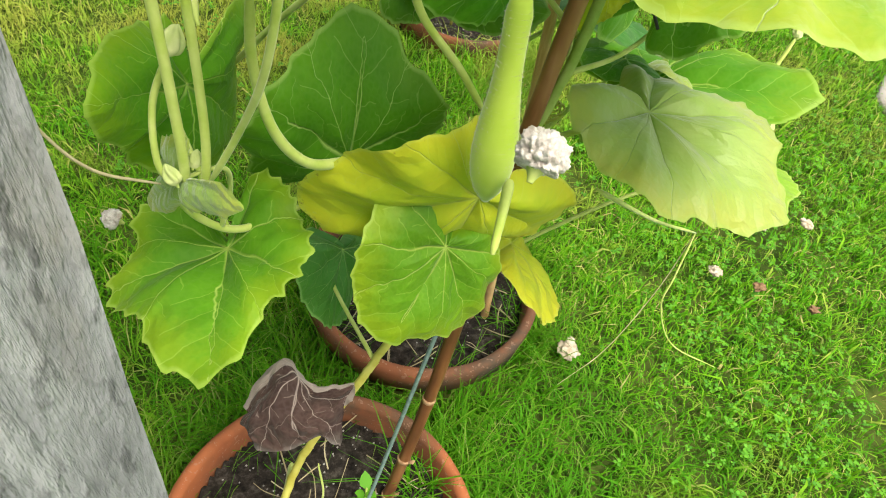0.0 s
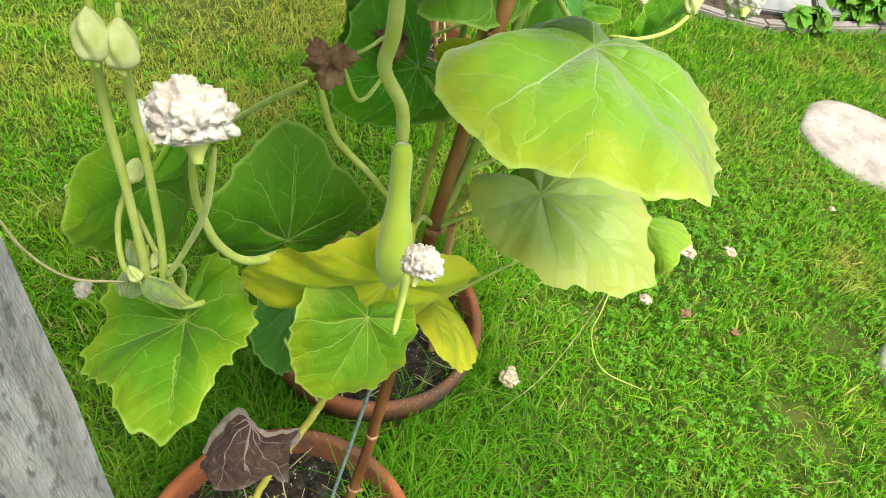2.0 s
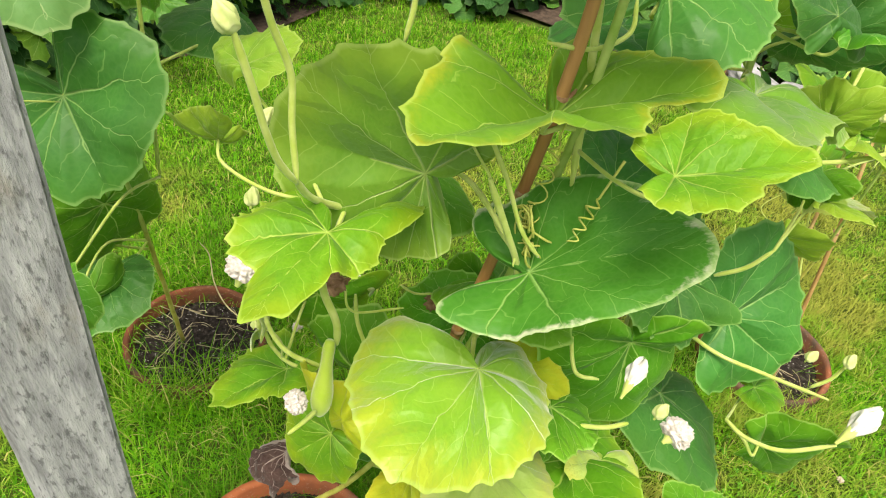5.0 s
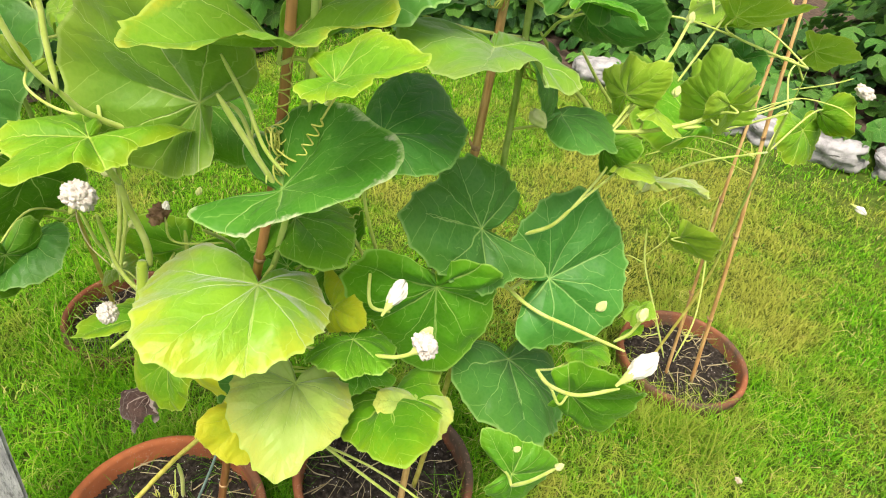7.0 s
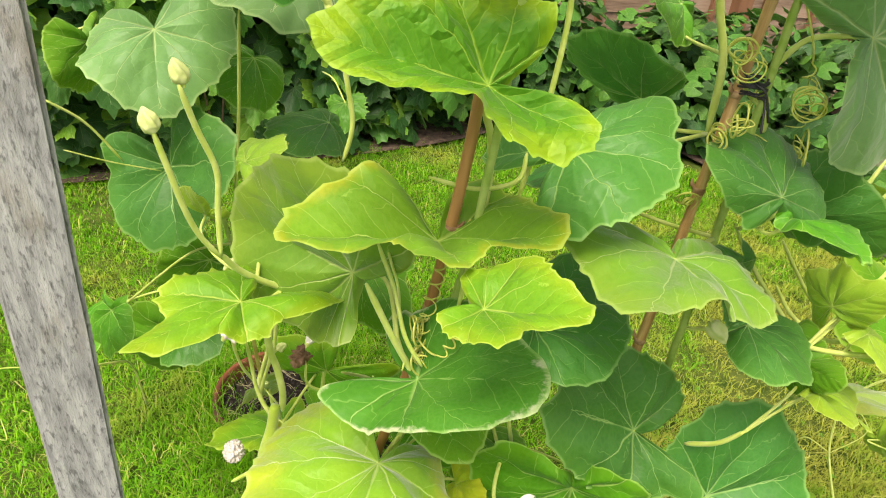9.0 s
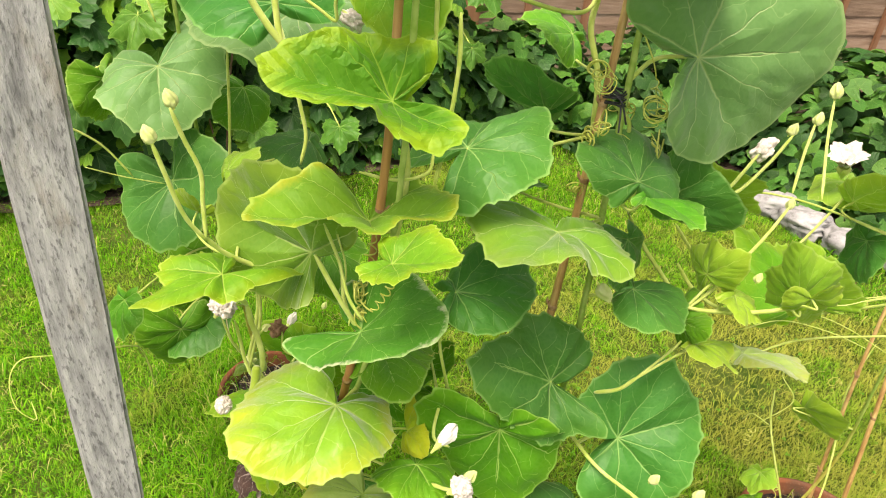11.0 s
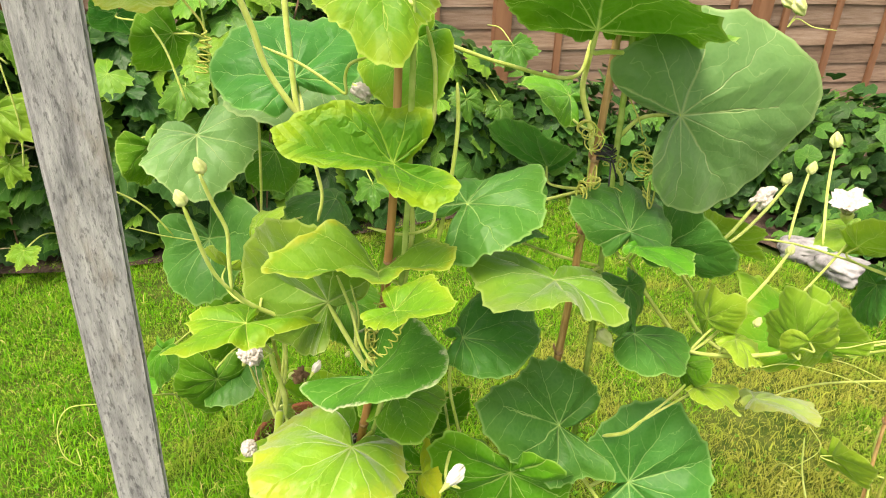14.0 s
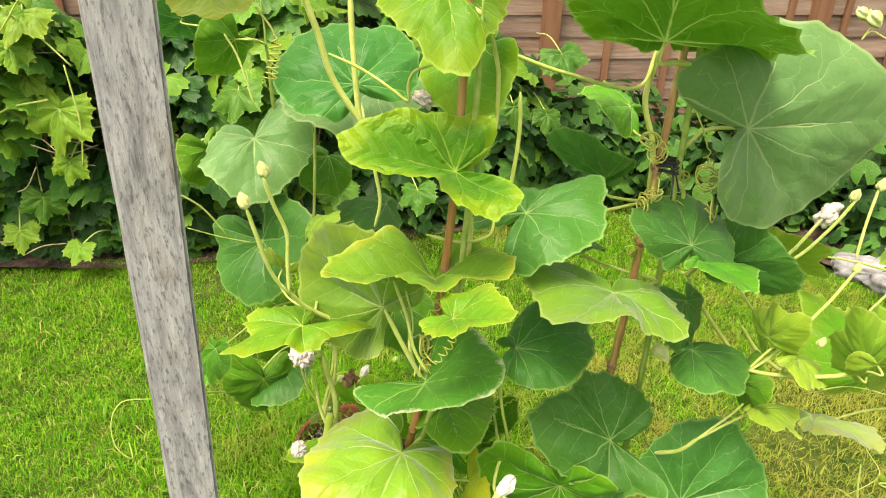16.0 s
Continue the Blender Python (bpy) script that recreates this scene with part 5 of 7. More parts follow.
leaf(plant_c, (-0.267, 0.445, 0.498), (-97, 58, -80), (0.143, 0.098, 0.098, 0.081, 0.118), (0, -59, -109, 151, 83), (-0.014, 0.009, -0.009, -0.011, 0.003), GREEN, lobe=0.2)  # c9
leaf(plant_c, (-0.207, 0.411, 0.395), (14, 21, -39), (0.103, 0.069, 0.069, 0.064, 0.091), (0, -69, -117, 144, 67), (-0.004, -0.012, -0.008, -0.006, -0.012), TEAL, lobe=0.2)  # c10
leaf(plant_a, (0.173, 0.536, 0.588), (-72, 51, 147), (0.063, 0.031, 0.027, 0.04, 0.015), (0, -40, -156, 165, 55), (-0.0, -0.0, 0.001, -0.001, 0.001), PALE, lobe=0.8)  # a_ro
# -- leaves end
# -- stems begin
stem(plant_a, [(0.319, 0.548, 0.821), (0.319, 0.551, 0.791), (0.317, 0.556, 0.768), (0.329, 0.561, 0.742), (0.333, 0.56, 0.713)], 0.006, 0.006)
stem(plant_a, [(0.345, 0.497, 0.613), (0.347, 0.515, 0.626), (0.348, 0.528, 0.637)], 0.003, 0.005)
stem(plant_a, [(0.223, 0.522, 0.721), (0.221, 0.526, 0.681), (0.228, 0.531, 0.639), (0.243, 0.546, 0.607), (0.264, 0.577, 0.586)], 0.0035, 0.005)
stem(plant_a, [(0.171, 0.557, 0.783), (0.167, 0.557, 0.744), (0.166, 0.556, 0.706), (0.171, 0.548, 0.659), (0.177, 0.536, 0.614), (0.177, 0.534, 0.583)], 0.0045, 0.0045)
stem(plant_a, [(0.183, 0.56, 0.777), (0.18, 0.56, 0.729), (0.183, 0.556, 0.677), (0.189, 0.54, 0.619), (0.187, 0.531, 0.576)], 0.004, 0.004)
stem(plant_a, [(0.168, 0.561, 0.653), (0.161, 0.547, 0.629), (0.164, 0.533, 0.601), (0.171, 0.534, 0.585)], 0.003, 0.003)
stem(plant_a, [(0.115, 0.495, 0.703), (0.117, 0.503, 0.681), (0.128, 0.501, 0.646), (0.144, 0.507, 0.616), (0.167, 0.525, 0.594)], 0.0012, 0.0016)
stem(plant_a, [(0.277, 0.612, 0.709), (0.289, 0.61, 0.672), (0.316, 0.613, 0.639), (0.337, 0.615, 0.609)], 0.004, 0.0035)
stem(plant_a, [(0.139, 0.717, 0.523), (0.202, 0.683, 0.612), (0.265, 0.636, 0.694)], 0.0035, 0.0035)
stem(plant_a, [(0.275, 0.674, 0.692), (0.296, 0.68, 0.695), (0.316, 0.691, 0.708)], 0.0025, 0.0025)
stem(plant_a, [(0.347, 0.495, 1.108), (0.344, 0.504, 1.07), (0.344, 0.516, 1.031), (0.347, 0.514, 0.993), (0.355, 0.513, 0.949)], 0.004, 0.004)
stem(plant_a, [(0.362, 0.473, 1.08), (0.363, 0.482, 1.039), (0.362, 0.489, 1.005), (0.359, 0.498, 0.976), (0.355, 0.513, 0.949)], 0.004, 0.004)
stem(plant_a, [(0.353, 0.512, 0.952), (0.342, 0.53, 0.921), (0.33, 0.563, 0.891), (0.318, 0.607, 0.864)], 0.0045, 0.005)
stem(plant_a, [(0.288, 0.552, 1.311), (0.287, 0.568, 1.262), (0.29, 0.582, 1.211), (0.298, 0.617, 1.153)], 0.006, 0.006)
stem(plant_a, [(0.265, 0.607, 1.308), (0.275, 0.608, 1.246), (0.293, 0.612, 1.169), (0.306, 0.622, 1.13)], 0.0055, 0.0055)
stem(plant_a, [(0.3, 0.62, 1.146), (0.305, 0.63, 1.092), (0.307, 0.635, 1.053), (0.309, 0.627, 1.018)], 0.0035, 0.0035)
stem(plant_a, [(0.297, 0.579, 1.242), (0.306, 0.619, 1.224), (0.319, 0.653, 1.203), (0.329, 0.67, 1.193), (0.331, 0.67, 1.212), (0.334, 0.677, 1.229), (0.34, 0.699, 1.238)], 0.003, 0.003)
stem(plant_a, [(0.375, 0.476, 1.279), (0.378, 0.488, 1.254), (0.387, 0.5, 1.206)], 0.002, 0.002)
stem(plant_a, [(0.342, 0.764, 1.271), (0.353, 0.772, 1.229), (0.368, 0.769, 1.173), (0.37, 0.76, 1.159)], 0.004, 0.004)
stem(plant_a, [(0.362, 0.797, 1.211), (0.364, 0.799, 1.157), (0.377, 0.788, 1.083), (0.392, 0.771, 1.013)], 0.004, 0.004)
stem(plant_a, [(0.395, 0.727, 1.108), (0.395, 0.737, 1.079), (0.404, 0.737, 1.03), (0.44, 0.713, 0.94)], 0.005, 0.005)
stem(plant_a, [(0.405, 0.684, 1.053), (0.413, 0.724, 1.045), (0.415, 0.758, 1.053), (0.406, 0.766, 1.074)], 0.003, 0.003)
stem(plant_a, [(0.403, 0.645, 0.99), (0.421, 0.659, 0.95), (0.44, 0.667, 0.912), (0.453, 0.682, 0.885)], 0.003, 0.003)
stem(plant_a, [(0.429, 0.632, 0.966), (0.436, 0.656, 0.91), (0.438, 0.676, 0.865), (0.437, 0.686, 0.825)], 0.0045, 0.0045)
stem(plant_a, [(0.305, 0.733, 1.228), (0.317, 0.728, 1.266), (0.333, 0.736, 1.305)], 0.004, 0.004)
stem(plant_a, [(0.356, 0.664, 0.968), (0.367, 0.664, 0.95), (0.389, 0.669, 0.931), (0.403, 0.669, 0.915), (0.412, 0.665, 0.897), (0.436, 0.669, 0.882), (0.442, 0.667, 0.871)], 0.0022, 0.0022)
stem(plant_a, [(0.291, 0.59, 0.746), (0.304, 0.594, 0.717), (0.32, 0.648, 0.71)], 0.0025, 0.0025)
stem(plant_b, [(0.28, 0.743, 1.259), (0.283, 0.799, 1.239), (0.295, 0.87, 1.216), (0.318, 0.957, 1.202), (0.306, 0.982, 1.249)], 0.004, 0.004)
stem(plant_b, [(0.372, 0.973, 1.124), (0.383, 1.007, 1.096), (0.38, 1.016, 1.071)], 0.004, 0.004)
stem(plant_b, [(0.345, 1.061, 0.947), (0.379, 1.078, 0.909), (0.418, 1.1, 0.875), (0.447, 1.116, 0.852), (0.476, 1.158, 0.857), (0.505, 1.21, 0.876), (0.519, 1.244, 0.899)], 0.0045, 0.0045)
stem(plant_b, [(0.518, 1.238, 0.893), (0.524, 1.294, 0.889), (0.52, 1.341, 0.889), (0.526, 1.397, 0.891)], 0.0015, 0.001)
stem(plant_b, [(0.499, 1.172, 0.844), (0.48, 1.258, 0.833), (0.485, 1.347, 0.804), (0.49, 1.423, 0.767)], 0.0015, 0.001)
stem(plant_b, [(0.346, 1.292, 1.05), (0.364, 1.249, 1.014), (0.379, 1.195, 0.978), (0.381, 1.129, 0.957)], 0.0035, 0.0035)
stem(plant_b, [(0.341, 1.325, 1.063), (0.37, 1.297, 1.025), (0.402, 1.27, 0.989)], 0.003, 0.003)
stem(plant_b, [(0.208, 1.481, 1.042), (0.279, 1.424, 1.005), (0.364, 1.366, 0.952)], 0.0035, 0.0035)
stem(plant_b, [(0.377, 1.302, 0.955), (0.404, 1.249, 0.918), (0.431, 1.174, 0.865), (0.453, 1.125, 0.853)], 0.0035, 0.0035)
stem(plant_b, [(0.306, 1.282, 1.001), (0.349, 1.207, 0.966), (0.38, 1.129, 0.959)], 0.004, 0.004)
stem(plant_b, [(0.4, 0.966, 0.662), (0.5, 1.001, 0.629), (0.565, 1.03, 0.631), (0.634, 1.06, 0.64)], 0.0045, 0.0035)
stem(plant_b, [(0.574, 0.978, 0.58), (0.604, 0.973, 0.586), (0.642, 0.985, 0.601), (0.675, 1.015, 0.635)], 0.004, 0.004)
stem(plant_b, [(0.609, 1.067, 0.63), (0.619, 1.079, 0.651), (0.621, 1.088, 0.675)], 0.0035, 0.003)
stem(plant_b, [(0.65, 0.909, 0.461), (0.668, 0.922, 0.491), (0.683, 0.942, 0.527)], 0.004, 0.003)
stem(plant_b, [(0.429, 0.803, 0.727), (0.444, 0.787, 0.713), (0.472, 0.775, 0.69), (0.492, 0.791, 0.69)], 0.0035, 0.0035)
stem(plant_b, [(0.505, 0.765, 0.639), (0.525, 0.785, 0.647), (0.538, 0.803, 0.659)], 0.004, 0.004)
stem(plant_b, [(0.461, 1.007, 0.721), (0.483, 1.027, 0.745), (0.495, 1.042, 0.776)], 0.0045, 0.004)
stem(plant_b, [(0.345, 1.247, 0.802), (0.333, 1.206, 0.849), (0.322, 1.165, 0.901)], 0.004, 0.0035)
stem(plant_b, [(0.318, 1.193, 0.825), (0.344, 1.215, 0.792), (0.378, 1.25, 0.775), (0.404, 1.3, 0.795), (0.431, 1.341, 0.806)], 0.0045, 0.0045)
stem(plant_b, [(0.306, 0.988, 1.263), (0.305, 0.98, 1.214), (0.306, 0.978, 1.177), (0.322, 0.992, 1.121), (0.338, 0.989, 1.055)], 0.006, 0.006)
stem(plant_c, [(-0.121, 0.536, 1.029), (-0.111, 0.524, 0.864), (-0.065, 0.501, 0.674)], 0.004, 0.004)
stem(plant_c, [(-0.085, 0.274, 0.913), (-0.105, 0.315, 0.868), (-0.112, 0.353, 0.802)], 0.003, 0.003)
stem(plant_c, [(-0.018, 0.303, 0.87), (-0.043, 0.35, 0.838), (-0.069, 0.411, 0.807)], 0.002, 0.002)
stem(plant_c, [(0.154, 0.247, 0.628), (0.081, 0.326, 0.574), (0.035, 0.34, 0.518), (0.027, 0.346, 0.422)], 0.0025, 0.0025)
stem(plant_d, [(0.346, 1.361, 0.833), (0.335, 1.408, 0.879), (0.326, 1.454, 0.935)], 0.003, 0.003)
stem(plant_d, [(0.405, 1.445, 0.79), (0.436, 1.476, 0.816), (0.465, 1.503, 0.845), (0.514, 1.529, 0.851), (0.541, 1.539, 0.844)], 0.002, 0.0015)
stem(plant_d, [(0.182, 1.566, 0.564), (0.221, 1.614, 0.596), (0.277, 1.653, 0.602), (0.354, 1.691, 0.592)], 0.002, 0.0015)
stem(plant_d, [(0.276, 1.834, 0.721), (0.327, 1.872, 0.752), (0.354, 1.891, 0.774)], 0.0025, 0.0025)
stem(plant_d, [(0.429, 1.595, 0.149), (0.399, 1.653, 0.246), (0.335, 1.698, 0.366), (0.297, 1.717, 0.446), (0.28, 1.753, 0.547)], 0.003, 0.003)
stem(plant_d, [(0.294, 1.53, 0.376), (0.296, 1.59, 0.431), (0.251, 1.585, 0.466), (0.263, 1.63, 0.501)], 0.0015, 0.0015)
stem(plant_a, [(0.241, 0.506, 0.742), (0.229, 0.515, 0.685), (0.211, 0.528, 0.637), (0.191, 0.533, 0.593)], 0.003, 0.003)
stem(plant_b, [(0.337, 1.239, 1.28), (0.335, 1.233, 1.263), (0.339, 1.24, 1.274), (0.353, 1.256, 1.266), (0.37, 1.276, 1.265)], 0.0016, 0.0012)
stem(plant_a, [(0.162, 0.545, 0.57), (0.173, 0.551, 0.54), (0.193, 0.569, 0.514), (0.226, 0.609, 0.503)], 0.004, 0.004)
stem(plant_c, [(-0.036, 0.171, 0.472), (-0.028, 0.114, 0.476), (-0.007, 0.092, 0.445), (0.018, 0.099, 0.399), (0.021, 0.125, 0.367), (-0.008, 0.115, 0.387)], 0.002, 0.0016)
flower(plant_a, (0.231, 0.508, 0.756), (-0.21, 0.59, 0.78), 0.0225, "wilted")
flower(plant_a, (0.353, 0.504, 0.677), (0.25, 0.74, 0.63), 0.014, "wilted")
flower(plant_a, (0.34, 0.495, 1.116), (-0.32, -0.28, 0.91), 0.01, "bud")
flower(plant_a, (0.358, 0.471, 1.084), (-0.34, -0.28, 0.9), 0.01, "bud")
flower(plant_a, (0.285, 0.585, 0.748), (-0.08, 0.56, 0.82), 0.009, "brown")
flower(plant_a, (0.319, 0.694, 0.699), (-0.94, -0.11, 0.32), 0.009, "brown")
flower(plant_a, (0.313, 0.703, 0.688), (-0.88, 0.09, 0.47), 0.008, "brown")
flower(plant_a, (0.301, 0.691, 1.187), (0.2, 0.73, -0.65), 0.011, "dried")
flower(plant_b, (0.594, 0.774, 0.74), (0.11, 0.91, 0.39), 0.017, "wilted")
flower(plant_b, (0.534, 0.771, 0.761), (-0.26, 0.73, 0.63), 0.013, "white")
flower(plant_b, (0.677, 1.036, 0.665), (0.1, 0.78, 0.62), 0.018, "white")
flower(plant_b, (0.564, 0.797, 0.72), (-0.04, 0.74, 0.67), 0.009, "bud")
flower(plant_b, (0.622, 1.085, 0.686), (-0.12, 0.65, 0.75), 0.009, "bud")
flower(plant_b, (0.684, 0.945, 0.529), (0.21, 0.88, 0.42), 0.006, "bud")
flower(plant_b, (0.46, 0.985, 0.896), (0.69, 0.41, -0.59), 0.012, "bud")
flower(plant_b, (0.204, 1.482, 1.056), (-0.28, 0.11, 0.95), 0.013, "bud")
flower(plant_b, (0.341, 1.328, 1.069), (-0.15, 0.29, 0.95), 0.009, "bud")
flower(plant_b, (0.342, 1.291, 1.055), (-0.06, 0.47, 0.88), 0.009, "bud")
flower(plant_b, (0.291, 1.303, 1.001), (0.07, 0.6, 0.79), 0.015, "dried")
flower(plant_b, (0.292, 1.463, 0.966), (0.15, -0.35, 0.92), 0.026, "open")
flower(plant_b, (0.376, 1.302, 0.956), (-0.19, 0.39, 0.9), 0.008, "bud")
flower(plant_b, (0.471, 1.199, 0.905), (-0.26, 0.5, 0.83), 0.007, "bud")
flower(plant_d, (0.402, 1.855, 0.772), (0.9, 0.27, -0.34), 0.014, "dried")
flower(plant_d, (0.505, 1.862, 0.562), (0.95, 0.25, -0.17), 0.01, "white")
flower(plant_a, (0.173, 0.547, 0.766), (-0.22, 0.52, 0.82), 0.012, "bud")
flower(plant_a, (0.185, 0.55, 0.761), (-0.15, 0.53, 0.83), 0.012, "bud")
flower(plant_a, (0.169, 0.566, 0.657), (0.19, 0.75, 0.63), 0.008, "bud")
flower(plant_a, (0.252, 0.515, 0.863), (-0.51, 0.44, 0.74), 0.009, "bud")
flower(plant_a, (0.257, 0.532, 0.946), (-0.16, 0.74, 0.66), 0.008, "bud")
flower(plant_a, (0.062, 0.635, 0.419), (-0.91, -0.05, 0.41), 0.01, "wilted")
flower(plant_a, (-0.018, 0.793, 0.383), (-0.5, 0.5, 0.71), 0.008, "wilted")
flower(plant_a, (0.13, 0.664, 0.661), (-0.35, 0.55, 0.75), 0.006, "bud")
flower(plant_a, (0.164, 0.606, 0.663), (-0.39, 0.56, 0.73), 0.01, "white")
flower(plant_b, (0.596, 1.033, 0.698), (0.14, 0.6, 0.79), 0.008, "bud")
flower(plant_b, (0.66, 0.849, 0.474), (0.37, 0.57, 0.73), 0.005, "bud")
flower(plant_b, (0.652, 0.895, 0.557), (0.33, 0.71, 0.62), 0.005, "bud")
flower(plant_a, (0.17, 0.653, 1.064), (0.26, -0.26, -0.93), 0.012, "dried")
flower(plant_b, (0.337, 1.241, 1.287), (0.46, 0.41, -0.79), 0.011, "bud")
flower(plant_b, (0.328, 1.23, 1.292), (0.48, 0.53, -0.69), 0.009, "bud")
flower(plant_a, (0.171, 0.531, 0.596), (-0.57, 0.48, 0.67), 0.006, "bud")
flower(plant_a, (0.181, 0.542, 0.6), (0.07, 0.8, 0.6), 0.005, "bud")
stem(plant_d, [(0.36, 1.68, 0.05), (0.30, 1.66, 0.16), (0.22, 1.66, 0.26), (0.19, 1.66, 0.345)], 0.0036, 0.003)
stem(plant_d, [(0.22, 1.66, 0.26), (0.17, 1.65, 0.25), (0.15, 1.65, 0.21)], 0.0022, 0.0015)
# -- stems end
for one in LEAVES:
    stalk(*one)
gourd(plant_a, (0.333, 0.552, 0.722), (0.340, 0.536, 0.612))

# ---- withered leaf, string and ties ----
def dead_leaf():
    """A shrivelled leaf folded over its stalk: a pleated front, a grey flap turned back over the fold."""
    def line(*ctrl):
        return curve_points([Vector((x, y, z)) for x, y, z in ctrl], 16)
    back = line((-0.040, -0.030, -0.026), (-0.030, -0.012, -0.028), (-0.012, 0.000, -0.026), (0.012, -0.020, -0.020), (0.040, -0.012, -0.010))
    flap = line((-0.044, -0.015, 0.000), (-0.036, 0.006, -0.008), (-0.014, 0.021, -0.014), (0.010, 0.001, -0.006), (0.044, 0.006, -0.002))
    fold = line((-0.038, -0.017, 0.010), (-0.025, -0.003, 0.012), (-0.008, 0.013, 0.008), (0.011, -0.004, 0.006), (0.043, 0.002, 0.004))
    belly = line((-0.042, -0.024, 0.014), (-0.033, -0.020, 0.022), (-0.012, -0.014, 0.024), (0.012, -0.020, 0.020), (0.038, -0.010, 0.010))
    hem = line((-0.040, -0.032, 0.002), (-0.030, -0.046, 0.008), (-0.005, -0.045, 0.010), (0.016, -0.036, 0.010), (0.033, -0.044, 0.004))
    rows = [back, flap, fold, belly, hem]
    n = len(fold)
    across = [curve_points([row[k] for row in rows], 14) for k in range(n)]
    m = len(across[0])
    verts, faces, uvs, rim = [], [], [], []
    for k in range(n):
        u = k / (n - 1)
        for j in range(m):
            v = j / (m - 1)
            front = max(0.0, (v - 0.5) * 2)
            p = across[k][j].copy()
            p.z += 0.0030 * front * abs(math.sin(u * 15.5 + 0.6 * v)) - 0.002 * front
            p.z += 0.0018 * noise.noise(p * 330) + 0.0022 * noise.noise(p * 160)
            p += 0.0026 * Vector((noise.noise(p * 90), noise.noise(p * 90 + Vector((5, 0, 0))), noise.noise(p * 90 + Vector((0, 7, 0)))))
            verts.append(p)
            uvs.append(((v - 0.42) * 1.5, (u - 0.62) * 1.55))
            rim.append((1.0 if v < 0.42 else 0.25 + 0.62 * front ** 3, 0))
    for k in range(n - 1):
        for j in range(m - 1):
            a = k * m + j
            faces.append((a, a + 1, a + m + 1, a + m))
    me = mesh_from("dead_leaf", verts, faces)
    idx = [v for p in me.polygons for v in p.vertices]
    for nm, data in (("leaf", uvs), ("rim", rim)):
        layer = me.uv_layers.new(name=nm)
        layer.data.foreach_set("uv", [c for v in idx for c in data[v]])
    ob = place("dead_leaf", me, dead_mat, None, "shrivelled dark brown dead leaf")
    ob.matrix_basis = Matrix.Translation((0.240, 0.528, 0.378)) @ Matrix(((0.985, -0.145, -0.097, 0), (0.047, 0.755, -0.654, 0), (0.168, 0.639, 0.751, 0), (0, 0, 0, 1)))
    return hang(ob, plant_a)


dead_leaf()
tagged(place("garden_string", tube_mesh("garden_string", curve_points([(0.300, 0.515, 0.055), (0.318, 0.552, 0.17), (0.335, 0.588, 0.29), (0.352, 0.622, 0.42)], 8), 0.0022, 7), string_mat), "blue-green garden string running from soil to cane", "string")


def coil(plant, ctrl, turns, r0, r1, thick=0.0011, lead=0.3):
    """A tendril that runs straight at first and then winds into a tightening spring."""
    line = curve_points(ctrl, 30)
    n, pts = len(line), []
    for k, p in enumerate(line):
        u = k / (n - 1)
        d = (line[min(k + 1, n - 1)] - line[max(k - 1, 0)]).normalized()
        side = d.orthogonal().normalized()
        w = max(0.0, (u - lead) / (1 - lead))
        r = (r0 + (r1 - r0) * w) * min(1.0, w * 5)
        a = w * turns * 2 * math.pi
        pts.append(p + r * (math.cos(a) * side + math.sin(a) * d.cross(side)))
    return hang(place("tendril", tube_mesh("tendril", pts, [thick * (1.2 - 0.6 * k / n) for k in range(n)], 6), TENDRIL), plant)


def tie(at, turns, spread, label):
    """Thin string wound a few times round cane and stem, with two loose ends."""
    q = random.Random(int(at[2] * 1000))
    pts = []
    for k in range(turns * 7):
        a = k * 0.9
        r = spread * q.uniform(0.85, 1.15)
        pts.append(Vector(at) + Vector((math.cos(a) * r, math.sin(a) * r, 0.018 * (k / (turns * 7) - 0.5) + 0.003 * q.uniform(-1, 1))))
    pts = [pts[0] + Vector((0.03, -0.01, -0.02)), pts[0] + Vector((0.014, -0.004, 0.002))] + pts + [pts[-1] + Vector((0.012, 0.008, -0.006)), pts[-1] + Vector((0.02, 0.015, -0.03))]
    return tagged(place("plant_tie", tube_mesh("plant_tie", curve_points(pts, 5), 0.0011, 6), tie_mat), label, "plant tie", "plant ties")


tie((0.376, 0.988, 1.122), 6, 0.0125, "knotted black string tie round a bamboo cane")
tie((0.392, 0.668, 0.690), 6, 0.0125, "knotted black string tie round a bamboo cane")


def tangle(plant, at, size, coils, seed):
    """A loose knot of thin tendrils: uneven loops, some drawn out into a curl."""
    q = random.Random(seed)
    pts, axis = [], Vector((q.uniform(-1, 1), q.uniform(-1, 1), q.uniform(-1, 1))).normalized()
    p, a = Vector(at), 0.0
    for k in range(coils * 12):
        if k % 17 == 0:
            axis = (axis + Vector((q.uniform(-1, 1), q.uniform(-1, 1), q.uniform(-1, 1)))).normalized()
            side = axis.orthogonal().normalized()
            r = size * q.uniform(0.35, 1.0)
        a += q.uniform(0.35, 0.75)
        step = (math.cos(a) * side + math.sin(a) * axis.cross(side)) * r * 0.55 + axis * size * 0.05
        p = p + step + (Vector(at) - p) * 0.07
        pts.append(p.copy())
    pts = curve_points(pts[::2], 4)
    n = len(pts)
    return hang(place("tendril", tube_mesh("tendril", pts, [0.0010 * (1.15 - 0.6 * k / n) for k in range(n)], 5), TENDRIL), plant)


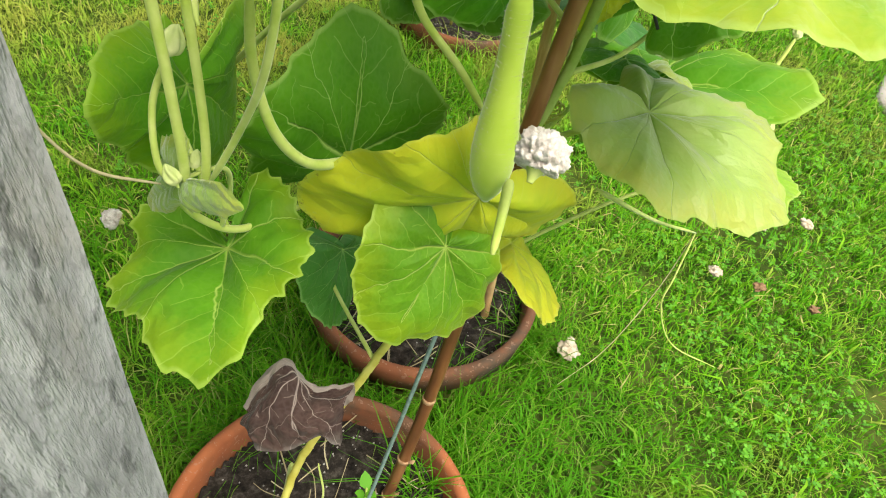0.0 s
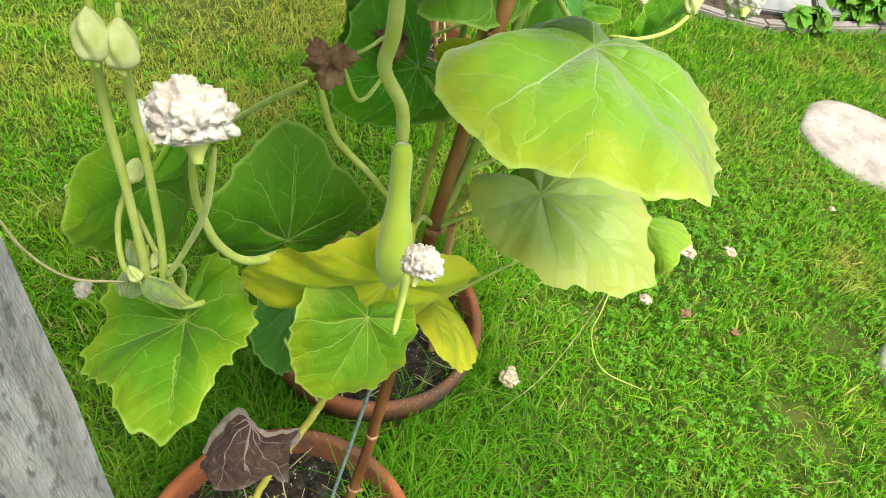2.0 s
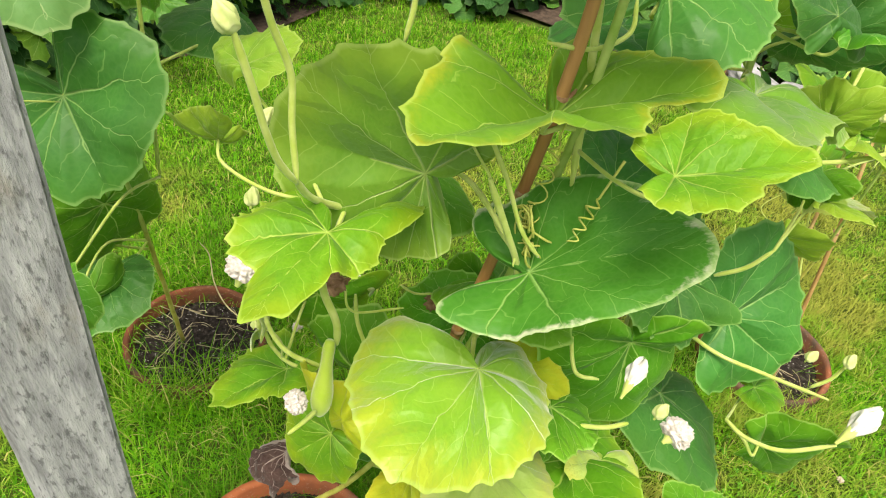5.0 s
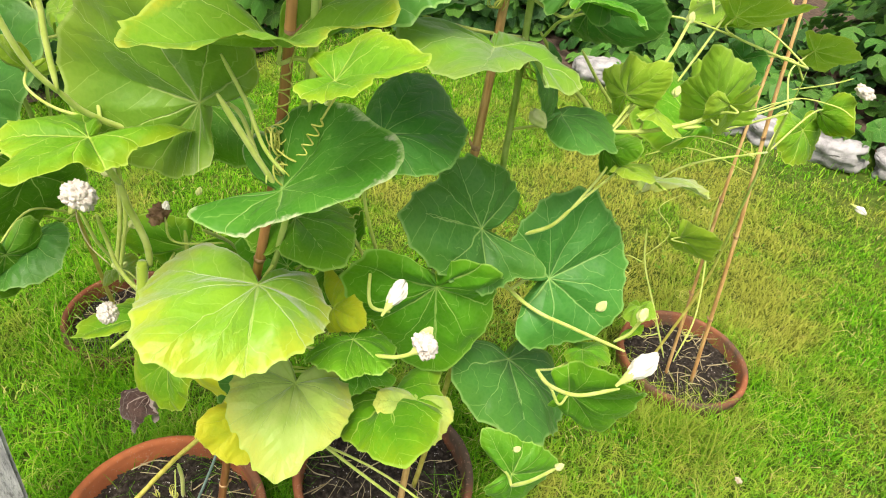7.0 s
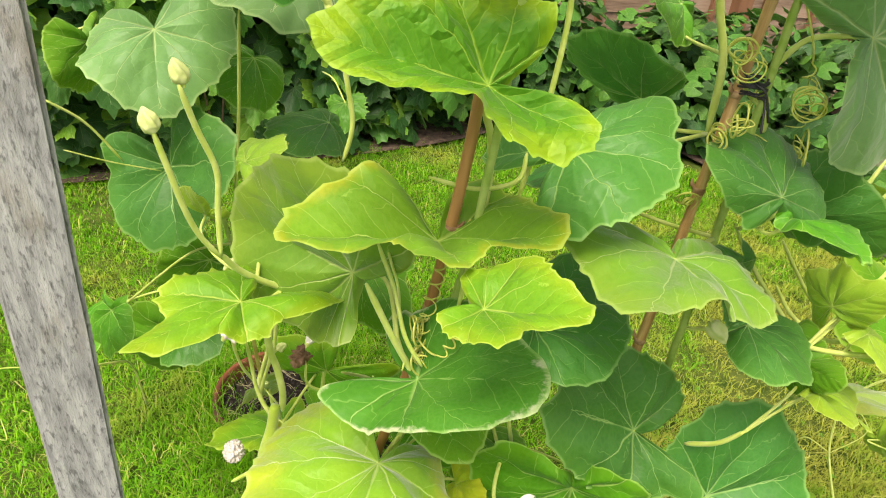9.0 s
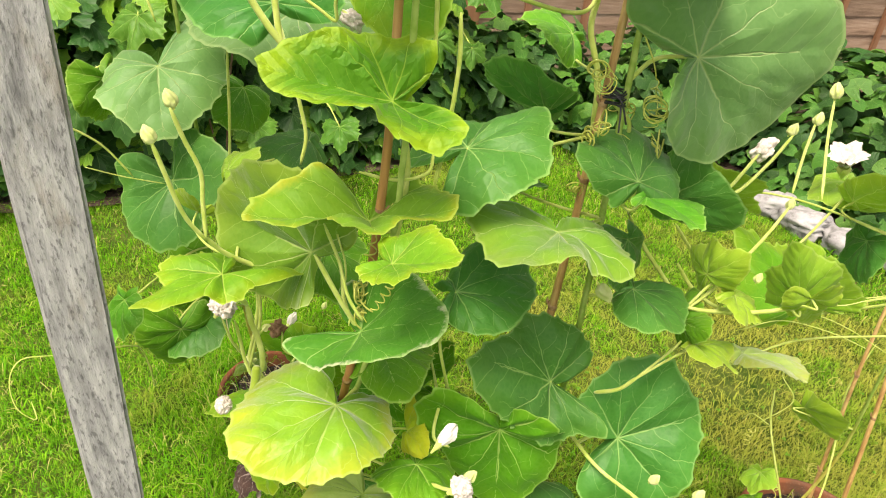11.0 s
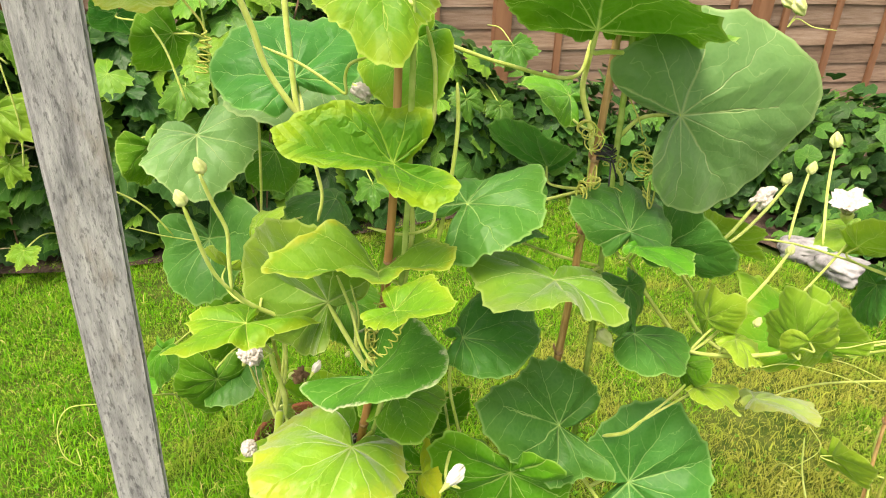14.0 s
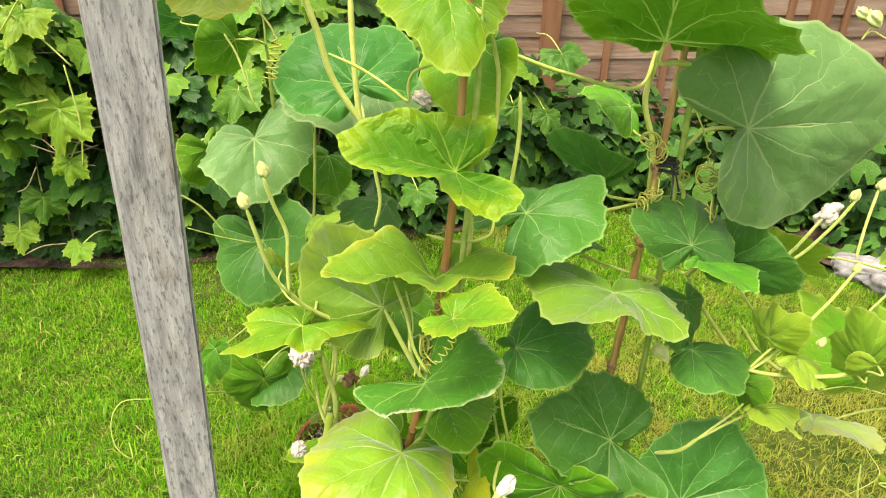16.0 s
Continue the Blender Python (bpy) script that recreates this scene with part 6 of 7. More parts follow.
for n, (pl, at, size, coils) in enumerate((
        (plant_b, (0.392, 0.955, 1.150), 0.014, 6), (plant_b, (0.395, 0.948, 1.085), 0.012, 5), (plant_b, (0.360, 1.02, 1.10), 0.016, 5),
        (plant_a, (0.430, 0.690, 0.915), 0.013, 6), (plant_a, (0.440, 0.680, 0.885), 0.010, 5), (plant_a, (0.395, 0.690, 0.560), 0.012, 5),
        (plant_a, (0.405, 0.735, 0.520), 0.010, 5), (plant_a, (0.245, 0.640, 0.505), 0.010, 4), (plant_b, (0.400, 1.000, 0.930), 0.012, 5),
        (plant_d, (0.31, 1.73, 0.60), 0.014, 5), (plant_d, (0.29, 1.70, 0.45), 0.012, 4), (plant_b, (0.385, 0.96, 1.00), 0.010, 5))):
    tangle(pl, at, size, coils, n + 1)


stem(plant_a, [(0.375, 0.529, 0.905), (0.352, 0.535, 0.872), (0.319, 0.548, 0.821)], 0.006, 0.006)
tangle(plant_b, (0.405, 1.030, 1.12), 0.017, 5, 41)
tangle(plant_b, (0.410, 1.045, 1.085), 0.015, 4, 42)
coil(plant_a, [(0.465, 0.735, 0.975), (0.468, 0.719, 0.955), (0.470, 0.705, 0.935), (0.474, 0.690, 0.915)], 4, 0.0058, 0.0035, lead=0.45)
coil(plant_a, [(0.365, 0.509, 1.304), (0.369, 0.525, 1.28), (0.372, 0.526, 1.262), (0.376, 0.522, 1.245), (0.378, 0.518, 1.232)], 7, 0.0055, 0.0065, 0.0011, lead=0.3)
coil(plant_a, [(0.42, 0.694, 0.77), (0.404, 0.724, 0.766), (0.395, 0.774, 0.761), (0.379, 0.827, 0.767)], 16, 0.0022, 0.0018, 0.0008, lead=0.15)
coil(plant_b, [(0.385, 1.00, 1.20), (0.395, 1.02, 1.16), (0.398, 1.03, 1.12), (0.400, 1.03, 1.09)], 5, 0.006, 0.008, 0.0009, lead=0.4)
coil(plant_a, [(0.25, 0.655, 0.56), (0.245, 0.650, 0.53), (0.240, 0.645, 0.505), (0.238, 0.640, 0.48)], 4, 0.007, 0.006, 0.0010, lead=0.2)
coil(plant_a, [(0.42, 0.72, 1.02), (0.425, 0.70, 0.98), (0.43, 0.69, 0.94), (0.428, 0.685, 0.88)], 6, 0.006, 0.007, 0.0009, lead=0.3)
stem(plant_b, [(0.446, 0.668, 0.513), (0.52, 0.75, 0.42), (0.61, 0.85, 0.31), (0.721, 0.95, 0.204)], 0.0035, 0.003)
stem(plant_b, [(0.721, 0.950, 0.204), (0.705, 0.905, 0.150), (0.699, 0.881, 0.110), (0.735, 0.855, 0.055), (0.811, 0.838, 0.035)], 0.0024, 0.0016)
stem(plant_b, [(0.721, 0.950, 0.204), (0.69, 0.90, 0.120), (0.63, 0.83, 0.050), (0.56, 0.77, 0.030)], 0.0013, 0.001)
tangle(plant_a, (0.215, 0.535, 0.075), 0.012, 4, 31)
tangle(plant_a, (0.440, 0.690, 0.905), 0.016, 6, 51)
tangle(plant_a, (0.436, 0.694, 0.880), 0.014, 6, 52)
tangle(plant_b, (0.398, 0.960, 1.105), 0.015, 6, 53)
tangle(plant_b, (0.385, 1.000, 1.060), 0.016, 5, 54)
tangle(plant_b, (0.400, 1.040, 1.050), 0.020, 5, 55)
tangle(plant_d, (0.29, 1.74, 0.30), 0.016, 5, 56)
tangle(plant_d, (0.33, 1.70, 0.22), 0.014, 5, 57)
tangle(plant_d, (0.36, 1.72, 0.13), 0.012, 4, 58)
coil(plant_d, [(0.22, 1.66, 0.26), (0.19, 1.655, 0.22), (0.185, 1.65, 0.19), (0.190, 1.65, 0.165)], 4, 0.008, 0.006, 0.0011, lead=0.3)
coil(plant_d, [(0.30, 1.66, 0.16), (0.33, 1.62, 0.20), (0.335, 1.61, 0.16), (0.33, 1.60, 0.13)], 4, 0.007, 0.005, 0.0011, lead=0.3)
tangle(plant_a, (0.200, 0.510, 0.070), 0.014, 3, 32)
stem(plant_a, [(0.215, 0.545, 0.05), (0.222, 0.550, 0.12), (0.226, 0.548, 0.17)], 0.006, 0.005)
stem(plant_a, [(0.255, 0.540, 0.20), (0.262, 0.528, 0.13), (0.235, 0.505, 0.07), (0.19, 0.47, 0.05)], 0.0022, 0.0013)


def tuft(x, y, z, count, tall, spread, seed):
    """A loose tuft of long grass blades."""
    r = random.Random(seed)
    verts, faces = [], []
    for _ in range(count):
        a, L, w = r.uniform(0, 6.283), tall * r.uniform(0.6, 1.15), r.uniform(0.0008, 0.0018)
        d, e = Vector((math.cos(a), math.sin(a), 0)), Vector((-math.sin(a), math.cos(a), 0)) * w
        b = Vector((x + r.gauss(0, spread), y + r.gauss(0, spread), z))
        reach = r.uniform(0.3, 0.95)
        for k in range(5):
            u = k / 4
            p = b + d * L * reach * u * u + Vector((0, 0, L * (u - 0.45 * reach * u * u)))
            verts += [p - e * (1 - 0.9 * u), p + e * (1 - 0.9 * u)]
        o = len(verts) - 10
        faces += [(o + 2 * k, o + 2 * k + 1, o + 2 * k + 3, o + 2 * k + 2) for k in range(4)]
    return tagged(place("grass_tuft", mesh_from("grass_tuft", verts, faces), grass_mat), "long green and straw grass tuft beside a plant pot", "grass", kind="stuff")


for k, (x, y, z, count, tall, spread) in enumerate(((0.50, 1.00, -0.01, 80, 0.12, 0.03), (0.515, 0.86, -0.01, 90, 0.12, 0.03), (0.42, 0.735, -0.01, 80, 0.11, 0.03), (0.22, 0.75, -0.01, 90, 0.12, 0.035), (0.165, 0.85, -0.01, 80, 0.12, 0.03), (0.45, 0.52, -0.01, 70, 0.11, 0.025), (0.095, 0.46, -0.01, 70, 0.11, 0.025), (0.155, 0.64, -0.01, 80, 0.12, 0.03), (0.375, 0.580, 0.03, 60, 0.13, 0.014), (0.44, 0.62, -0.01, 70, 0.12, 0.03), (0.08, 0.53, -0.01, 60, 0.10, 0.03), (0.52, 0.82, -0.01, 70, 0.11, 0.035), (0.15, 0.95, -0.01, 70, 0.11, 0.04), (-0.20, 0.46, -0.01, 90, 0.12, 0.04), (-0.17, 0.60, -0.01, 80, 0.11, 0.04), (0.53, 1.58, -0.01, 90, 0.12, 0.04), (0.45, 1.51, -0.01, 80, 0.11, 0.05), (0.575, 1.70, -0.01, 60, 0.11, 0.04), (0.33, 1.49, -0.01, 70, 0.10, 0.05), (0.30, 0.68, -0.01, 60, 0.09, 0.03), (0.50, 1.52, -0.01, 120, 0.13, 0.04), (0.56, 1.62, -0.01, 110, 0.13, 0.04), (-0.19, 0.52, -0.01, 130, 0.13, 0.04), (-0.24, 0.42, -0.01, 110, 0.13, 0.04), (-0.16, 0.66, -0.01, 90, 0.12, 0.04), (0.48, 0.98, -0.01, 70, 0.10, 0.03), (0.17, 0.68, -0.01, 70, 0.09, 0.03))):
    tuft(x, y, z, count, tall, spread, k + 70)


def seedling(x, y, z, seed):
    """A small weed with a few round leaves."""
    r = random.Random(seed)
    ob = thing("weed", (x, y, z), "small light green leafy weed in the potting soil", "weed")
    for k in range(7):
        a, h = k * 2.4, 0.012 + 0.007 * k
        d = Vector((math.cos(a), math.sin(a), 0.5)).normalized()
        e = Vector((-math.sin(a), math.cos(a), 0))
        c = Vector((0, 0, h))
        L = r.uniform(0.014, 0.022)
        verts = [c + d * L * u + e * L * 0.36 * math.sin(math.pi * u ** 0.8) * sgn for u in (0, 0.25, 0.5, 0.75, 1) for sgn in (-1, 1)]
        place("blade", mesh_from("blade", verts, [(2 * i, 2 * i + 1, 2 * i + 3, 2 * i + 2) for i in range(4)]), clover_mat, ob)
    place("stem", tube_mesh("stem", [(0, 0, -0.005), (0.001, 0, 0.03), (0, 0.001, 0.056)], 0.0012, 6), STEM, ob)


seedling(0.308, 0.556, 0.048, 4)

# ---- lawn ----
EDGE_NE = [(-0.05, 3.35), (0.35, 3.08), (0.60, 2.84), (0.77, 2.66), (1.01, 2.45), (1.25, 2.32), (1.50, 2.28), (1.96, 2.42), (2.3, 2.55)]


def on_lawn(x, y):
    """Whether a place lies on the mown lawn, not in a bed."""
    ne = np.interp(x, [p[0] for p in EDGE_NE], [p[1] for p in EDGE_NE])
    nw = np.where(x < -0.05, 3.3 + 0.62 * (x + 0.05), ne)
    west = -1.64 - 0.12 * np.sin(y * 1.7) - np.where(y > 0.6, 0.28 * (y - 0.6), 0)
    return (y < nw) & (x > west)


STEPS = [(1.62, 1.73, 0.180), (1.50, 0.93, 0.165)]
BARE = [(0.98, 1.20, 0.10), (1.12, 0.83, 0.09), (1.29, 1.03, 0.08), (0.62, 1.25, 0.06), (-1.30, 0.05, 0.13), (-0.2, 1.9, 0.2)]
POTS = [(0.268, 0.502, 0.178), (0.346, 0.900, 0.178), (-0.330, 0.560, 0.155), (0.372, 1.742, 0.168)]


def grass(count, x0, x1, y0, y1, tall, wide, seed, name, material, near_pots=False):
    r = np.random.RandomState(seed)
    x, y = r.uniform(x0, x1, count), r.uniform(y0, y1, count)
    keep = on_lawn(x, y)
    border = np.minimum(np.minimum(x - x0, x1 - x), np.minimum(y - y0, y1 - y))
    keep &= r.rand(count) < np.clip(border / 0.5, 0.0, 1.0)
    for cx, cy, cr in POTS:
        keep &= np.hypot(x - cx, y - cy) > cr * 0.985
    for cx, cy, cr in STEPS:
        keep &= np.hypot(x - cx, y - cy) > cr * (0.93 + 0.12 * r.rand(count) - 0.16 * (r.rand(count) < 0.12))
    for cx, cy, cr in BARE:
        keep &= (np.hypot(x - cx, y - cy) > cr * r.uniform(0.2, 1.6, count)) | (r.rand(count) < 0.15)
    x, y = x[keep], y[keep]
    n = len(x)
    patch = np.array([noise.noise(Vector((a * 2.1, b * 2.1, 3.0))) for a, b in zip(x, y)])
    clump = np.array([noise.noise(Vector((a * 14, b * 14, 5.0))) for a, b in zip(x, y)])
    h = tall * r.uniform(0.4, 1.2, n) * (1 + 0.5 * patch + 0.75 * clump)
    if near_pots:
        d = np.min([np.abs(np.hypot(x - cx, y - cy) - cr) for cx, cy, cr in POTS], axis=0)
        h *= 1 + 1.1 * np.exp(-((d / 0.09) ** 2)) + 0.6 * np.exp(-((d / 0.35) ** 2))
    az, lean = r.uniform(0, 2 * np.pi, n), r.uniform(0.25, 1.7, n)
    dx, dy = np.cos(az), np.sin(az)
    w = wide * r.uniform(0.6, 1.3, n)
    sx, sy = -dy * w, dx * w
    z0 = np.full(n, -0.015)
    mid = np.stack([x + 0.35 * lean * h * dx, y + 0.35 * lean * h * dy, z0 + 0.6 * h], 1)
    top = np.stack([x + lean * h * dx, y + lean * h * dy, z0 + h * np.maximum(1.05 - 0.50 * lean, 0.25)], 1)
    side = np.stack([sx, sy, 0 * sx], 1)
    base = np.stack([x, y, z0], 1)
    v = np.stack([base - side, base + side, mid + 0.75 * side, mid - 0.75 * side, top], 1).reshape(-1, 3)
    o = np.arange(n)[:, None] * 5
    me = bpy.data.meshes.new(name)
    me.vertices.add(len(v))
    me.vertices.foreach_set("co", v.ravel())
    loops = np.concatenate([o + [0, 1, 2, 3], o + [3, 2, 4]], 1)
    me.loops.add(loops.size)
    me.loops.foreach_set("vertex_index", loops.ravel().astype(np.int32))
    me.polygons.add(2 * n)
    starts = (np.arange(n)[:, None] * 7 + [0, 4]).ravel()
    me.polygons.foreach_set("loop_start", starts.astype(np.int32))
    me.update(calc_edges=True)
    me.validate()
    return tagged(place(name, me, material), "short green lawn grass with yellowed blades" if material is grass_mat else "low clover among the lawn grass", "grass", kind="stuff")


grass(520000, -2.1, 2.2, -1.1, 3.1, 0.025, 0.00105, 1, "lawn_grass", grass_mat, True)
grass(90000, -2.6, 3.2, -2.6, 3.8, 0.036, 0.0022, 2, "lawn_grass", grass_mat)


def clover(count, seed):
    """Small three-leaved clover and daisy leaves lying in the grass."""
    r = random.Random(seed)
    verts, faces = [], []
    while count:
        x, y = r.gauss(0.65, 0.6), r.gauss(1.1, 0.6)
        if not bool(on_lawn(np.array(x), np.array(y))) or noise.noise(Vector((x * 3.1, y * 3.1, 9))) + 0.5 * noise.noise(Vector((x * 9, y * 9, 2))) < r.uniform(-0.35, 0.25) or any(math.hypot(x - a, y - b) < c for a, b, c in STEPS) or any(math.hypot(x - a, y - b) < c + r.uniform(0.05, 0.45) for a, b, c in POTS):
            continue
        count -= 1
        z, s, a0 = r.uniform(0.002, 0.022), r.uniform(0.0022, 0.0062), r.uniform(0, 6.28)
        for k in range(3):
            a = a0 + k * 2.094
            d, e = Vector((math.cos(a), math.sin(a), r.uniform(-0.1, 0.25))), Vector((-math.sin(a), math.cos(a), 0))
            c = Vector((x, y, z))
            o = len(verts)
            verts += [c, c + d * s * 0.7 + e * s * 0.55, c + d * s * 1.25 + e * s * 0.3, c + d * s * 1.12, c + d * s * 1.25 - e * s * 0.3, c + d * s * 0.7 - e * s * 0.55]
            faces.append(tuple(range(o, o + 6)))
    return tagged(place("clover", mesh_from("clover", verts, faces), clover_mat), "low clover leaves among the lawn grass", "clover", kind="stuff")


clover(3200, 5)


def stepping_stone(cx, cy, r, seed):
    n = 40
    verts, faces = [(0, 0, 0.004)], []
    for ring, (f, z) in enumerate(((0.5, 0.005), (0.85, 0.004), (0.97, 0.0), (1.0, -0.012), (0.98, -0.05))):
        for k in range(n):
            a = 2 * math.pi * k / n
            w = 1 + 0.09 * noise.noise(Vector((1.3 * math.cos(a), 1.3 * math.sin(a), seed))) + 0.04 * noise.noise(Vector((4 * math.cos(a), 4 * math.sin(a), seed)))
            verts.append((f * r * w * math.cos(a), f * r * w * math.sin(a), z + 0.003 * noise.noise(Vector((9 * f * math.cos(a), 9 * f * math.sin(a), seed)))))
    for k in range(n):
        faces.append((0, 1 + k, 1 + (k + 1) % n))
    for j in range(4):
        for k in range(n):
            a, b = 1 + j * n + k, 1 + j * n + (k + 1) % n
            faces.append((a, a + n, b + n, b))
    ob = tagged(place("stepping_stone", mesh_from("stepping_stone", verts, faces), slab_mat), "pale flat round stepping stone set in the lawn", "stepping stone", "stepping stones")
    ob.location = (cx, cy, 0.0)


for k, (cx, cy, cr) in enumerate(STEPS):
    stepping_stone(cx, cy, cr, k + 2)


# fallen flowers on the grass
for k, (x, y, size) in enumerate(((0.58, 0.834, 0.020), (1.068, 1.20, 0.017), (0.965, 1.19, 0.030), (0.854, 1.042, 0.016), (0.93, 1.021, 0.014), (0.877, 1.406, 0.014), (1.373, 1.39, 0.009), (1.064, 2.229, 0.022), (0.684, 1.591, 0.010), (1.02, 0.99, 0.012), (0.71, 1.36, 0.010), (1.12, 1.62, 0.008))):
    ob = part("fallen_flower", crumpled(size * 0.62, 0.5, 0.7, k + 40), dried_mat if k in (4, 9) else fallen_mat, None)
    ob.location = (x, y, 0.030)
    ob.rotation_euler = (0.2, 0.1, k)
    tagged(ob, "small withered brown flower fallen on the lawn" if k in (4, 9) else "crumpled cream flower fallen on the lawn", "fallen flower", "fallen flowers")


# ---- beds and planting ----
def sheet(name, outline, z, material, label):
    bm = bmesh.new()
    bm.faces.new([bm.verts.new((x, y, z)) for x, y in outline])
    bmesh.ops.triangulate(bm, faces=bm.faces[:])
    bmesh.ops.subdivide_edges(bm, edges=bm.edges[:], cuts=5, use_grid_fill=True)
    for v in bm.verts:
        v.co.z += 0.012 * noise.noise(v.co * 5)
    me = bpy.data.meshes.new(name)
    bm.to_mesh(me)
    bm.free()
    return tagged(place(name, me, material), label, "flower bed", kind="structure")


sheet("ground_bed", EDGE_NE + [(2.6, 3.6), (1.5, 4.2), (-0.6, 4.2)], 0.004, bed_mat, "dark bare soil of a flower bed")
sheet("ground_bed", [(-0.2, 3.35), (-1.0, 2.75), (-2.1, 2.2), (-1.75, 1.4), (-1.55, 0.5), (-1.45, -0.3), (-1.6, -1.8), (-2.34, -1.8), (-2.34, 5.2), (-0.4, 5.2)], 0.004, bed_mat, "dark bare soil of a flower bed")


def shrub(name, boxes, count, size, materials, label, category, seed, lobed=True, stems=0, slim=1.0):
    """A leafy mass: many small cupped leaves in a lumpy volume, with a few twigs inside."""
    r = random.Random(seed)
    ob = thing(name, (boxes[0][0], boxes[0][1], 0.0), label, category)
    share = [max(1, int(count * b[6])) for b in boxes]
    lists = [([], [], [], []) for _ in materials]
    for b, num in zip(boxes, share):
        cx, cy, cz, rx, ry, rz = b[:6]
        for _ in range(num):
            while True:
                p = Vector((r.uniform(-1, 1), r.uniform(-1, 1), r.uniform(-1, 1)))
                if 0.45 < p.length < 1:
                    break
            p *= 1 + 0.35 * noise.noise(p * 2.2 + Vector((seed, 0, 0)))
            c = Vector((cx + p.x * rx, cy + p.y * ry, cz + p.z * rz))
            if c.z < 0.02:
                continue
            nrm = (Vector((p.x, p.y, abs(p.z) * 0.6 + 0.55)) + Vector((r.uniform(-1, 1), r.uniform(-1, 1), r.uniform(-0.5, 1))) * 0.65).normalized()
            s = size * r.uniform(0.5, 1.25)
            t = nrm.orthogonal().normalized()
            t = Matrix.Rotation(r.uniform(0, 6.28), 3, nrm) @ t
            q = nrm.cross(t)
            # upper leaves lean to lighter materials, a brighter top put into the colour
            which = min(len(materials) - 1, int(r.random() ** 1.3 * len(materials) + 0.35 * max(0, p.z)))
            verts, faces, flat, rims = lists[which]
            o = len(verts)
            verts.append(c)
            flat.append((0, 0))
            rims.append(0.0)
            m = 31 if lobed else 14
            droop, roll = r.uniform(0.15, 0.5), r.uniform(-0.25, 0.25)
            for f in ((0.5, 1.0) if lobed else (1.0,)):
                for k in range(m):
                    a = -2.8 + 5.6 * k / (m - 1)
                    if lobed:
                        # five pointed lobes with coarse teeth, as a grape vine has
                        deg = abs(math.degrees(a))
                        lobe = float(np.interp(deg, (0, 27, 58, 84, 112, 138, 160), (1.12, 0.74, 0.98, 0.66, 0.80, 0.62, 0.34)))
                        rad = s * f * (lobe + (0.07 if k % 2 else -0.05) * f)
                    else:
                        rad = s * f * (0.85 + 0.08 * math.cos(5 * a) + (0.05 if k % 2 else -0.04))
                    u, w = rad * math.cos(a), slim * rad * math.sin(a)
                    verts.append(c + t * u + q * w - nrm * (droop * (u * u + w * w) / s - (0.16 + roll) * abs(w) - 0.05 * s * f * math.cos(7 * a)))
                    flat.append((u / s, w / s))
                    rims.append(f)
            for k in range(m - 1):
                faces.append((o, o + 1 + k, o + 2 + k))
                if lobed:
                    faces.append((o + 1 + k, o + 1 + m + k, o + 2 + m + k, o + 2 + k))
    for (verts, faces, flat, rims), mat in zip(lists, materials):
        if faces:
            me = mesh_from("foliage", verts, faces)
            idx = np.zeros(len(me.loops), np.int32)
            me.loops.foreach_get("vertex_index", idx)
            me.uv_layers.new(name="leaf").data.foreach_set("uv", np.array(flat)[idx].ravel())
            me.uv_layers.new(name="rim").data.foreach_set("uv", np.stack([np.array(rims)[idx], 0 * idx], 1).ravel())
            tagged(hang(place("foliage", me, mat), ob), kind="stuff")
    for _ in range(stems):
        b = r.choice(boxes)
        a = Vector((b[0] + r.uniform(-0.6, 0.6) * b[3], b[1] + r.uniform(-0.8, 0.8) * b[4], 0.0))
        e = Vector((b[0] + r.uniform(-1, 1) * b[3], b[1] + r.uniform(-1, 1) * b[4], b[2] + r.uniform(0.2, 0.9) * b[5]))
        hang(place("twig", tube_mesh("twig", curve_points([a, a.lerp(e, 0.5) + Vector((r.uniform(-0.08, 0.08), r.uniform(-0.08, 0.08), 0.05)), e], 6), 0.004, 6), bark_mat), ob)
    return ob


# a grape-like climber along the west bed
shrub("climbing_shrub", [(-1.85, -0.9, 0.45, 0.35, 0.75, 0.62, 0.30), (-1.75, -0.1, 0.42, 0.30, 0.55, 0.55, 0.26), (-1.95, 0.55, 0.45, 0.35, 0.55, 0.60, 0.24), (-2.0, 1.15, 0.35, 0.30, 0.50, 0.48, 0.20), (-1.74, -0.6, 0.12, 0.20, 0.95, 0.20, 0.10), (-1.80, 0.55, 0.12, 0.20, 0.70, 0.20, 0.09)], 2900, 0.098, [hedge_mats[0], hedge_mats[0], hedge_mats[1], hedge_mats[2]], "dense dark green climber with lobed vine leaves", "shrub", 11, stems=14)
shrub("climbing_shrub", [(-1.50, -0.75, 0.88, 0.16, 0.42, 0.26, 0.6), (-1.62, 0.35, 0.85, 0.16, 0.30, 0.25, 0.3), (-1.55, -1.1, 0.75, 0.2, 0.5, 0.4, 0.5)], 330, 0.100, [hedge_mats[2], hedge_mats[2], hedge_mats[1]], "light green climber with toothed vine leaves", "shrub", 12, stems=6)


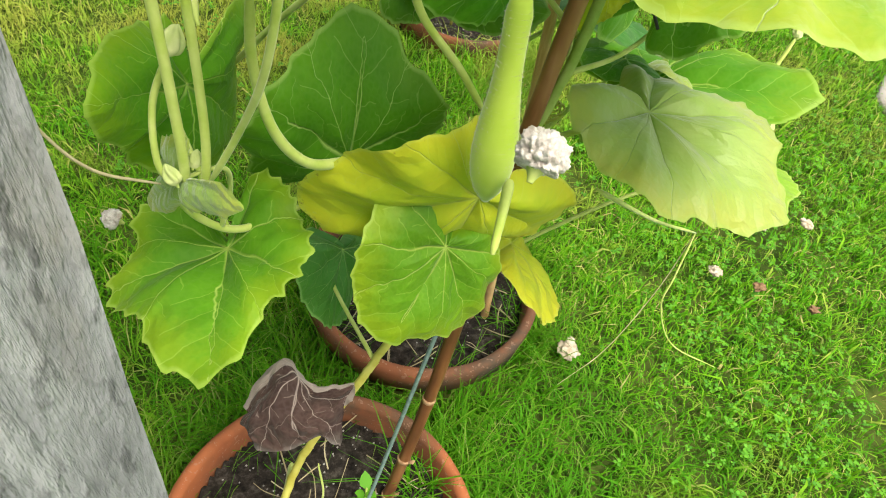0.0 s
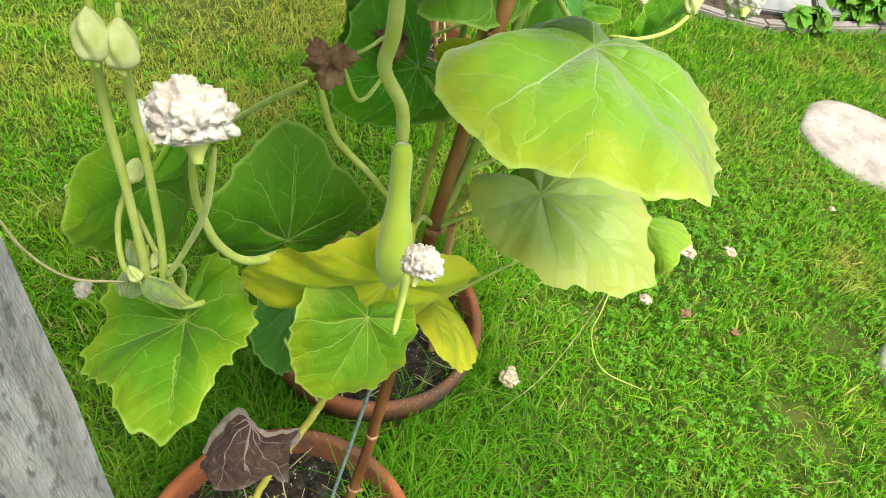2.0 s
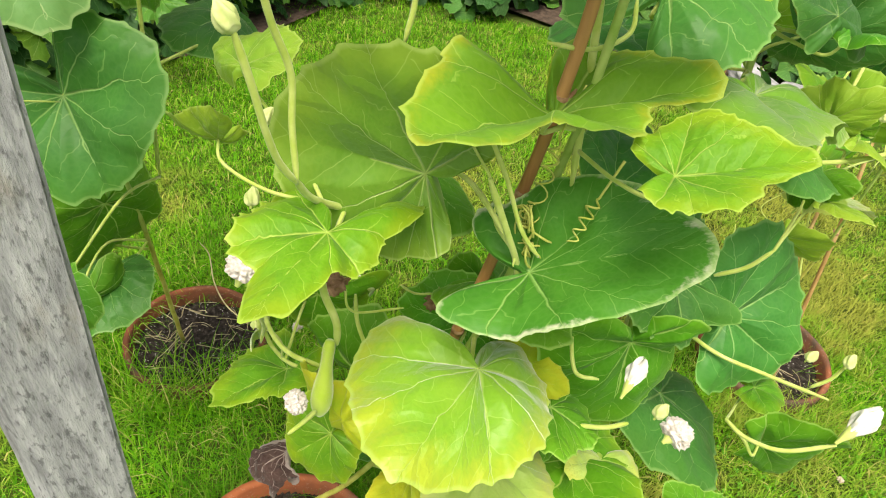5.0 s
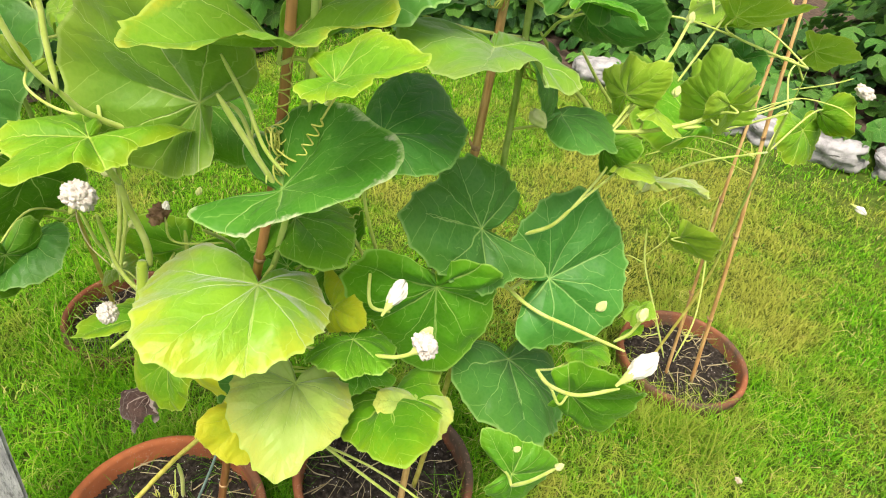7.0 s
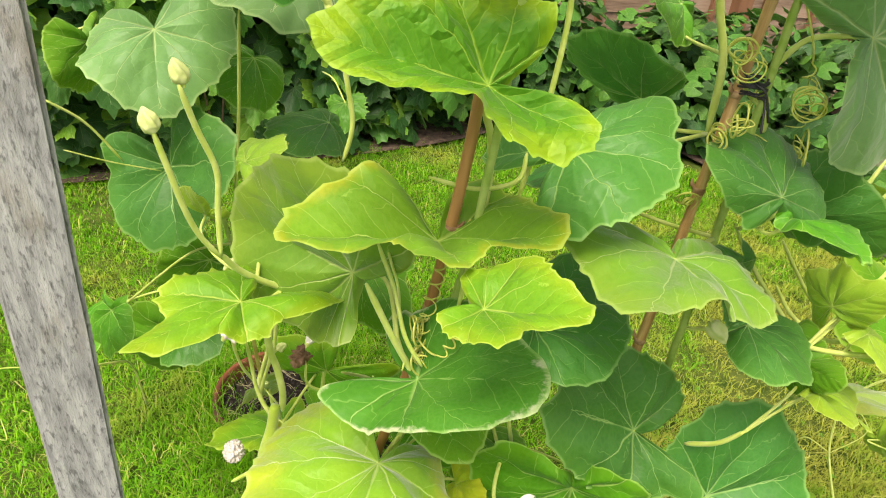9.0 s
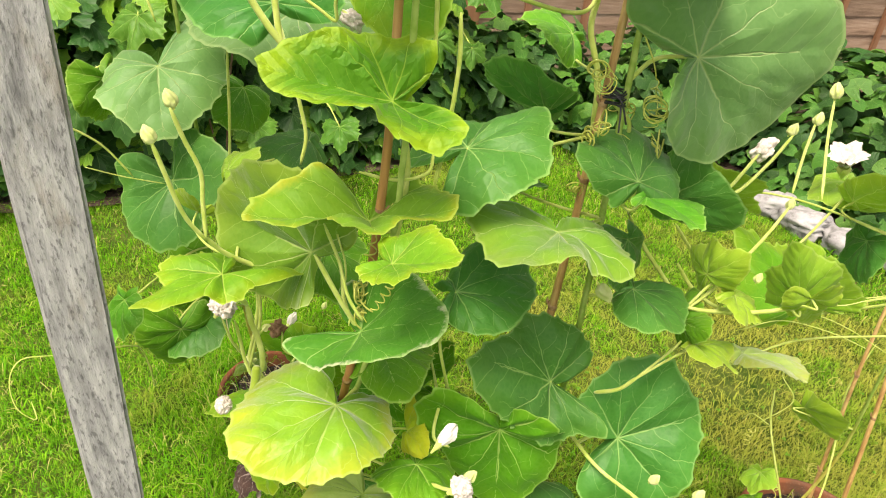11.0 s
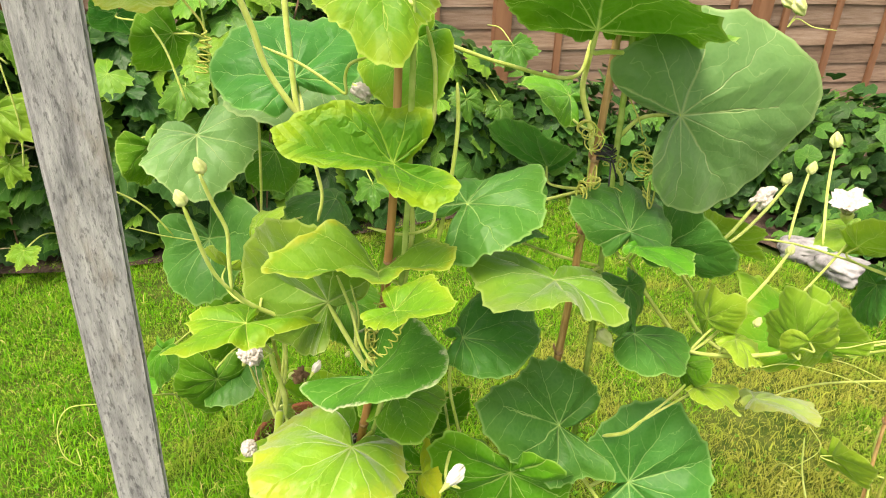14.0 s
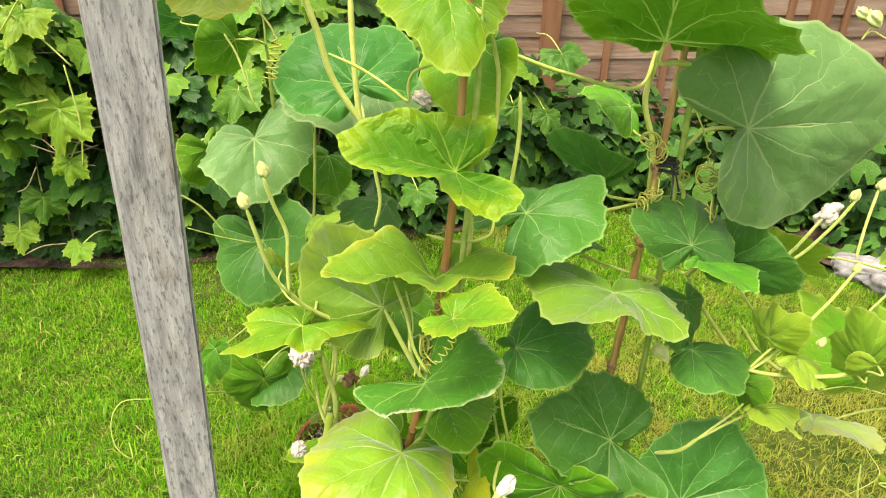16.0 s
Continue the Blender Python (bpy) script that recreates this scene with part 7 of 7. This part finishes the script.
def vine_shoot():
    """A light green shoot of the climber that hangs before the rest: large single leaves, tendrils and bare twigs."""
    ob = thing("vine_shoot", (-1.45, -0.5, 0.0), "light green vine shoot with large toothed leaves and tendrils", "climbing plant")
    r = random.Random(8)
    for at, size, mat in (((-1.38, -0.42, 0.70), 0.150, 2), ((-1.38, -0.43, 0.50), 0.085, 2), ((-1.46, -0.53, 0.80), 0.095, 2), ((-1.40, -0.47, 1.02), 0.12, 2), ((-1.40, -0.48, 0.14), 0.075, 2), ((-1.44, -0.70, 0.20), 0.085, 2),
                         ((-1.36, -0.52, 0.92), 0.085, 2), ((-1.48, -0.60, 0.32), 0.10, 1), ((-1.48, -0.68, 0.56), 0.12, 1), ((-1.86, 1.56, 0.78), 0.13, 1), ((-1.76, 1.33, 0.57), 0.10, 1), ((-1.80, 1.50, 0.52), 0.09, 1),
                         ((-1.66, 1.01, 0.72), 0.13, 0), ((-1.46, 0.55, 0.33), 0.10, 1), ((-1.46, 0.87, 0.31), 0.10, 1), ((-1.42, 0.46, 0.43), 0.09, 1), ((-1.42, 0.20, 0.75), 0.13, 1), ((-1.44, -0.05, 0.45), 0.12, 0)):
        me = leaf_mesh((size, size * 0.92, size * 0.75, size * 0.75, size * 0.92), (0, -56, -112, 112, 56), (-0.25 * size, -0.1 * size, 0, 0, -0.1 * size), lobe=0.62, teeth=0.085, seed=int(size * 997) + int(at[1] * 100), sinus=0.2, puff=0.1)
        leaf_ob = place("leaf", me, (GRAPE, GRAPE_MID, GRAPE_LIGHT)[mat])
        leaf_ob.matrix_basis = pose(*at, r.uniform(-20, 20), r.uniform(25, 60), r.uniform(-35, 25))
        hang(leaf_ob, ob)
        end = Vector(at) + Vector((-0.16, r.uniform(-0.1, 0.1), r.uniform(-0.02, 0.10)))
        hang(place("leaf_stalk", tube_mesh("leaf_stalk", curve_points([at, Vector(at).lerp(end, 0.5) + Vector((0, 0, 0.03)), end], 5), 0.003, 6), STEM), ob)
    for a, b, c, thick in (((-1.42, -0.62, 1.12), (-1.36, -0.44, 0.98), (-1.34, -0.33, 0.86), 0.003), ((-1.36, -0.62, 0.88), (-1.33, -0.50, 1.00), (-1.36, -0.40, 1.14), 0.0025), ((-1.36, -0.36, 0.86), (-1.34, -0.345, 0.66), (-1.34, -0.37, 0.50), 0.003), ((-1.42, -0.72, 0.60), (-1.38, -0.60, 0.70), (-1.36, -0.44, 0.74), 0.0035)):
        hang(place("tendril", tube_mesh("tendril", curve_points([a, b, c], 8), thick, 6), STEM), ob)
    for k in range(9):
        p = Vector((-1.40, -0.78 + 0.045 * k, r.uniform(0.1, 0.9)))
        q = p + Vector((r.uniform(-0.05, 0.03), r.uniform(0.1, 0.22), r.uniform(-0.16, 0.16)))
        hang(place("twig", tube_mesh("twig", curve_points([p, p.lerp(q, 0.5) + Vector((0.01, 0, r.uniform(-0.04, 0.04))), q], 6), 0.0024, 5), straw_mat), ob)


vine_shoot()
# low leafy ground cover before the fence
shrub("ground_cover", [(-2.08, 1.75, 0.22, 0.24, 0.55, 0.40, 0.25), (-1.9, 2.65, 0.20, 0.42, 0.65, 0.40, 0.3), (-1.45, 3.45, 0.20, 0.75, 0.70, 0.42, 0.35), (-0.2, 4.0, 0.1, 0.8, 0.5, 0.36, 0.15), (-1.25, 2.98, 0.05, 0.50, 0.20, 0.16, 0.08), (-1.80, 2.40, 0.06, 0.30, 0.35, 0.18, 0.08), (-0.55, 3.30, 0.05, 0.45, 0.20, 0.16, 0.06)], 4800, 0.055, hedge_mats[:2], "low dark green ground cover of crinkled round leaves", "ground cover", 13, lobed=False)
# leafy clumps between the lawn edging and the low wall
CLUMP = "leafy green border clump with narrow leaves"
shrub("border_clump", [(0.84, 2.92, 0.10, 0.17, 0.15, 0.17, 0.55), (0.70, 3.06, 0.10, 0.15, 0.15, 0.16, 0.45)], 2600, 0.025, [silver_mat, silver_mat, clover_mat], CLUMP, "border plant", 14, lobed=False, slim=0.36)
shrub("border_clump", [(1.10, 2.68, 0.07, 0.17, 0.12, 0.13, 1.0)], 1500, 0.023, [silver_mat, clover_mat], CLUMP, "border plant", 15, lobed=False, slim=0.36)
shrub("border_clump", [(1.34, 2.52, 0.045, 0.13, 0.08, 0.09, 1.0)], 800, 0.022, [clover_mat, silver_mat], CLUMP, "border plant", 18, lobed=False, slim=0.40)
shrub("border_clump", [(1.86, 2.47, 0.03, 0.16, 0.06, 0.08, 0.7), (1.66, 2.33, 0.02, 0.10, 0.04, 0.05, 0.3)], 420, 0.034, [hedge_mats[2], clover_mat], "leafy light green border plant", "border plant", 16, lobed=False, slim=0.7)
shrub("border_clump", [(0.30, 3.45, 0.14, 0.28, 0.25, 0.26, 0.6), (0.75, 3.42, 0.12, 0.2, 0.2, 0.22, 0.4)], 1000, 0.045, hedge_mats[:2], "dark leafy border shrub beside the wall", "border plant", 17, lobed=False)
shrub("border_shrub", [(-0.25, 4.35, 0.32, 0.75, 0.40, 0.48, 0.6), (0.55, 4.15, 0.30, 0.40, 0.40, 0.42, 0.4)], 1300, 0.07, hedge_mats[:2], "dense dark green shrub at the end of the bed", "shrub", 19, lobed=False)


def rock(x, y, size, seed):
    bm = bmesh.new()
    bmesh.ops.create_icosphere(bm, subdivisions=4, radius=1)
    o = Vector((seed * 2.3, seed, seed * 0.7))
    for v in bm.verts:
        d = v.co.copy()
        # a squarish split stone: flattened sides, chipped corners, a few ledges along its layers
        f = (abs(d.x) ** 5 + abs(d.y) ** 5 + abs(d.z) ** 5) ** -0.2
        f *= 0.88 + 0.22 * noise.noise(d * 1.2 + o) + 0.10 * noise.noise(d * 3.1 + o) + 0.05 * noise.noise(d * 9 + o)
        ledge = 0.06 * noise.cell(Vector((seed, 0.4 * d.x, 4.5 * d.z + 0.8 * d.x)))
        v.co = Vector((d.x * (f + ledge) * 1.45, d.y * (f + ledge) * 0.95, d.z * f * 0.72)) * size
    ob = part("rock", bm, rock_mat, None)
    ob.location = (x, y, size * 0.35)
    ob.rotation_euler = (0.12 * math.sin(seed * 3), 0.14 * math.sin(seed * 5), 0.55 + 0.5 * math.sin(seed * 2.7))
    tagged(ob, "whitish rough rock edging the flower bed", "rock", "edging rocks")


for k, (x, y, size) in enumerate(((-1.12, 2.74, 0.075), (-0.94, 2.79, 0.085), (-0.76, 2.87, 0.075), (-0.57, 2.98, 0.085), (-0.38, 3.10, 0.08), (-0.18, 3.22, 0.09), (0.04, 3.38, 0.08), (0.60, 3.20, 0.085), (0.72, 3.34, 0.075))):
    rock(x, y, size, k + 1)


# ---- lawn edging, low wall and paving in the north-east ----
def block(name, size, material, parent, at, turn, label="", bevel=0.006):
    bm = bmesh.new()
    bmesh.ops.create_cube(bm, size=1)
    for v in bm.verts:
        v.co = Vector((v.co.x * size[0], v.co.y * size[1], v.co.z * size[2]))
    bmesh.ops.bevel(bm, geom=bm.edges[:], offset=bevel, segments=2, affect="EDGES")
    me = bpy.data.meshes.new(name)
    bm.to_mesh(me)
    bm.free()
    ob = place(name, me, material, parent, label)
    ob.matrix_basis = pose(*at, *turn)
    return ob


edging = thing("lawn_edging", (0, 0, 0), "pale concrete edging along the curved lawn", "lawn edging", kind="structure")
run = curve_points([(x, y, 0) for x, y in EDGE_NE[2:]], 2)
for k in range(len(run) - 1):
    a, b = run[k], run[k + 1]
    block("edging_stone", ((b - a).length + 0.002, 0.042, 0.07), coping_mat, edging, (*((a + b) / 2 + Vector((0, 0.02, 0.0))).xy, -0.024), (0, 0, math.degrees(math.atan2(b.y - a.y, b.x - a.x))))

WALL = [(0.75, 3.35), (1.06, 2.98), (1.35, 2.76), (1.70, 2.70), (2.15, 2.82), (2.8, 3.10)]
wall = thing("wall_low", (0, 0, 0), "low curved wall of upright grey concrete slabs with pale coping", "wall", kind="structure")
run = curve_points([(x, y, 0) for x, y in WALL], 2)
for k in range(len(run) - 1):
    a, b = run[k], run[k + 1]
    L, az = (b - a).length, math.degrees(math.atan2(b.y - a.y, b.x - a.x))
    c = (a + b) / 2
    block("slab", (L - 0.004, 0.045, 0.20), paver_mat, wall, (c.x, c.y, 0.085 + 0.006 * (k % 3)), (4 + 2 * (k % 2), 0.8 * (k % 3 - 1), az + 1.5 * (k % 2)))
    block("coping", (L + 0.020, 0.13, 0.035), coping_mat, wall, (c.x - 0.06 * math.sin(radians(az)), c.y + 0.06 * math.cos(radians(az)), 0.195 + 0.003 * (k % 2)), (0, 0, az))
patio = sheet("pavement", [(0.72, 3.48), (1.08, 3.09), (1.37, 2.87), (1.70, 2.81), (2.13, 2.93), (2.8, 3.22), (4.5, 4.2), (4.5, 7), (0.7, 7)], 0.200, coping_mat, "pale weathered paving behind a low wall")
patio["category"] = "paving"
for k, (x, y, az) in enumerate(((1.58, 2.455, 6), (1.785, 2.505, 20))):
    tagged(block("tile", (0.20, 0.19, 0.028), tile_mat, None, (x, y, 0.055), (28, 0, az), "", 0.004), "pale square tile leaning against the low wall", "tile", "leaning tiles")


def iron_frame():
    ob = thing("iron_bench_end", (1.98, 3.12, 0.205), "black scrolled iron bench end standing on the paving", "bench")
    ring = [(0.09 * math.cos(a), 0, 0.16 + 0.09 * math.sin(a)) for a in np.linspace(0, 6.283, 28)]
    place("scroll", tube_mesh("scroll", ring, 0.010, 8), iron_mat, ob)
    place("leg", tube_mesh("leg", curve_points([(-0.22, 0, 0.42), (-0.12, 0, 0.20), (-0.02, 0, 0.02), (0.02, 0, 0.0)], 6), 0.013, 8), iron_mat, ob)
    place("leg", tube_mesh("leg", curve_points([(0.02, 0, 0.0), (0.08, 0, 0.10), (0.16, 0, 0.30), (0.20, 0, 0.42)], 6), 0.013, 8), iron_mat, ob)
    place("rail", tube_mesh("rail", [(-0.24, 0, 0.42), (0.22, 0, 0.42)], 0.012, 8), iron_mat, ob)


iron_frame()


# ---- fence ----
def fence():
    ob = thing("fence", (-2.35, 2.0, 0), "brown lapped timber fence panels with upright battens", "fence", kind="structure")
    x, y0, y1 = -2.35, -3.0, 6.5
    k, z = 0, 0.0
    while z < 1.75:
        h = 0.118
        n = 40
        verts, faces = [], []
        for i in range(n + 1):
            y = y0 + (y1 - y0) * i / n
            w = 0.006 * noise.noise(Vector((y * 2.3, k * 1.7, 0))) + 0.004 * noise.noise(Vector((y * 7, k, 5)))
            for dx, dz in ((0.018, -0.006 + w), (0.008, h + 0.008 + w), (-0.004, h + 0.008 + w), (0.006, -0.006 + w)):
                verts.append((x + dx, y, z + dz))
        for i in range(n):
            for c in range(4):
                a, b = i * 4 + c, i * 4 + (c + 1) % 4
                faces.append((a, b, b + 4, a + 4))
        hang(place("board", mesh_from("board", verts, faces, False), fence_mat), ob)
        z += h - 0.008
        k += 1
    y = y0
    while y < y1:
        b = block("batten", (0.022, 0.036, 1.75), batten_mat, None, (x + 0.030, y, 0.875), (0, 0, 0), "", 0.002)
        hang(b, ob)
        y += 0.33
    for y in (-0.2, 1.63, 3.10, 4.9):
        hang(block("fence_post", (0.08, 0.085, 1.85), batten_mat, None, (x + 0.045, y, 0.925), (0, 0, 0), "", 0.004), ob)
    return ob


fence()
